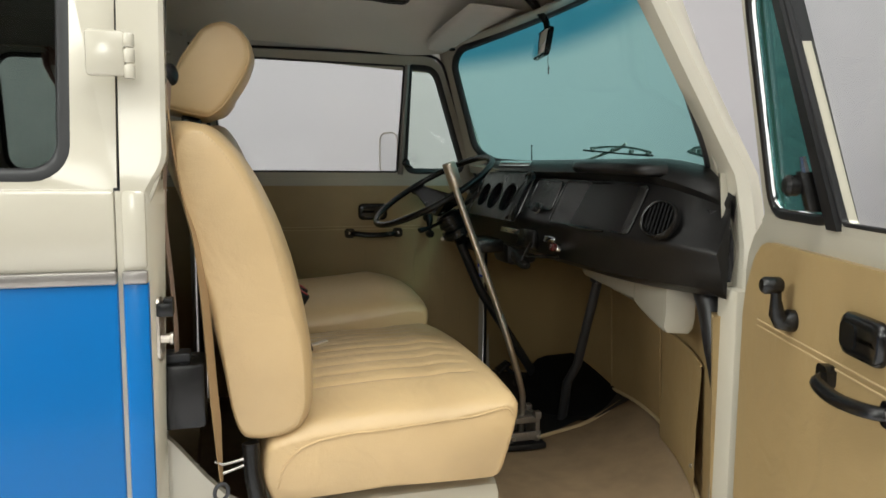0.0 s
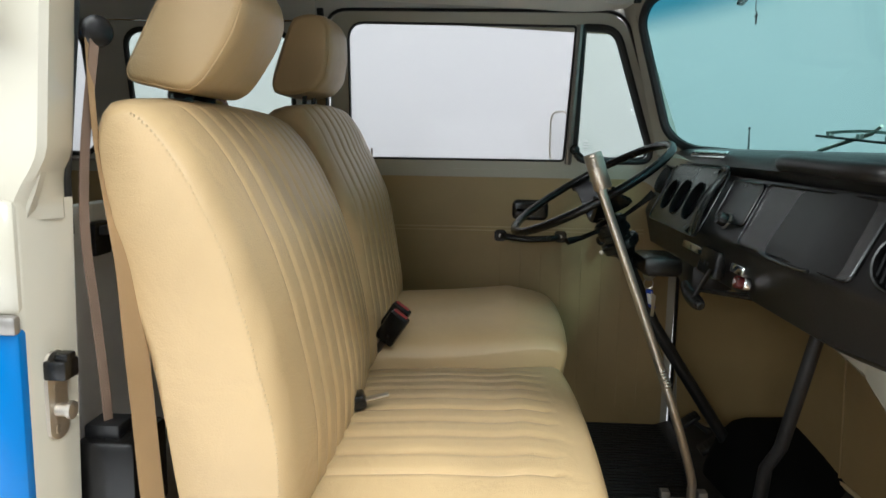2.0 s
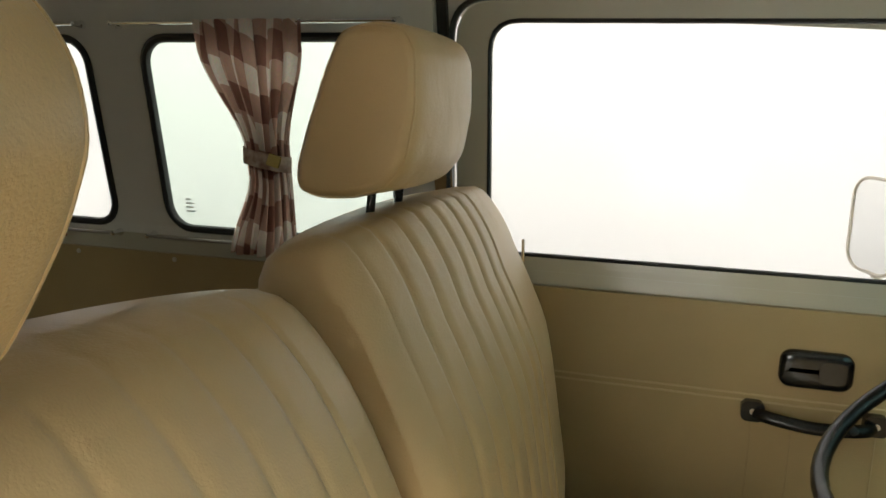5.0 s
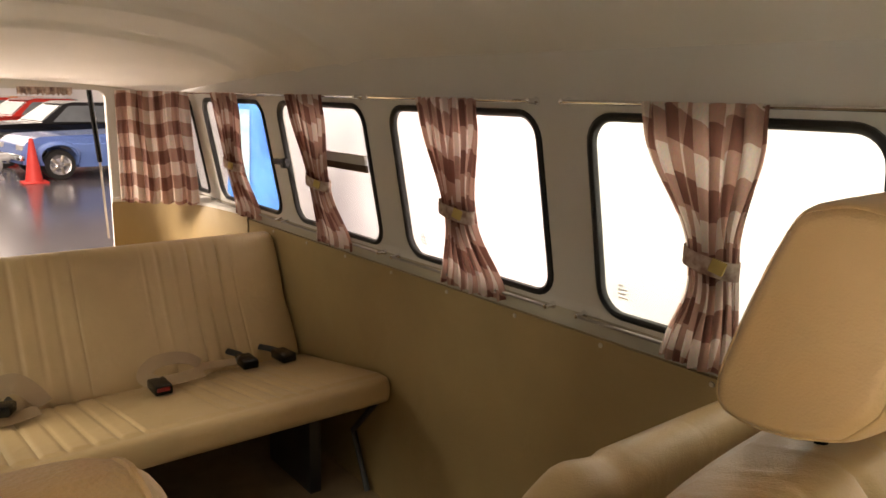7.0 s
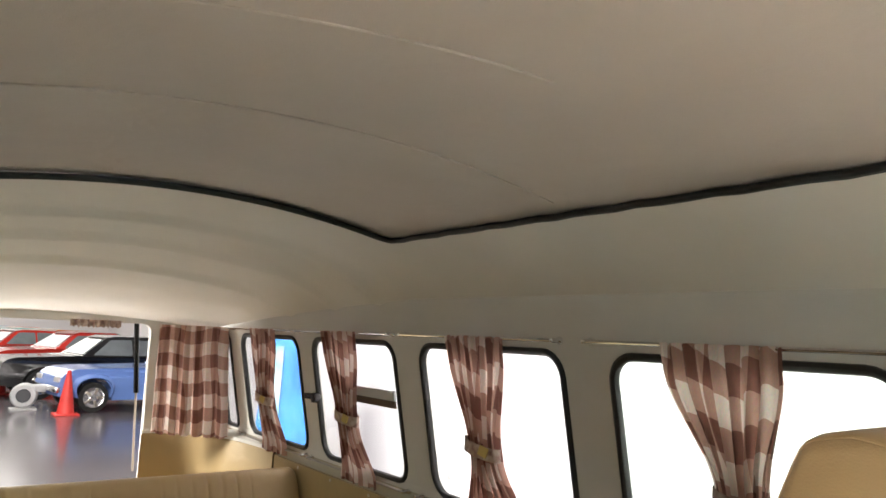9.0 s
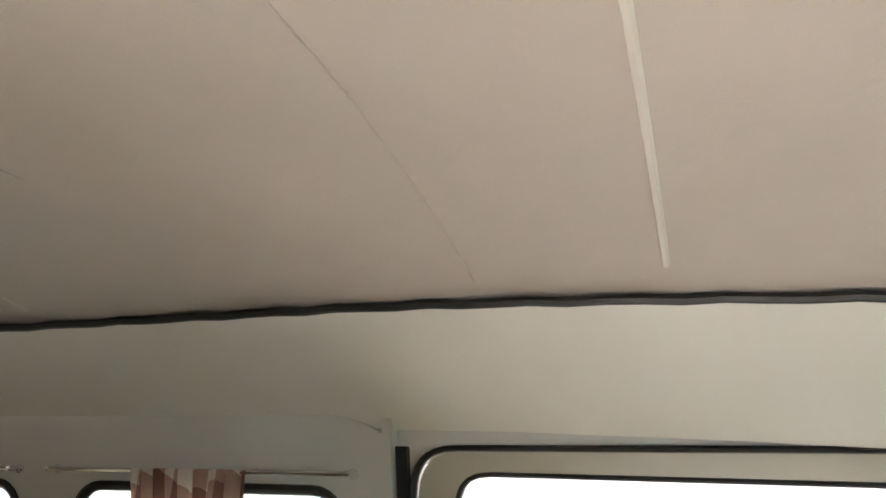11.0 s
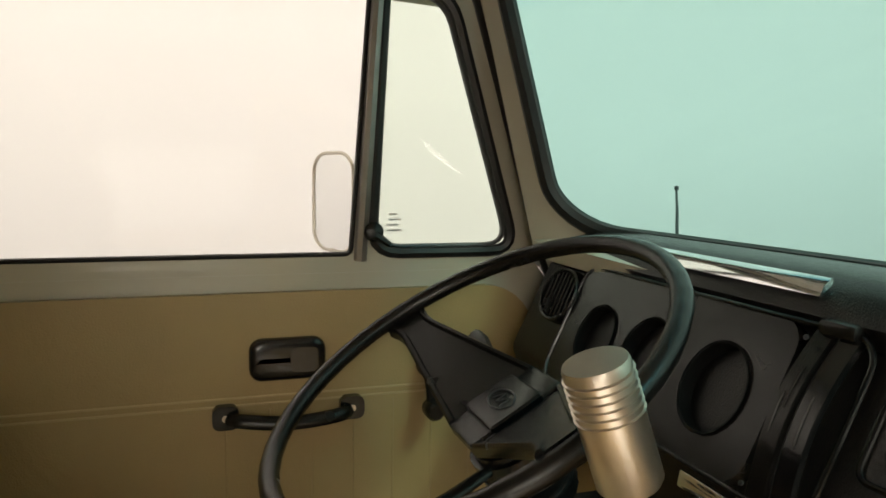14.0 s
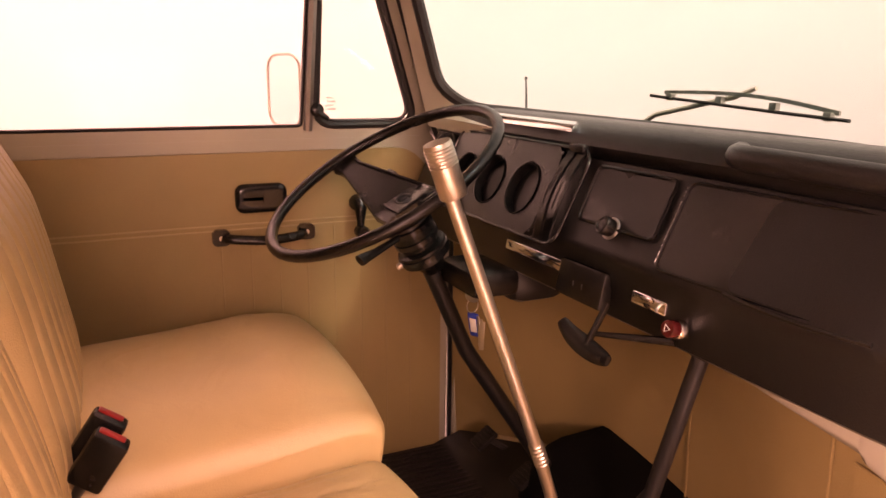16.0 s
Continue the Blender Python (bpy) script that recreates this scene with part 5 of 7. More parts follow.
tube(bm, [(0.975 + 0.012 * math.cos(k * math.pi / 8), 0.222, 0.935 + 0.014 * math.sin(k * math.pi / 8)) for k in range(16)], 0.0012, 5, closed=True)
part("ring", bm, STEEL, keys)
bm = bmesh.new()
box(bm, (0.985, 0.232, 0.892), (0.006, 0.024, 0.052), 0.0028, pose(0, 0, 0, 0, -14, 30))
tag = part("tag", bm, BLUE_PLASTIC, keys, "blue plastic key tag")
bm = bmesh.new()
box(bm, (0.9815, 0.2295, 0.892), (0.002, 0.014, 0.030), 0.0008, pose(0, 0, 0, 0, -14, 30))
part("paper", bm, WHITE_PAPER, tag)
for k in range(3):
    bm = bmesh.new()
    box(bm, (0.985, 0.212 - 0.006 * k, 0.888 - 0.004 * k), (0.002, 0.010, 0.055), 0.0008, pose(0, 0, 0, 0, -6 + 6 * k, 20 * k))
    part("key", bm, STEEL, keys)

# pedals
for py in (0.60, 0.395):
    p = thing("pedal", "black ribbed rubber foot pedal", "pedal", group="foot pedals")
    bm = bmesh.new()
    box(bm, (1.215, py, 0.425), (0.065, 0.055, 0.014), 0.005, pose(0, 0, 0, 0, -35, 0))
    part("plate", bm, RUBBER, p)
    for k in range(5):
        bm = bmesh.new()
        box(bm, (0, 0, 0), (0.004, 0.050, 0.004), 0.001)
        for v in bm.verts:
            v.co = pose(1.215, py, 0.425, 0, -35, 0) @ (v.co + Vector((-0.024 + 0.012 * k, 0, 0.008)))
        part("rib", bm, RUBBER, p)
    bm = bmesh.new()
    tube(bm, [(1.23, py, 0.42), (1.31, py, 0.36)], 0.008, 8)
    part("arm", bm, DARK, p)

# ---- mats, kick panels ----
bm = bmesh.new()


def floor_z(x):
    return 0.33 if x < 1.15 else (0.33 + 0.05 * (x - 1.15) / 0.15 if x < 1.3 else 0.38 + 0.09 * (x - 1.3) / 0.22)


n = 12
mat_top = []
for i in range(n + 1):
    x = 0.70 + 0.76 * i / n
    ylo = 0.055 if x < 1.0 else (0.03 if x < 1.3 else -0.01)
    mat_top.append([(x, ylo + (0.77 - ylo) * j / 8, floor_z(x) + 0.010) for j in range(9)])
rings(bm, mat_top, close=False)
hump = bmesh.new()
loops = []
for k in range(27):
    y = -0.06 + 0.52 * k / 26
    s = math.sin(0.5 * math.pi * max(0.0, min(1.0, (y + 0.06) / 0.14, (0.46 - y) / 0.12))) ** 0.7 * (0.42 + 0.52 * max(0.0, min(1.0, y / 0.36)))
    x0 = 1.185 + 0.10 * max(0.0, (0.20 - y) / 0.26) + 0.05 * (1 - s)
    loops.append([(x0, y, 0.335), (x0 + 0.02, y, 0.345 + 0.09 * s), (x0 + 0.045, y, 0.345 + 0.155 * s), (x0 + 0.075, y, 0.345 + 0.188 * s), (x0 + 0.11, y, 0.345 + 0.200 * s), (nose_x(y) - 0.004, y, 0.345 + 0.205 * s), (nose_x(y) - 0.004, y, 0.335)])
rings(hump, loops)
solo("toe_board", hump, BORE_BLACK, "black rubber covered toe board at the foot of the front wall", "toe board")
floor_mat = solo("floor_mat", bm, RUBBER, "black ribbed rubber floor mat in the driver's footwell", "floor mat")
for k in range(34):
    y = 0.09 + 0.02 * k
    bm = bmesh.new()
    box(bm, (0.98, y, 0.3425), (0.46, 0.008, 0.006), 0.002)
    part("rib", bm, RUBBER, floor_mat)
bm = bmesh.new()
tube(bm, curve_pts([(0.86, 0.04, 0.338), (0.98, 0.045, 0.338), (1.08, 0.015, 0.338), (1.18, 0.03, 0.345), (1.30, 0.0, 0.385), (1.44, 0.02, 0.44)], 6), 0.007, 8)
part("edge_binding", bm, MAT_EDGE, floor_mat, "beige cloth binding")
bm = bmesh.new()
tube(bm, [(nose_x(y) - 0.012, y, floor_z(nose_x(y)) + 0.01) for y in [-0.74 + 0.06 * k for k in range(25)]], 0.006, 6)
solo("floor_piping", bm, MAT_EDGE, "beige piping along the foot of the front wall", "trim", kind="structure")
bm = bmesh.new()
rings(bm, [[(nose_x(y) - 0.034 + (0.008 if z > 0.7 else 0), y, z) for z in (0.42, 0.60, 0.72, 0.76)] for y in [-0.66 + 0.055 * k for k in range(8)]], close=False)
pocket = solo("map_pocket", bm, TRIM, "beige vinyl map pocket on the front wall", "pocket")
bm = bmesh.new()
tube(bm, [(nose_x(y) - 0.028, y, 0.762) for y in [-0.66 + 0.055 * k for k in range(8)]], 0.004, 6)
part("piping", bm, TRIM, pocket)
bm = bmesh.new()
lathe(bm, [(0.007, 0), (0.006, 0.003), (0, 0.004)], axis_pose((nose_x(-0.62) - 0.036, -0.62, 0.48), (-1, 0, 0)), 10)
part("snap", bm, STEEL, pocket)
for y in (-0.22, 0.12):
    bm = bmesh.new()
    tube(bm, [(nose_x(y) - 0.006 - 0.02 * (z - 0.40) / 0.5, y, z) for z in (0.45, 0.6, 0.75, 0.9)], 0.003, 6)
    solo("wall_seam", bm, TRIM, "welted seam of the vinyl front wall", "seam", kind="structure")

# ---- gear lever fittings ----
for k in range(6):
    bm = bmesh.new()
    m = axis_pose((0.778, -0.042, 1.268), (-0.34, 0.0, 0.94))
    lathe(bm, [(0.0195, -0.003 - 0.0050 * k), (0.0216, -0.0045 - 0.0050 * k), (0.0195, -0.0065 - 0.0050 * k)], m, 28)
    part("knob_ring", bm, STEEL, lever)
for dx, dy in ((-0.045, -0.04), (0.045, -0.04), (-0.045, 0.04), (0.045, 0.04)):
    bm = bmesh.new()
    box(bm, (1.045 + dx, -0.005 + dy, 0.445), (0.022, 0.026, 0.024), 0.003)
    part("bracket_lug", bm, BAR_METAL, lever)
bm = bmesh.new()
box(bm, (1.045, -0.005, 0.345), (0.14, 0.13, 0.02), 0.004)
part("foot_plate", bm, RUBBER, lever)

# ---- visor, inner mirror, sunroof handle ----
visor = thing("sun_visor", "pale grey padded sun visor along the windshield header", "sun visor")
bm = bmesh.new()


def visor_f(u, v, s):
    w = 0.88 * u
    r = Vector((0.872 + 0.02 * w, 0.648 - 0.62 * w, 1.722 + 0.066 * w ** 0.6))
    q = Vector((0.960 + 0.085 * u, 0.648 - 0.62 * u, 1.712 + 0.045 * u))
    mid = (r + q) / 2
    grow = min(1.0, math.sqrt(min(1.0, u / 0.10 + 0.004)))
    p = mid + (r + (q - r) * v - mid) * grow
    e = soft_edge(v, 0.25) * soft_edge(u, 0.06)
    return p + Vector((-0.004, 0, -0.014)) * e * (1 if s else -0.8)


pad(bm, visor_f, 24, 10)
part("pad", bm, VISOR, visor)
bm = bmesh.new()
box(bm, (0.985, 0.610, 1.716), (0.022, 0.020, 0.012), 0.004)
part("clip", bm, PLASTIC, visor)
mirror = thing("inner_mirror", "black rear-view mirror hanging from the windshield header", "mirror")
bm = bmesh.new()
box(bm, (1.112, 0.02, 1.655), (0.020, 0.17, 0.088), 0.016, pose(0, 0, 0, 0, 9, -9))
part("housing", bm, PLASTIC, mirror)
bm = bmesh.new()
box(bm, (1.101, 0.024, 1.654), (0.003, 0.156, 0.074), 0.001, pose(0, 0, 0, 0, 9, -9))
part("glass", bm, MIRROR, mirror)
bm = bmesh.new()
tube(bm, [(1.120, 0.0, 1.67), (1.118, 0.012, 1.72), (1.085, 0.035, 1.78), (1.05, 0.05, 1.82)], [0.009, 0.011, 0.014, 0.016], 10)
part("stem", bm, PLASTIC, mirror)
chain = thing("hanging_cross", "thin bead chain with a small cross on the mirror", "pendant")
bm = bmesh.new()
tube(bm, [(1.122, 0.006, 1.65), (1.124, 0.006, 1.585)], 0.0012, 5)
part("chain", bm, DARK, chain)
bm = bmesh.new()
box(bm, (1.126, 0.006, 1.571), (0.003, 0.004, 0.028), 0.0008)
box(bm, (1.126, 0.006, 1.576), (0.0028, 0.017, 0.004), 0.0008)
part("cross", bm, DARK, chain)
handle = thing("sunroof_handle", "chrome sunroof handle on a black base", "handle")
bm = bmesh.new()
lathe(bm, [(0.045, 0.010), (0.045, -0.006), (0.038, -0.012), (0, -0.012)], pose(0.716, -0.008, 1.914), 24)
part("base", bm, PLASTIC, handle)
bm = bmesh.new()


def grip(u, v, s):
    e = soft_edge(u, 0.35) * soft_edge(v, 0.4)
    return Vector((0.694 + 0.07 * v, -0.040 + 0.066 * u, 1.902 - (0.022 * e if s else -0.002)))


pad(bm, grip, 14, 14)
part("grip", bm, CHROME, handle)
# seams of the sunroof cloth
for (xa, ya), (xb, yb), r in (((0.449, -0.44), (0.443, 0.425), 0.0048), ((0.235, -0.46), (0.205, 0.45), 0.0018), ((-0.013, -0.46), (-0.005, 0.10), 0.0018), ((-0.25, -0.46), (-0.20, 0.12), 0.0018), ((-0.55, -0.46), (-0.55, 0.46), 0.0018), ((-0.85, -0.46), (-0.85, 0.46), 0.0018)):
    bm = bmesh.new()
    tube(bm, [(xa + (xb - xa) * k / 14, ya + (yb - ya) * k / 14, roof_z(xa, ya + (yb - ya) * k / 14) + 0.0165) for k in range(15)], r, 6)
    part("cloth_seam", bm, LIGHT_SEAM if r > 0.002 else ROOF_CLOTH, roofhatch)

# ---- curtains, rods ----
def curtain(name_label, spine, bottom, top, tie=None, group="plaid curtains"):
    """A gathered curtain: spine gives (share of height, x centre, width) from top to bottom; tied curtains get a band."""
    c = thing("curtain", name_label, "curtain", group=group)
    bm = bmesh.new()
    uv = bm.loops.layers.uv.new("cloth")
    nu, nv = 72, 40
    verts = []
    random.seed(int(abs(spine[0][1]) * 100))
    ph = [random.uniform(0, 6.28) for _ in range(4)]
    for j in range(nv + 1):
        t = j / nv
        for (t0, x0, w0), (t1, x1, w1) in zip(spine, spine[1:]):
            if t0 <= t <= t1:
                k = (t - t0) / (t1 - t0)
                k = k * k * (3 - 2 * k)
                xc, w = x0 + (x1 - x0) * k, w0 + (w1 - w0) * k
        z = top + (bottom - top) * t
        row = []
        for i in range(nu + 1):
            u = i / nu
            fold = math.sin(u * 2 * math.pi * 8 + ph[0] + 0.6 * math.sin(3 * t + ph[1])) + 0.45 * math.sin(u * 2 * math.pi * 17 + ph[2])
            amp = 0.0045 + 0.007 * (1 - w / 0.30)
            base = left_rear(xc + (u - 0.5) * w, z, -0.030 - amp * fold - 0.012 * (1 - abs(2 * u - 1)))
            row.append(bm.verts.new(base + Vector((0.004 * math.sin(u * 50 + ph[3]), 0, 0.003 * math.sin(u * 37 + ph[1]) if j == nv else 0.006 * abs(math.sin(u * 8 * math.pi + ph[0] / 2)) if j == 0 else 0))))
        verts.append(row)
    for j in range(nv):
        for i in range(nu):
            f = bm.faces.new((verts[j][i], verts[j][i + 1], verts[j + 1][i + 1], verts[j + 1][i]))
            for lp, (a, b) in zip(f.loops, ((i, j), (i + 1, j), (i + 1, j + 1), (i, j + 1))):
                lp[uv].uv = (a / nu + 0.022 * math.sin(b / nv * 7 + ph[2]), b / nv + 0.030 * math.sin(a / nu * 9 + ph[3]) + 0.014 * math.sin(a / nu * 50 + ph[0]))
    part("cloth", bm, PLAID, c, "brown and white plaid cloth")
    if tie:
        t, xc, w = tie
        z = top + (bottom - top) * t
        bm = bmesh.new()
        ctr = left_rear(xc, z, -0.036)
        rings(bm, [[ctr + Vector(((w / 2 + 0.004) * math.cos(a * math.pi / 10), 0.026 * math.sin(a * math.pi / 10), dz - 0.009 * math.cos(a * math.pi / 10))) for a in range(20)] for dz in (-0.016, -0.014, 0.014, 0.016)], close=True, caps=False)
        band = part("tie_band", bm, PLAID_BAND, c, "plaid tie-back band")
        bm = bmesh.new()
        box(bm, ctr + Vector((w * 0.30, -0.027, 0)), (0.026, 0.006, 0.024), 0.002, pose(0, 0, 0, 0, 18, 14))
        part("tab", bm, YELLOW_CLOTH, band, "yellow tab")
    return c


CURT = [([(0, -0.367, 0.235), (0.08, -0.367, 0.23), (0.53, -0.354, 0.095), (0.62, -0.354, 0.093), (1, -0.385, 0.155)], (0.56, -0.354, 0.098)),
        ([(0, -1.050, 0.225), (0.08, -1.050, 0.215), (0.55, -1.050, 0.115), (0.62, -1.048, 0.112), (1, -1.032, 0.255)], (0.57, -1.049, 0.120)),
        ([(0, -1.757, 0.245), (0.08, -1.757, 0.235), (0.55, -1.747, 0.125), (0.62, -1.743, 0.125), (1, -1.708, 0.23)], (0.57, -1.745, 0.132)),
        ([(0, -2.40, 0.225), (0.08, -2.40, 0.22), (0.55, -2.43, 0.135), (0.62, -2.428, 0.135), (1, -2.39, 0.22)], (0.57, -2.43, 0.142))]
for sp, tie in CURT:
    curtain("brown and white plaid curtain gathered by a tie band", sp, 1.195, 1.662, tie)

# the loose curtain across the rear corner window
c = thing("curtain", "brown and white plaid curtain hanging loose at the rear corner", "curtain", group="plaid curtains")
bm = bmesh.new()
uv = bm.loops.layers.uv.new("cloth")
verts = []
for j in range(25):
    t = j / 24
    row = []
    for i in range(61):
        u = i / 60
        a = Vector((-3.055, 0.475, 0)) + (Vector((-2.80, 0.700 + 0.03 * t, 0)) - Vector((-3.055, 0.475, 0))) * u
        a += Vector((0.7, -0.7, 0)) * (0.010 * math.sin(u * 2 * math.pi * 6) + 0.005 * math.sin(u * 2 * math.pi * 13 + 1) + 0.02)
        row.append(bm.verts.new((a.x, a.y, 1.668 - 0.475 * t + 0.006 * math.sin(u * 40) * t)))
    verts.append(row)
for j in range(24):
    for i in range(60):
        f = bm.faces.new((verts[j][i], verts[j][i + 1], verts[j + 1][i + 1], verts[j + 1][i]))
        for lp, (a, b) in zip(f.loops, ((i, j), (i + 1, j), (i + 1, j + 1), (i, j + 1))):
            lp[uv].uv = (a / 60 * 0.9 + 0.02 * math.sin(b / 4), b / 24 + 0.02 * math.sin(a / 6))
part("cloth", bm, PLAID_FINE, c)

for x0, x1 in ((-0.683, -0.071), (-1.39, -0.775), (-2.10, -1.46), (-2.78, -2.15)):
    for z, nm, lab, dz in ((1.664, "curtain_rod", "thin chrome curtain rod on brackets above the window", 0), (1.214, "curtain_rail", "thin chrome curtain rail below the window", 0)):
        r = thing(nm, lab, "curtain rod", group=nm + "s")
        bm = bmesh.new()
        tube(bm, [left_rear(x0, z, -0.024), left_rear(x1, z, -0.024)], 0.0042, 8)
        # lower rail in grey metal: its fainter reflection is put into the colour
        part("rod", bm, CHROME if z > 1.5 else BAR_METAL, r)
        for x in (x0, x1):
            bm = bmesh.new()
            lathe(bm, [(0.009, 0.0), (0.009, 0.006), (0.006, 0.010), (0.005, 0.030), (0, 0.031)], axis_pose(left_rear(x, z, 0.002), (0, -1, 0)), 10)
            part("bracket", bm, CHROME, r)
for k in range(12):
    bm = bmesh.new()
    lathe(bm, [(0.006, 0.0), (0.005, 0.003), (0, 0.004)], axis_pose((-0.10 - 0.262 * k, 0.7755, 1.163), (0, -1, 0)), 10)
    solo("trim_screw", bm, STEEL, "small screw holding the vinyl trim panel", "screw", group="trim screws")

# sliding pane and latch of the third window
bm = bmesh.new()
tube(bm, [left_rear(-1.765, 1.635, 0.0), left_rear(-1.748, 1.245, 0.0)], 0.007, 6)
solo("sliding_pane_edge", bm, LIGHT_GREY, "pale edge strip of a sliding window pane", "window strip", kind="structure")
bm = bmesh.new()
box(bm, left_rear(-2.03, 1.436, -0.016), (0.10, 0.022, 0.020), 0.005)
box(bm, left_rear(-1.985, 1.436, -0.026), (0.026, 0.024, 0.034), 0.006)
solo("window_latch", bm, PLASTIC, "black plastic window latch", "latch")
# bar across the fixed half of the third window
wb = thing("window_bar", "grey bar with a brown lower edge across the side window", "window bar", kind="structure")
part("bar", slab(rect(-1.735, 1.468, -1.495, 1.497), [], 0.010, lambda a, b, d: left_rear(a, b, -0.004 + d)), LIGHT_GREY, wb)
part("lower_edge", slab(rect(-1.735, 1.446, -1.495, 1.467), [], 0.008, lambda a, b, d: left_rear(a, b, -0.003 + d)), BROWN_BELT, wb)
# makers' stamps on the panes, as plain bars
for x, z, pl in ((-0.585, 1.285, left_rear), (-1.265, 1.285, left_rear), (0.872, 1.285, left_cab)):
    st = thing("glass_stamp", "small grey maker's stamp on the window glass", "stamp", group="glass stamps")
    for k, w in enumerate((0.014, 0.022, 0.020, 0.024)):
        bm = bmesh.new()
        box(bm, pl(x + 0.004 * (k % 2), z + 0.016 - 0.009 * k, 0.004), (w, 0.0012, 0.003))
        part("bar", bm, LIGHT_GREY, st)

# ---- driver's side small parts ----
bm = bmesh.new()
tube(bm, [(0.166, 0.772, 1.225), (0.165, 0.770, 1.268)], 0.0035, 8)
solo("lock_knob", bm, CHROME, "small chrome door lock pin on the window sill", "lock pin")
vl = thing("vent_latch", "black vent window latch at the foot of the bar", "latch")
bm = bmesh.new()
lathe(bm, [(0.012, 0), (0.016, 0.006), (0.016, 0.016), (0.010, 0.020), (0, 0.020)], axis_pose((0.836, 0.778, 1.272), (0, -1, 0.1)), 14)
part("knob", bm, PLASTIC, vl)
bm = bmesh.new()
tube(bm, [(0.838, 0.764, 1.268), (0.862, 0.760, 1.252)], [0.009, 0.005], 8)
part("lever", bm, PLASTIC, vl)
belt = thing("driver_seat_belt", "tan seat belt hanging behind the driver's seat", "seat belt")
bm = bmesh.new()
rings(bm, [[(x, y, z), (x + 0.036, y - 0.004, z), (x + 0.036, y - 0.006, z), (x, y - 0.002, z)] for x, y, z in ((-0.02, 0.735, 1.50), (-0.01, 0.742, 1.40), (0.0, 0.748, 1.30), (0.02, 0.757, 1.15), (0.05, 0.757, 0.95))])
part("webbing", bm, TAN_BELT, belt)
bm = bmesh.new()
lathe(bm, [(0.016, 0), (0.018, 0.006), (0.012, 0.012), (0, 0.012)], axis_pose((-0.005, 0.750, 1.50), (0, -1, 0)), 14)
part("anchor", bm, PLASTIC, belt)
om = thing("outside_mirror", "door mirror with a thin grey rim outside the driver's window", "mirror")
MIR = lambda a, b, d: Vector((0.7985 + 0.415 * (a - 0.7985) + 0.95 * d, 0.93 - 1.316 * (a - 0.7985) + 0.3 * d, b))
bm = bmesh.new()
tube(bm, [MIR(a, b, 0) for a, b in rrect(0.742, 1.225, 0.853, 1.402, 0.036, 6)], 0.0032, 6, closed=True)
part("rim", bm, STEEL, om)
part("glass", slab(rrect(0.742, 1.225, 0.853, 1.402, 0.036, 6), [], 0.004, MIR), MIRROR, om)
bm = bmesh.new()
tube(bm, [(0.80, 0.935, 1.23), (0.85, 0.90, 1.18), (0.95, 0.84, 1.16)], 0.006, 6)
part("arm", bm, STEEL, om)

# ---- wipers and aerial outside the windshield ----
def glass_x(y):
    return 1.40 - (0.27 if y > 0 else 0.15) * (y / 0.69) ** 2


for y0, y1, ya in ((0.235, -0.195, 0.30), (-0.455, -0.70, -0.78)):
    w = thing("wiper", "windshield wiper resting on the glass", "wiper", group="wipers")
    ym, dy = (y0 + y1) / 2, y1 - y0
    bm = bmesh.new()
    tube(bm, [(glass_x(y0 + dy * k / 8) + 0.006, y0 + dy * k / 8, (1.322 if y0 > 0 else 1.306) - 0.024 * k / 8 - 0.003 * math.sin(math.pi * k / 8)) for k in range(9)], 0.0032, 6)
    bl = part("blade", bm, RUBBER, w, "black rubber blade")
    bm = bmesh.new()
    rings(bm, [[(glass_x(y0 + dy * t) + 0.012 + e, y0 + dy * t, (1.328 if y0 > 0 else 1.312) - 0.024 * t + 0.013 * math.sin(math.pi * t) + h) for e, h in ((0, -0.0035), (0, 0.0035), (0.004, 0.0035), (0.004, -0.0035))] for t in [0.06 + 0.88 * k / 12 for k in range(13)]])
    part("bridge", bm, BAR_METAL, w)
    for t in (0.10, 0.36, 0.64, 0.90):
        bm = bmesh.new()
        box(bm, (glass_x(y0 + dy * t) + 0.010, y0 + dy * t, (1.322 if y0 > 0 else 1.306) - 0.024 * t + 0.004 * math.sin(math.pi * t)), (0.012, 0.016, 0.012 + 0.006 * math.sin(math.pi * t)), 0.002)
        part("claw", bm, BAR_METAL, bl)
    bm = bmesh.new()
    tube(bm, [(glass_x(ym) + 0.018, ym - 0.01, 1.342 if y0 > 0 else 1.318), (glass_x(ym) + 0.022, ym + (0.04 if y0 > 0 else -0.04), 1.325 if y0 > 0 else 1.305), (glass_x(ya) + 0.03, (ym + ya) / 2 + (0.06 if y0 > 0 else 0.0), 1.285), (glass_x(ya) + 0.03, ya, 1.245)], [0.004, 0.005, 0.005, 0.006], 8)
    # passenger's arm in dark metal: its backlit shade is put into the colour
    part("arm", bm, STEEL if y0 > 0 else DARK, w)
aer = thing("aerial", "short thin radio aerial on the nose", "aerial")
bm = bmesh.new()
tube(bm, [(1.372, 0.70, 1.20), (1.374, 0.71, 1.31), (1.376, 0.718, 1.346)], [0.004, 0.0028, 0.002], 6)
part("rod", bm, DARK, aer)
bm = bmesh.new()
lathe(bm, [(0.004, 0), (0.004, 0.006), (0, 0.008)], pose(1.376, 0.718, 1.346), 8)
part("tip", bm, DARK, aer)

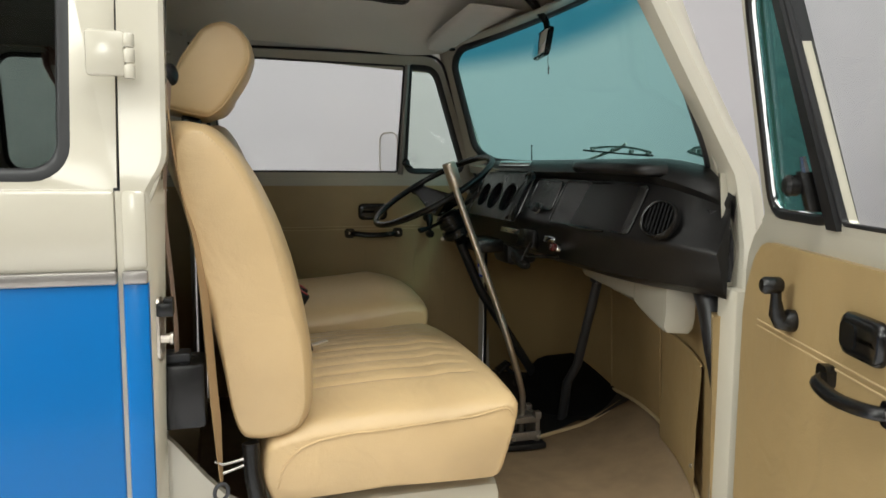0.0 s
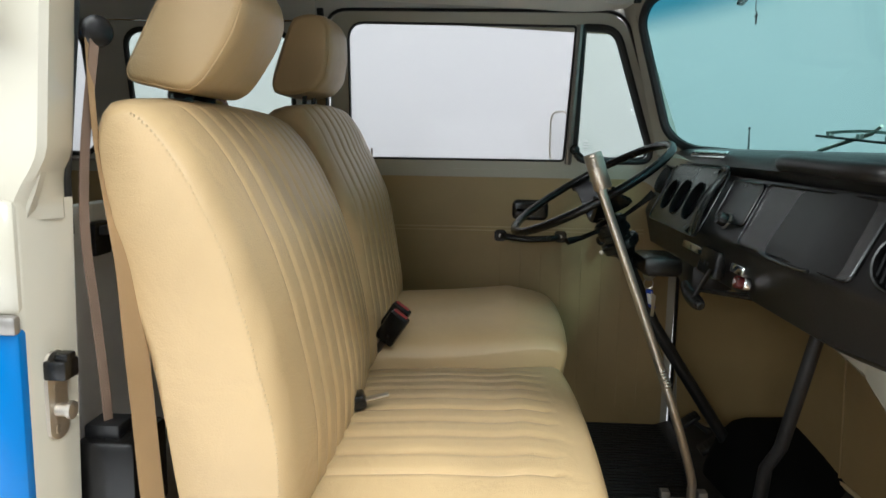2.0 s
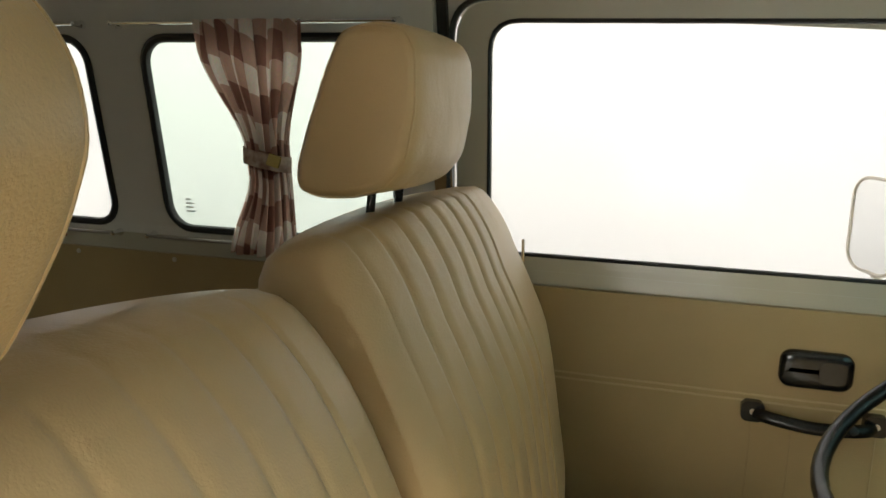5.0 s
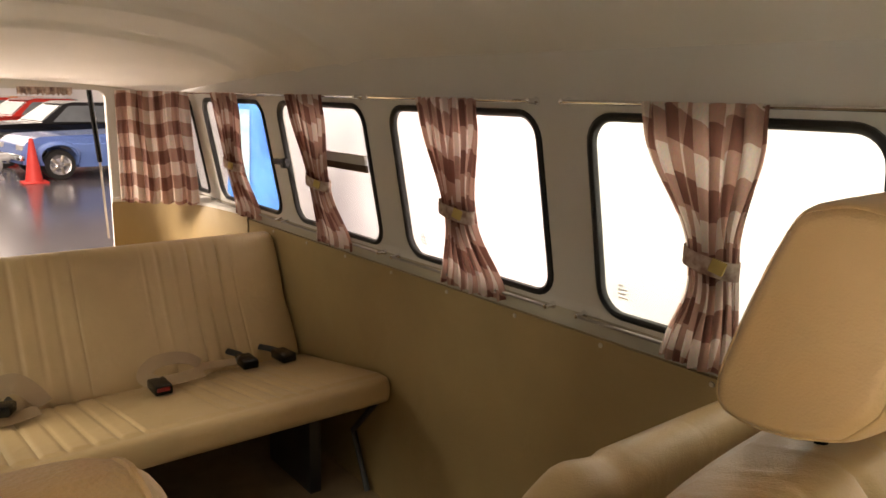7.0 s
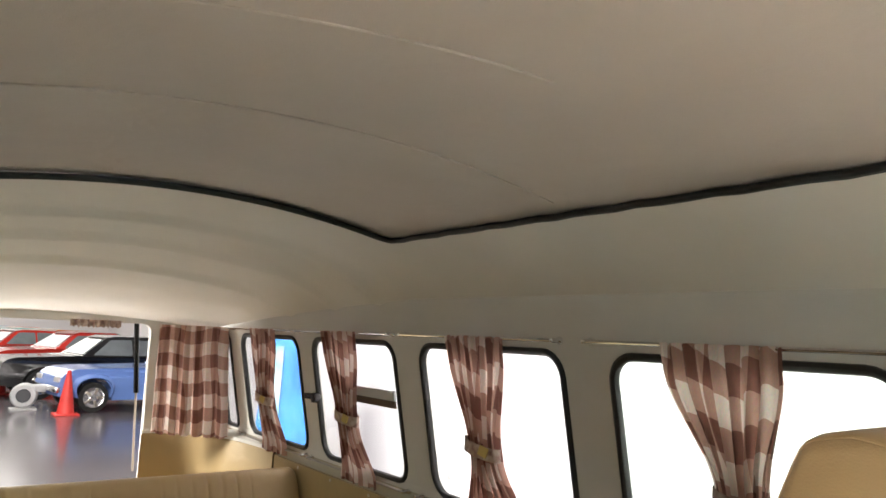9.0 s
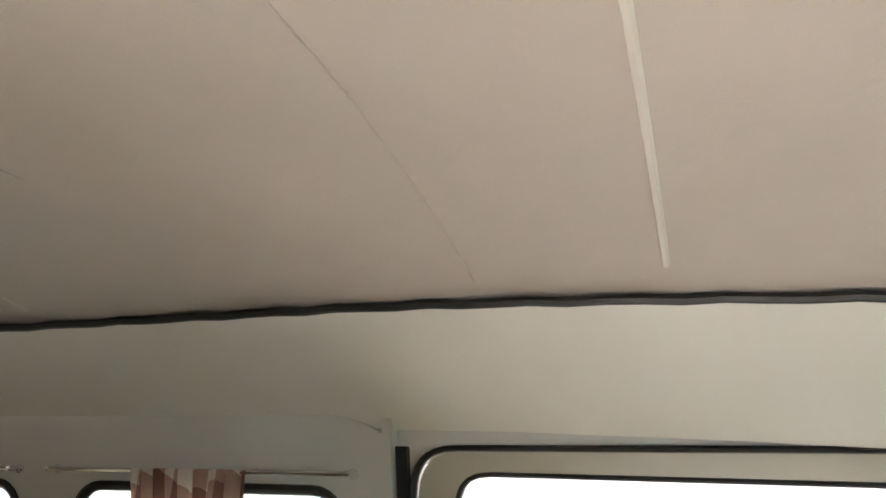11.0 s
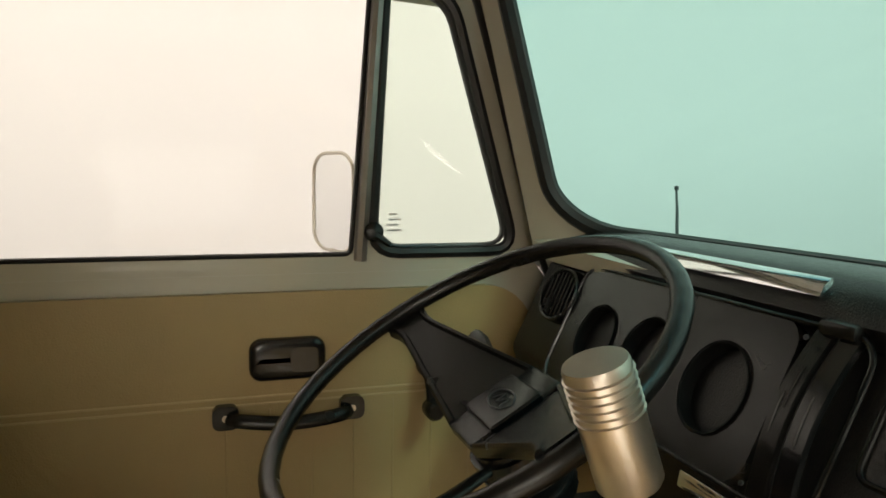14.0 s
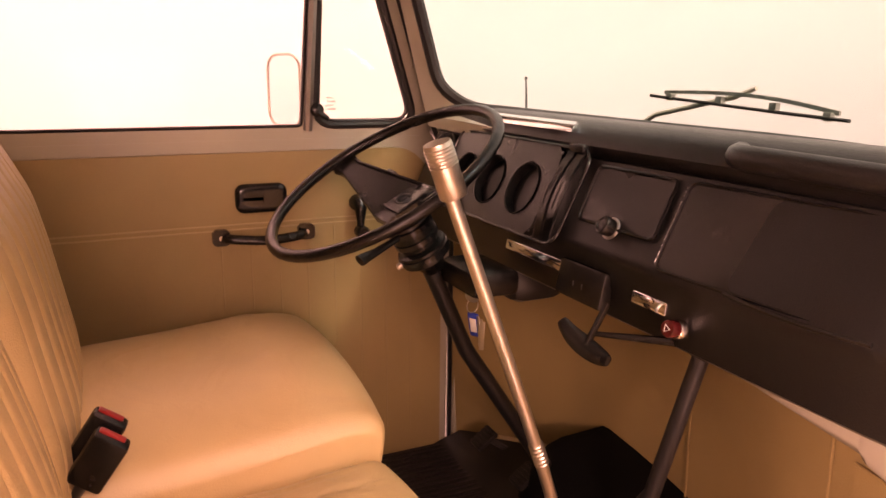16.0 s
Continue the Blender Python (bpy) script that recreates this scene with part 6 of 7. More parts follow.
# ---- seat belts and buckles at the front seats ----
def buckle(at, turn, label, red=True):
    b = thing("belt_buckle", label, "buckle", group="belt buckles")
    m = Matrix.Translation(at) @ turn
    bm = bmesh.new()
    box(bm, (0, 0, 0), (0.052, 0.030, 0.085), 0.006)
    for v in bm.verts:
        v.co = m @ v.co
    body = part("body", bm, PLASTIC, b)
    if red:
        bm = bmesh.new()
        box(bm, (-0.002, 0.004, 0.041), (0.038, 0.012, 0.008), 0.002)
        for v in bm.verts:
            v.co = m @ v.co
        part("button", bm, RED_PLASTIC, body, "red release button")
    bm = bmesh.new()
    tube(bm, [m @ Vector(p) for p in ((0, 0, -0.04), (0, 0, -0.08), (-0.02, 0, -0.13))], [0.013, 0.011, 0.011], 8, flat=0.5)
    part("stalk", bm, RUBBER, b)
    return b


buckle((0.320, 0.138, 0.840), pose(0, 0, 0, 6, 34, -10), "black belt buckle with a red button standing on the seat")
buckle((0.320, 0.090, 0.830), pose(0, 0, 0, 6, 34, -10), "black belt buckle with a red button standing on the seat")
tg = thing("belt_tongue", "black belt end with a steel tongue lying on the seat", "belt tongue")
bm = bmesh.new()
box(bm, (0.285, -0.338, 0.786), (0.075, 0.044, 0.028), 0.006, pose(0, 0, 0, 0, -20, 10))
part("grip", bm, PLASTIC, tg)
bm = bmesh.new()
box(bm, (0.340, -0.330, 0.800), (0.05, 0.018, 0.004), 0.001, pose(0, 0, 0, 0, -12, 10))
part("tongue", bm, STEEL, tg)

pb = thing("passenger_seat_belt", "tan seat belt running from the door post down beside the seat", "seat belt")
bm = bmesh.new()
pts = curve_pts([(0.012, -0.730, 1.42), (0.022, -0.742, 1.30), (0.038, -0.750, 1.20), (0.056, -0.764, 1.12), (0.066, -0.772, 1.02), (0.072, -0.772, 0.93), (0.080, -0.772, 0.80), (0.088, -0.770, 0.70), (0.094, -0.768, 0.635)], 6)
spread = [min(1.0, max(0.25, (1.22 - p.z) / 0.16)) * (1 - 0.6 * max(0.0, (0.75 - p.z) / 0.12)) for p in pts]
rings(bm, [[p, p + Vector((0.014, 0.040, 0)) * w, p + Vector((0.015, 0.039, 0)) * w, p + Vector((0.0015, -0.002, 0))] for p, w in zip(pts, spread)])
part("webbing", bm, TAN_BELT, pb)
bm = bmesh.new()
tube(bm, [(0.096 + 0.013 * math.cos(k * math.pi / 8), -0.770 + 0.006 * math.cos(k * math.pi / 8), 0.618 + 0.017 * math.sin(k * math.pi / 8)) for k in range(16)], 0.004, 6, closed=True)
part("anchor_ring", bm, DARK, pb, "dark metal anchor ring")
bm = bmesh.new()
pts = curve_pts([(0.018, -0.728, 1.42), (0.008, -0.748, 1.277), (0.003, -0.750, 1.167), (0.010, -0.748, 1.06), (0.016, -0.744, 0.95), (0.016, -0.738, 0.885)], 6)
rings(bm, [[p, p + Vector((0.006, 0.012, 0)), p + Vector((0.0075, 0.012, 0)), p + Vector((0.0015, 0, 0))] for p in pts])
part("second_webbing", bm, WORN_BELT, pb)
bm = bmesh.new()
box(bm, (0.030, -0.715, 0.815), (0.085, 0.11, 0.13), 0.010)
rb = part("reel_box", bm, PLASTIC, pb, "black belt reel box")
bm = bmesh.new()
box(bm, (0.020, -0.730, 0.888), (0.05, 0.05, 0.020), 0.004)
part("reel_mouth", bm, RUBBER, rb)
bm = bmesh.new()
lathe(bm, [(0.019, -0.012), (0.021, -0.006), (0.021, 0.008), (0.015, 0.012), (0, 0.012)], axis_pose((0.018, -0.712, 1.430), (0.75, -0.65, 0)), 20)
part("guide", bm, PLASTIC, pb)

# seat bracket at the back lower corner of the passenger seat
br = thing("seat_bracket", "black metal seat bracket with a chrome release lever", "bracket")
bm = bmesh.new()
tube(bm, curve_pts([(0.155, -0.735, 0.70), (0.16, -0.745, 0.62), (0.185, -0.75, 0.55), (0.26, -0.75, 0.52), (0.34, -0.745, 0.515)], 6), 0.018, 10)
part("bar", bm, PLASTIC, br)
bm = bmesh.new()
tube(bm, [(0.14, -0.755, 0.675), (0.10, -0.765, 0.672), (0.085, -0.765, 0.68)], 0.0028, 6)
tube(bm, [(0.14, -0.755, 0.662), (0.10, -0.768, 0.655)], 0.0028, 6)
part("release_lever", bm, BAR_METAL, br)

# ---- door post fittings on the passenger side ----
hinge = thing("side_door_hinge", "cream painted outer hinge of the side door", "hinge")
bm = bmesh.new()
box(bm, (-0.068, -0.862, 1.445), (0.062, 0.020, 0.075), 0.006)
part("leaf", bm, CREAM, hinge)
for k in range(3):
    bm = bmesh.new()
    lathe(bm, [(0.008, -0.011), (0.009, -0.009), (0.009, 0.009), (0.008, 0.011)], pose(-0.031, -0.868, 1.415 + 0.026 * k), 12)
    part("knuckle", bm, CREAM, hinge)
st = thing("door_striker", "steel door striker with a black catch on the post", "striker")
bm = slab(rrect(-0.834, 0.905, -0.800, 1.022, 0.016, 5), [], 0.005, lambda a, b, d: Vector((-0.010 + 0.16 * (a + 0.852) + d, a, b)))
part("plate", bm, STEEL, st)
bm = bmesh.new()
box(bm, (0.008, -0.820, 1.000), (0.030, 0.034, 0.026), 0.004)
box(bm, (0.014, -0.820, 1.016), (0.018, 0.022, 0.010), 0.003)
part("catch", bm, PLASTIC, st)
bm = bmesh.new()
lathe(bm, [(0.009, 0), (0.009, 0.020), (0.012, 0.021), (0.012, 0.026), (0, 0.027)], axis_pose((-0.006, -0.818, 0.944), (1, 0, 0)), 12)
part("pin", bm, STEEL, st)
for z in (0.972, 0.918):
    bm = bmesh.new()
    lathe(bm, [(0.008, 0), (0.008, 0.003), (0.004, 0.004), (0, 0.003)], axis_pose((-0.003, -0.817, z), (1, 0, 0)), 12)
    part("screw", bm, STEEL, st)
bm = bmesh.new()
box(bm, (-0.060, -0.842, 0.76), (0.014, 0.012, 0.92))
part("lower_strip", bm, RUBBER, tagged(solo("door_gap", slab(rect(-0.066, 1.21, -0.052, 1.73), [], 0.006, lambda a, b, d: right_rear(a, b, 0.036 + d)), RUBBER, "dark gap along the edge of the side door", "door gap", kind="structure"), "dark gap along the edge of the side door", "door gap", kind="structure"))

# ---- things on the rear bench ----
def strap(runs, label, nm="belt_strap"):
    """Satin webbing: runs of (points, width, the way its broad side faces at the start and at the end)."""
    s = thing(nm, label, "seat belt", group="rear belts")
    for pts, w, n0, n1 in runs:
        bm = bmesh.new()
        pts = curve_pts(pts, 8)
        loops = []
        for i, p in enumerate(pts):
            t = i / (len(pts) - 1)
            d = (pts[min(i + 1, len(pts) - 1)] - pts[max(i - 1, 0)]).normalized()
            side = d.cross(Vector(n0).lerp(Vector(n1), t)).normalized()
            n = side.cross(d)
            loops.append([p - side * w / 2, p - side * w / 4 + n * 0.0015, p + side * w / 4 + n * 0.0015, p + side * w / 2, p + side * w / 2 + n * 0.0018, p - side * w / 2 + n * 0.0018])
        rings(bm, loops)
        part("webbing", bm, PALE_BELT, s)
    return s


strap([([(-1.83, 0.215, 0.808), (-1.87, 0.190, 0.822), (-1.90, 0.225, 0.846), (-1.905, 0.28, 0.852), (-1.905, 0.335, 0.840), (-1.90, 0.372, 0.815)], 0.044, (0.6, -0.5, 0.5), (0.6, 0.3, 0.8)),
       ([(-1.90, 0.352, 0.806), (-1.90, 0.41, 0.803), (-1.885, 0.485, 0.804)], 0.040, (0.35, 0.0, 1.0), (0.2, 0.0, 1.0)),
       ([(-1.86, 0.235, 0.800), (-1.85, 0.30, 0.803), (-1.855, 0.365, 0.806)], 0.044, (0.4, 0.0, 1.0), (0.5, 0.2, 1.0))], "tan webbing belt looped on the rear bench")
strap([([(-1.93, -0.50, 0.800), (-1.92, -0.455, 0.835), (-1.915, -0.41, 0.848), (-1.905, -0.375, 0.832), (-1.89, -0.345, 0.806)], 0.050, (0.7, -0.5, 0.6), (0.7, 0.5, 0.6)),
       ([(-1.86, -0.50, 0.796), (-1.84, -0.44, 0.792), (-1.835, -0.38, 0.796), (-1.85, -0.33, 0.806)], 0.046, (0.5, 0.0, 1.0), (0.7, 0.3, 0.8))], "tan webbing belt folded over on the rear bench")
strap([([(-1.88, -0.345, 0.806), (-1.90, -0.320, 0.842), (-1.905, -0.290, 0.866), (-1.895, -0.262, 0.840), (-1.88, -0.238, 0.812)], 0.052, (0.9, -0.5, 0.3), (0.9, 0.4, 0.5)),
       ([(-1.885, -0.245, 0.812), (-1.905, -0.200, 0.850), (-1.905, -0.150, 0.868), (-1.885, -0.112, 0.845), (-1.86, -0.082, 0.806)], 0.060, (0.8, -0.1, 0.6), (0.7, 0.5, 0.6)),
       ([(-1.85, -0.330, 0.800), (-1.825, -0.26, 0.799), (-1.815, -0.18, 0.801), (-1.835, -0.10, 0.804)], 0.040, (0.5, 0.0, 1.0), (0.4, 0.2, 1.0))], "crumpled tan webbing belt lying on the rear bench")
for at, tn, red in (((-1.805, 0.216, 0.808), pose(0, 0, 0, 90, 0, 90), True), ((-1.875, 0.518, 0.802), pose(0, 0, 0, 90, 0, 88), False), ((-1.865, 0.645, 0.800), pose(0, 0, 0, 90, 0, 95), False), ((-1.845, -0.185, 0.822), pose(0, 0, 0, 80, 0, 70), False), ((-1.86, -0.385, 0.815), pose(0, 0, 0, 85, 0, 80), False)):
    b = buckle(at, tn, "black belt buckle lying on the rear bench", red)
bm = bmesh.new()
tube(bm, [(-1.44, 0.755, 0.765), (-1.60, 0.758, 0.60), (-1.50, 0.75, 0.43)], 0.01, 6)
part("side_leg", bm, DARK, bench)

# gas strut of the tailgate
strut = thing("gas_strut", "black and steel gas strut of the open tailgate", "gas strut")
bm = bmesh.new()
tube(bm, [(-3.13, 0.378, 1.70), (-3.13, 0.404, 1.36)], 0.011, 10)
part("cylinder", bm, PLASTIC, strut)
bm = bmesh.new()
tube(bm, [(-3.13, 0.404, 1.36), (-3.13, 0.418, 1.02)], 0.005, 8)
part("piston_rod", bm, STEEL, strut)

# ---- the hall outside ----
bm = bmesh.new()
box(bm, (-20.0, -3.0, -0.05), (48.0, 24.0, 0.1))
solo("ground", bm, FLOOR_GREY, "polished grey showroom floor", "floor", kind="structure")
for c, s, nm in (((-20.3, -14.45, 3), (47.4, 0.1, 6), "hall_wall_right"), ((-43.95, -3, 3), (0.1, 22.8, 6), "hall_wall_back"), ((-26.25, 8.45, 3), (35.3, 0.1, 6), "hall_wall_far"), ((-8.55, 5.6, 3), (0.1, 5.6, 6), "hall_wall_return")):
    bm = bmesh.new()
    box(bm, c, s)
    solo(nm, bm, WALL_WHITE, "plain white hall wall", "wall", kind="structure")
# booth round the bus: one pale wall, its corner rounded
plan = [(-8.5, 2.7), (1.5, 2.7)] + [(1.5 + 2.0 * math.sin(radians(a)), 0.7 + 2.0 * math.cos(radians(a))) for a in range(6, 90, 6)] + [(3.5, 0.7), (3.5, -14.4)]
outer = [(-8.5, 2.8), (1.5, 2.8)] + [(1.5 + 2.1 * math.sin(radians(a)), 0.7 + 2.1 * math.cos(radians(a))) for a in range(6, 90, 6)] + [(3.6, 0.7), (3.6, -14.4)]
bm = bmesh.new()
rings(bm, [[(*p, 0.0), (*q, 0.0), (*q, 6.05), (*p, 6.05)] for p, q in zip(plan, outer)])
solo("hall_wall_front", bm, BOOTH, "plain pale wall of the display booth", "wall", kind="structure")
# unseen white slab, added to bounce light up to the bus ceiling
bm = bmesh.new()
box(bm, (-0.8, -1.2, 0.003), (7.6, 7.6, 0.014))
solo("bounce_floor", bm, WALL_WHITE, "unseen white slab bouncing light up into the bus", "floor", kind="structure")
bm = bmesh.new()
box(bm, (-20.0, -3.0, 6.1), (48.0, 24.0, 0.1))
solo("hall_ceiling", bm, WALL_WHITE, "plain white hall ceiling", "ceiling", kind="structure")


def paint(name, c):
    return material(name, c, 0.22, vary=0.05, scale=2, coat=0.7)


# opaque panes; the brightness seen through them is put into this pale grey
CAR_GLASS = material("opaque_pale_glass", (0.20, 0.22, 0.23), 0.12, vary=0.3, scale=2)


def car(name, label, body_mat, roof_mat, at, turn, length=4.6, width=1.75, low=False, group="parked cars", r=0.32, fender=False, over=0.85, back=0.0, waist=0.92):
    """A parked car: lower body with arches, cab with its panes, roof, wheels, lamps and bumpers. It points along +x before it is turned."""
    c = thing(name, label, "car", group=group)
    L, h = length / 2, (0.80 if low else waist)
    fx, rx = L - over, -L + 0.95
    m = Matrix.Translation(at) @ pose(0, 0, 0, 0, 0, turn)
    arch = lambda x: [(x + (r + 0.05) * math.cos(radians(a)), 0.32 + (r + 0.05) * math.sin(radians(a))) for a in range(0, 181, 15)]
    prof = [(-L, 0.30)] + [(rx - r - 0.06, 0.24)] + arch(rx)[::-1] + [(rx + r + 0.06, 0.22), (fx - r - 0.06, 0.22)] + arch(fx)[::-1] + [(fx + r + 0.06, 0.24), (L, 0.30), (L + 0.02, 0.50), (L - 0.06, h - 0.16), (L - 0.14, h - 0.09), (L - 0.30, h - 0.04), (0.75 - back, h + 0.02), (-1.2, h + 0.03), (-L + 0.15, h - 0.03), (-L - 0.02, h - 0.25)]
    def shape(a, b, d):
        t = d * 2 - 1
        tuck = 1 - 0.10 * max(0, (b - 0.55)) / 0.5 - 0.05 * max(0, (0.5 - b)) / 0.3 - 0.10 * max(0, (abs(a) - L + 0.5)) / 0.5
        return m @ Vector((a, t * width / 2 * tuck, b))
    part("body", slab(prof, [], 1.0, shape), body_mat, c)
    top = 1.14 if low else 1.38
    def across(b):
        return width / 2 * (0.92 - 0.22 * (b - h) / (top - h))
    cab = [(0.85, h), (0.30, top - 0.05), (0.10, top), (-0.85, top), (-1.05, top - 0.04), (-1.55, h)]
    gh = part("cab", slab(cab, [], 1.0, lambda a, b, d: m @ Vector((a - back, (d * 2 - 1) * across(b), b))), body_mat, c)
    for sy in (-1, 1):
        for pane in ([(0.60, h + 0.03), (0.20, top - 0.08), (-0.28, top - 0.07), (-0.28, h + 0.03)], [(-0.34, h + 0.03), (-0.34, top - 0.07), (-0.86, top - 0.08), (-1.20, h + 0.03)]):
            part("side_window", slab(rounded(pane, 0.04, 3), [], 1.0, lambda a, b, d: m @ Vector((a - back, sy * (across(b) - 0.02 + 0.026 * d), b))), CAR_GLASS, gh)
    for (xa, za), (xb, zb), nm in (((0.80, h + 0.045), (0.36, top - 0.08), "windshield"), ((-1.49, h + 0.05), (-1.12, top - 0.09), "rear_window")):
        out = Vector((zb - za, 0, xa - xb)).normalized() * (1 if xa > 0 else -1)
        pane = [(xa, za, across(za) - 0.07), (xb, zb, across(zb) - 0.07)]
        ring = [Vector((x - back, s_ * w_, z)) for (x, z, w_), s_ in ((pane[0], -1), (pane[0], 1), (pane[1], 1), (pane[1], -1))]
        bm = bmesh.new()
        rings(bm, [[m @ (p + out * q) for p in ring] for q in (-0.01, 0.008)])
        part(nm, bm, CAR_GLASS, gh)
    rf = [(0.32, top - 0.035), (0.12, top + 0.02), (-0.87, top + 0.02), (-1.08, top - 0.03), (-0.87, top + 0.002), (0.10, top + 0.002)]
    part("roof", slab(rf, [], 1.0, lambda a, b, d: m @ Vector((a - back, (d * 2 - 1) * width / 2 * 0.72, b))), roof_mat, c)
    for sx, sy in ((fx, 1), (fx, -1), (rx, 1), (rx, -1)):
        bm = bmesh.new()
        lathe(bm, [(r * 0.68, -0.10), (r * 0.97, -0.10), (r, -0.07), (r, 0.07), (r * 0.97, 0.10), (r * 0.68, 0.10)], m @ axis_pose((sx, sy * (width / 2 - 0.12), r), (0, sy, 0)), 24)
        w = part("wheel", bm, TYRE, c)
        bm = bmesh.new()
        lathe(bm, [(r * 0.70, 0.098), (r * 0.68, 0.116), (r * 0.60, 0.104), (r * 0.24, 0.112), (r * 0.20, 0.122), (0, 0.124)], m @ axis_pose((sx, sy * (width / 2 - 0.12), r), (0, sy, 0)), 20)
        rim = part("rim", bm, CHROME, w)
        for k in range(5):
            bm = bmesh.new()
            box(bm, (r * 0.42, 0, 0.112), (r * 0.42, 0.05, 0.02), 0.005)
            for v in bm.verts:
                v.co = m @ axis_pose((sx, sy * (width / 2 - 0.12), r), (0, sy, 0)) @ pose(0, 0, 0, 0, 0, 72 * k) @ v.co
            part("spoke", bm, STEEL, rim)
        if fender:
            bm = bmesh.new()
            rings(bm, [[m @ Vector((sx + (r * 1.22 + 0.22 * math.sin(math.pi * q / 12)) * math.cos(math.pi * q / 12) * e + 0.0, sy * (width / 2 - 0.20 + 0.24 * w), r + (r * 1.22 + 0.10) * math.sin(math.pi * q / 12) * e)) for w, e in ((0, 0.80), (0, 1.0), (0.6, 1.0), (0.9, 0.93), (1.0, 0.84), (0.9, 0.80))] for q in range(13)])
            part("fender", bm, body_mat, c, "rounded fender")
    for bx, nm in ((L + 0.02, "front_bumper"), (-L - 0.02, "rear_bumper")):
        bm = bmesh.new()
        box(bm, (bx, 0, 0.42), (0.09, width * 0.92, 0.11), 0.03)
        for v in bm.verts:
            v.co = m @ v.co
        part(nm, bm, body_mat if low else CHROME, c)
    for sy in (-1, 1):
        bm = bmesh.new()
        box(bm, (L - 0.01, sy * width * 0.34, 0.60 if not low else 0.52), (0.05, 0.30, 0.09), 0.015)
        for v in bm.verts:
            v.co = m @ v.co
        part("headlight", bm, LIGHT_GREY if not low else ORANGE, c)
    return c


WHITE_P, BLUE_P, BLACK_P = paint("white_car_paint", (0.80, 0.79, 0.77)), paint("powder_blue_car_paint", (0.16, 0.28, 0.66)), paint("black_car_paint", (0.012, 0.012, 0.013))
RED_P, TEAL_P, ORANGE_P, YELLOW_P, CREAM_P = paint("red_car_paint", (0.55, 0.03, 0.02)), paint("teal_car_paint", (0.05, 0.42, 0.40)), paint("orange_car_paint", (0.70, 0.22, 0.02)), paint("yellow_car_paint", (0.75, 0.55, 0.05)), paint("pale_blue_car_paint", (0.40, 0.62, 0.75))
car("sports_car", "low white sports car facing the bus", WHITE_P, BLACK_P, (-17.4, -0.36, 0), 0, 4.4, 1.85, low=True)
car("vintage_car", "powder blue vintage car with chrome wheels", BLUE_P, WHITE_P, (-15.975, 3.95, 0), -83, 4.4, 1.75, r=0.28, fender=True, over=0.60, back=0.75, waist=0.84)
car("vintage_car", "black classic car with a white roof and chrome bumper", BLACK_P, WHITE_P, (-18.85, 3.44, 0), -83, 4.9, 1.85, over=0.82)
car("classic_car", "red classic car in the showroom row", RED_P, RED_P, (-23.5, 3.4, 0), -75, 4.7, 1.8)
car("classic_car", "teal classic car in the showroom row", TEAL_P, WHITE_P, (-25.8, 3.9, 0), -75, 4.7, 1.8)
car("classic_car", "orange classic car in the showroom row", ORANGE_P, ORANGE_P, (-28.2, 3.5, 0), -75, 4.7, 1.8)
car("classic_car", "yellow classic car in the showroom row", YELLOW_P, WHITE_P, (-30.8, 3.2, 0), -75, 4.7, 1.8)
car("classic_car", "pale blue classic car in the showroom row", CREAM_P, WHITE_P, (-33.5, 3.4, 0), -75, 4.7, 1.8)
car("classic_car", "white classic car in the showroom row", WHITE_P, RED_P, (-36.2, 3.0, 0), -75, 4.7, 1.8)
car("pickup_van", "black high-roofed car behind the white sports car", BLACK_P, BLACK_P, (-23.6, -1.2, 0), 5, 5.0, 2.0)
car("classic_car", "red classic car in the far row", RED_P, WHITE_P, (-30.0, -1.6, 0), 10, 4.7, 1.8)
car("classic_car", "pale blue classic car in the far row", CREAM_P, CREAM_P, (-34.0, -2.0, 0), 10, 4.7, 1.8)

for hue, roof, lab, cx, cy, turn in ((YELLOW_P, YELLOW_P, "yellow", -31.0, 0.9, -60), (WHITE_P, WHITE_P, "white", -28.6, -0.6, -70), (TEAL_P, TEAL_P, "teal", -29.3, 1.9, -60), (ORANGE_P, WHITE_P, "orange and white", -33.0, -0.6, -75), (CREAM_P, WHITE_P, "pale blue", -35.0, 1.6, -65), (RED_P, RED_P, "red", -37.2, 0.2, -70), (WHITE_P, CREAM_P, "white", -40.5, 2.2, -80),
                                     (YELLOW_P, WHITE_P, "yellow", -38.6, -1.6, -60), (TEAL_P, WHITE_P, "teal", -36.0, -2.4, -75), (RED_P, WHITE_P, "red", -26.4, 2.2, -72), (ORANGE_P, ORANGE_P, "orange", -41.5, 0.2, -70), (WHITE_P, WHITE_P, "white", -33.4, 2.9, -78)):
    car("classic_car", lab + " classic car in the crowded back of the hall", hue, roof, (cx, cy, 0), turn, 4.6, 1.8)


def cone(x, y):
    c = thing("traffic_cone", "orange-red plastic traffic cone on the floor", "traffic cone", group="traffic cones")
    bm = bmesh.new()
    lathe(bm, [(0.15, 0.03), (0.035, 0.78), (0.028, 0.80), (0, 0.80)], pose(x, y, 0), 20)
    part("cone_body", bm, ORANGE, c)
    bm = bmesh.new()
    box(bm, (x, y, 0.018), (0.42, 0.42, 0.036), 0.012)
    part("foot", bm, ORANGE, c)


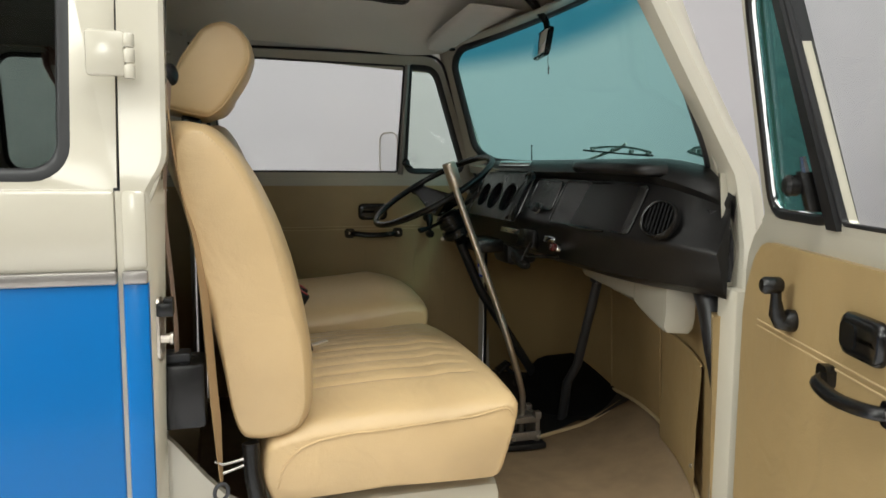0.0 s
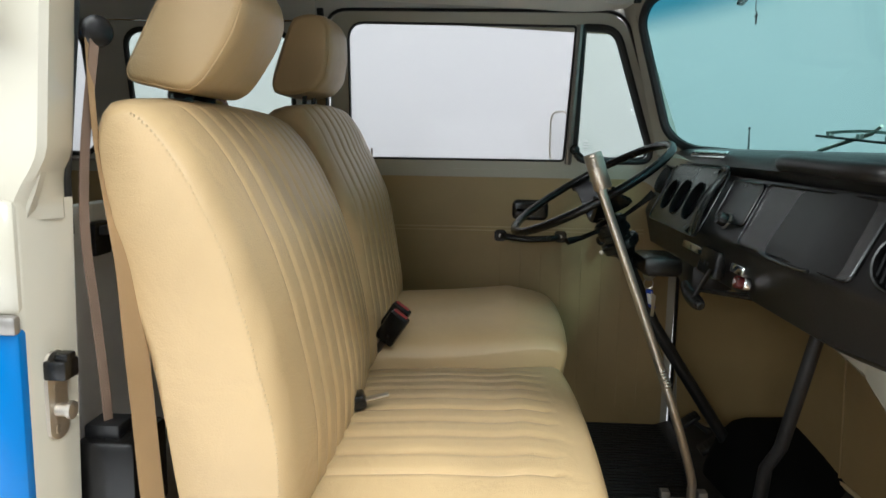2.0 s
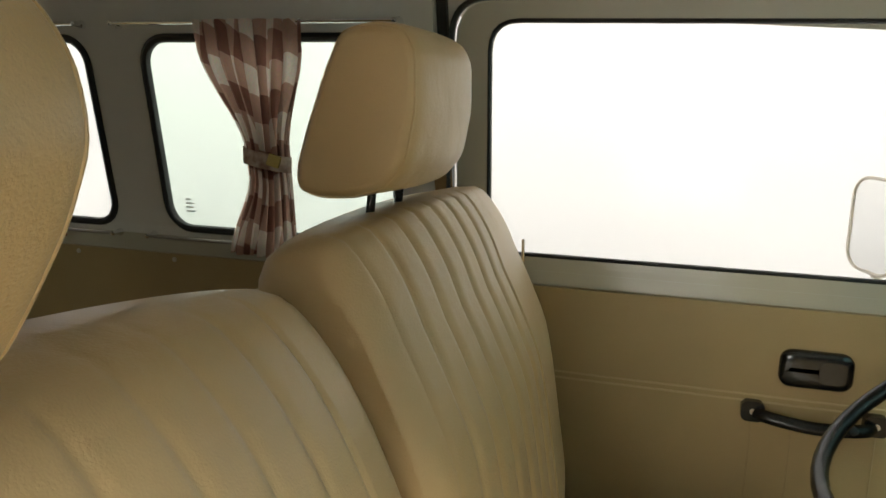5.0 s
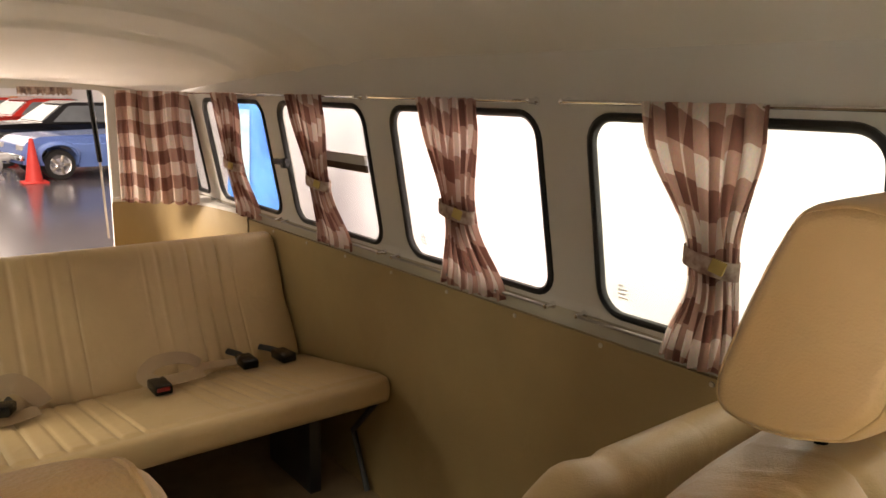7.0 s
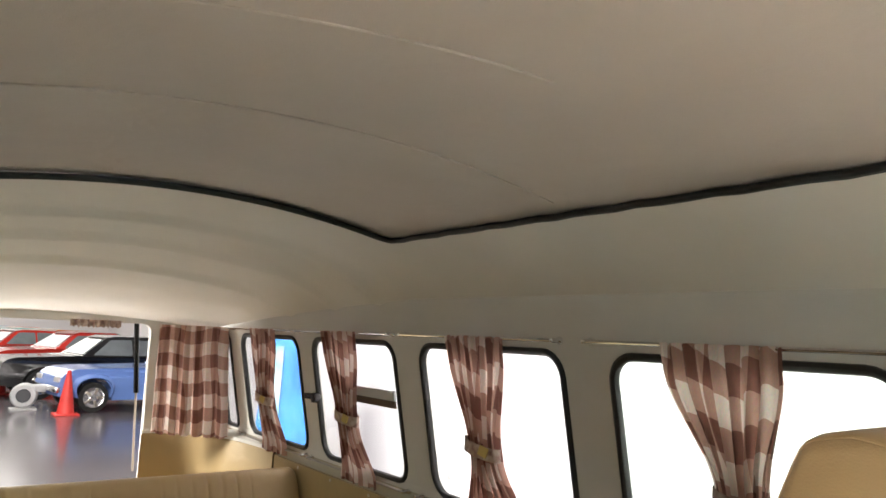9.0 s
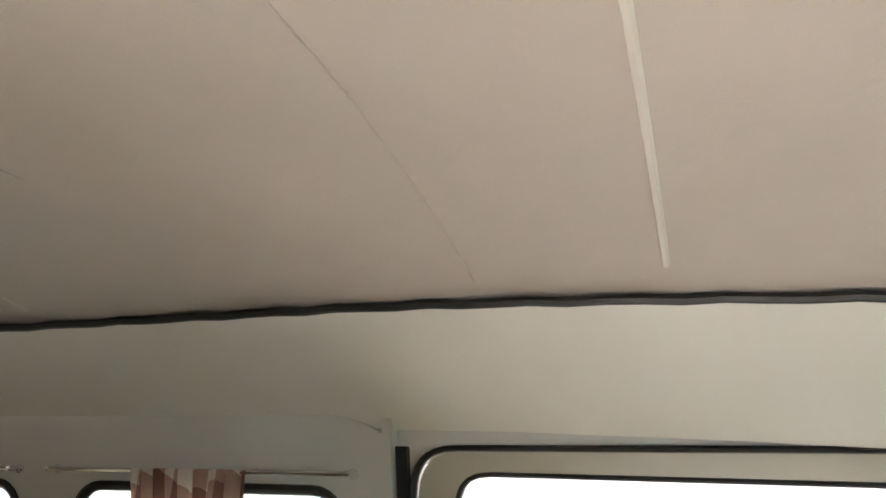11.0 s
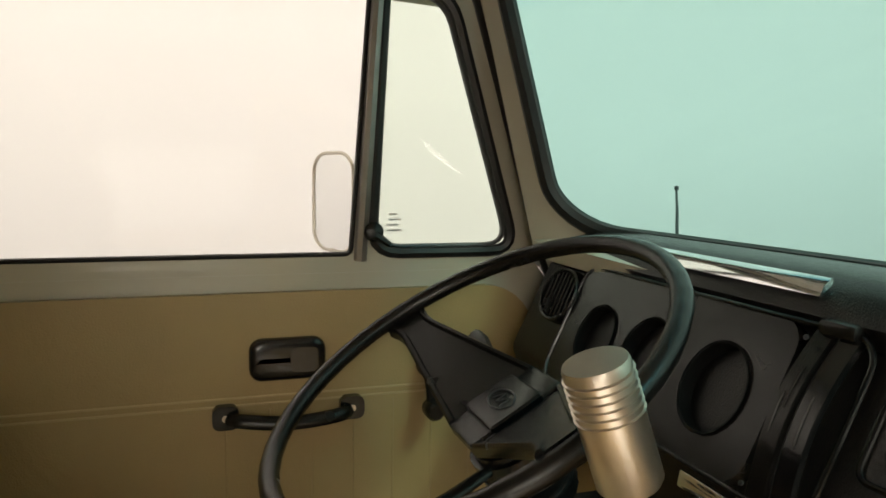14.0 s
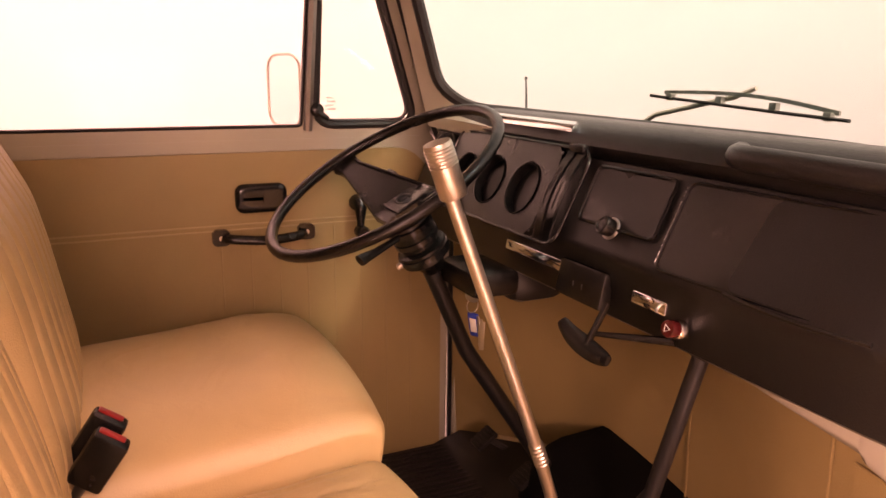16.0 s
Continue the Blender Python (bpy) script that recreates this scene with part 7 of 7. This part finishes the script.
cone(-14.61, 1.96)
cone(-19.06, 1.27)
cone(-26.4, 1.49)
fan = thing("floor_blower", "grey plastic floor blower standing by the cars", "blower")
bm = bmesh.new()
lathe(bm, [(0.10, -0.13), (0.20, -0.13), (0.23, -0.09), (0.23, 0.09), (0.20, 0.13), (0.13, 0.13), (0.12, 0.06), (0, 0.06)], axis_pose((-15.64, 1.39, 0.27), (1, -0.2, 0)), 22)
body_b = part("housing", bm, LIGHT_GREY, fan)
bm = bmesh.new()
box(bm, (-15.66, 1.62, 0.40), (0.22, 0.26, 0.14), 0.03)
part("outlet", bm, LIGHT_GREY, fan)
bm = bmesh.new()
lathe(bm, [(0.125, 0.0), (0.125, 0.04), (0, 0.04)], axis_pose((-15.55, 1.37, 0.27), (1, -0.2, 0)), 18)
part("inlet", bm, DARK, body_b)
bm = bmesh.new()
box(bm, (-15.64, 1.39, 0.02), (0.34, 0.44, 0.04), 0.01)
part("foot", bm, LIGHT_GREY, fan)

# blue banner beside the bus, and a striped sign far off
banner = thing("banner", "tall blue printed banner on a stand", "banner")
bm = slab([(-5.15, 0.25), (-4.35, 0.25), (-4.55, 1.75), (-4.95, 1.80)], [], 0.01, lambda a, b, d: Vector((a, 1.85 + 0.35 * (a + 4.75) + d, b)))
part("sheet", bm, BANNER_BLUE, banner)
bm = slab([(-5.02, 1.0), (-4.82, 1.0), (-4.80, 1.55), (-4.98, 1.55)], [], 0.004, lambda a, b, d: Vector((a, 1.843 + 0.35 * (a + 4.75) - d, b)))
part("print", bm, BANNER_LIGHT, banner, "pale printed shapes")
bm = bmesh.new()
tube(bm, [(-4.75, 1.87, 0.0), (-4.75, 1.87, 1.8)], 0.012, 8)
part("pole", bm, STEEL, banner)
sign = thing("wall_sign", "red and white striped sign on the far wall", "sign")
for k in range(9):
    bm = bmesh.new()
    box(bm, (-43.86, 2.0 + 0.35 * k, 3.0), (0.09, 0.175, 0.8), 0.01)
    part("stripe", bm, RED_P if k % 2 == 0 else WHITE_PAPER, sign)

# curtain valance hanging at the top of the tailgate opening
random.seed(9)
val = thing("tailgate_fringe", "bunched plaid curtain tops along the tailgate", "curtain", group="plaid curtains")
for y0, y1 in ((-0.44, -0.28), (0.10, 0.30)):
    bm = bmesh.new()
    rings(bm, [[(-3.07 + 0.012 * math.sin(k * 1.9), y0 + (y1 - y0) * k / 24, z) for z in (1.675, 1.66, 1.645 + 0.006 * math.sin(k * 2.7))] for k in range(25)], close=False)
    part("cloth", bm, PLAID_BAND, val)
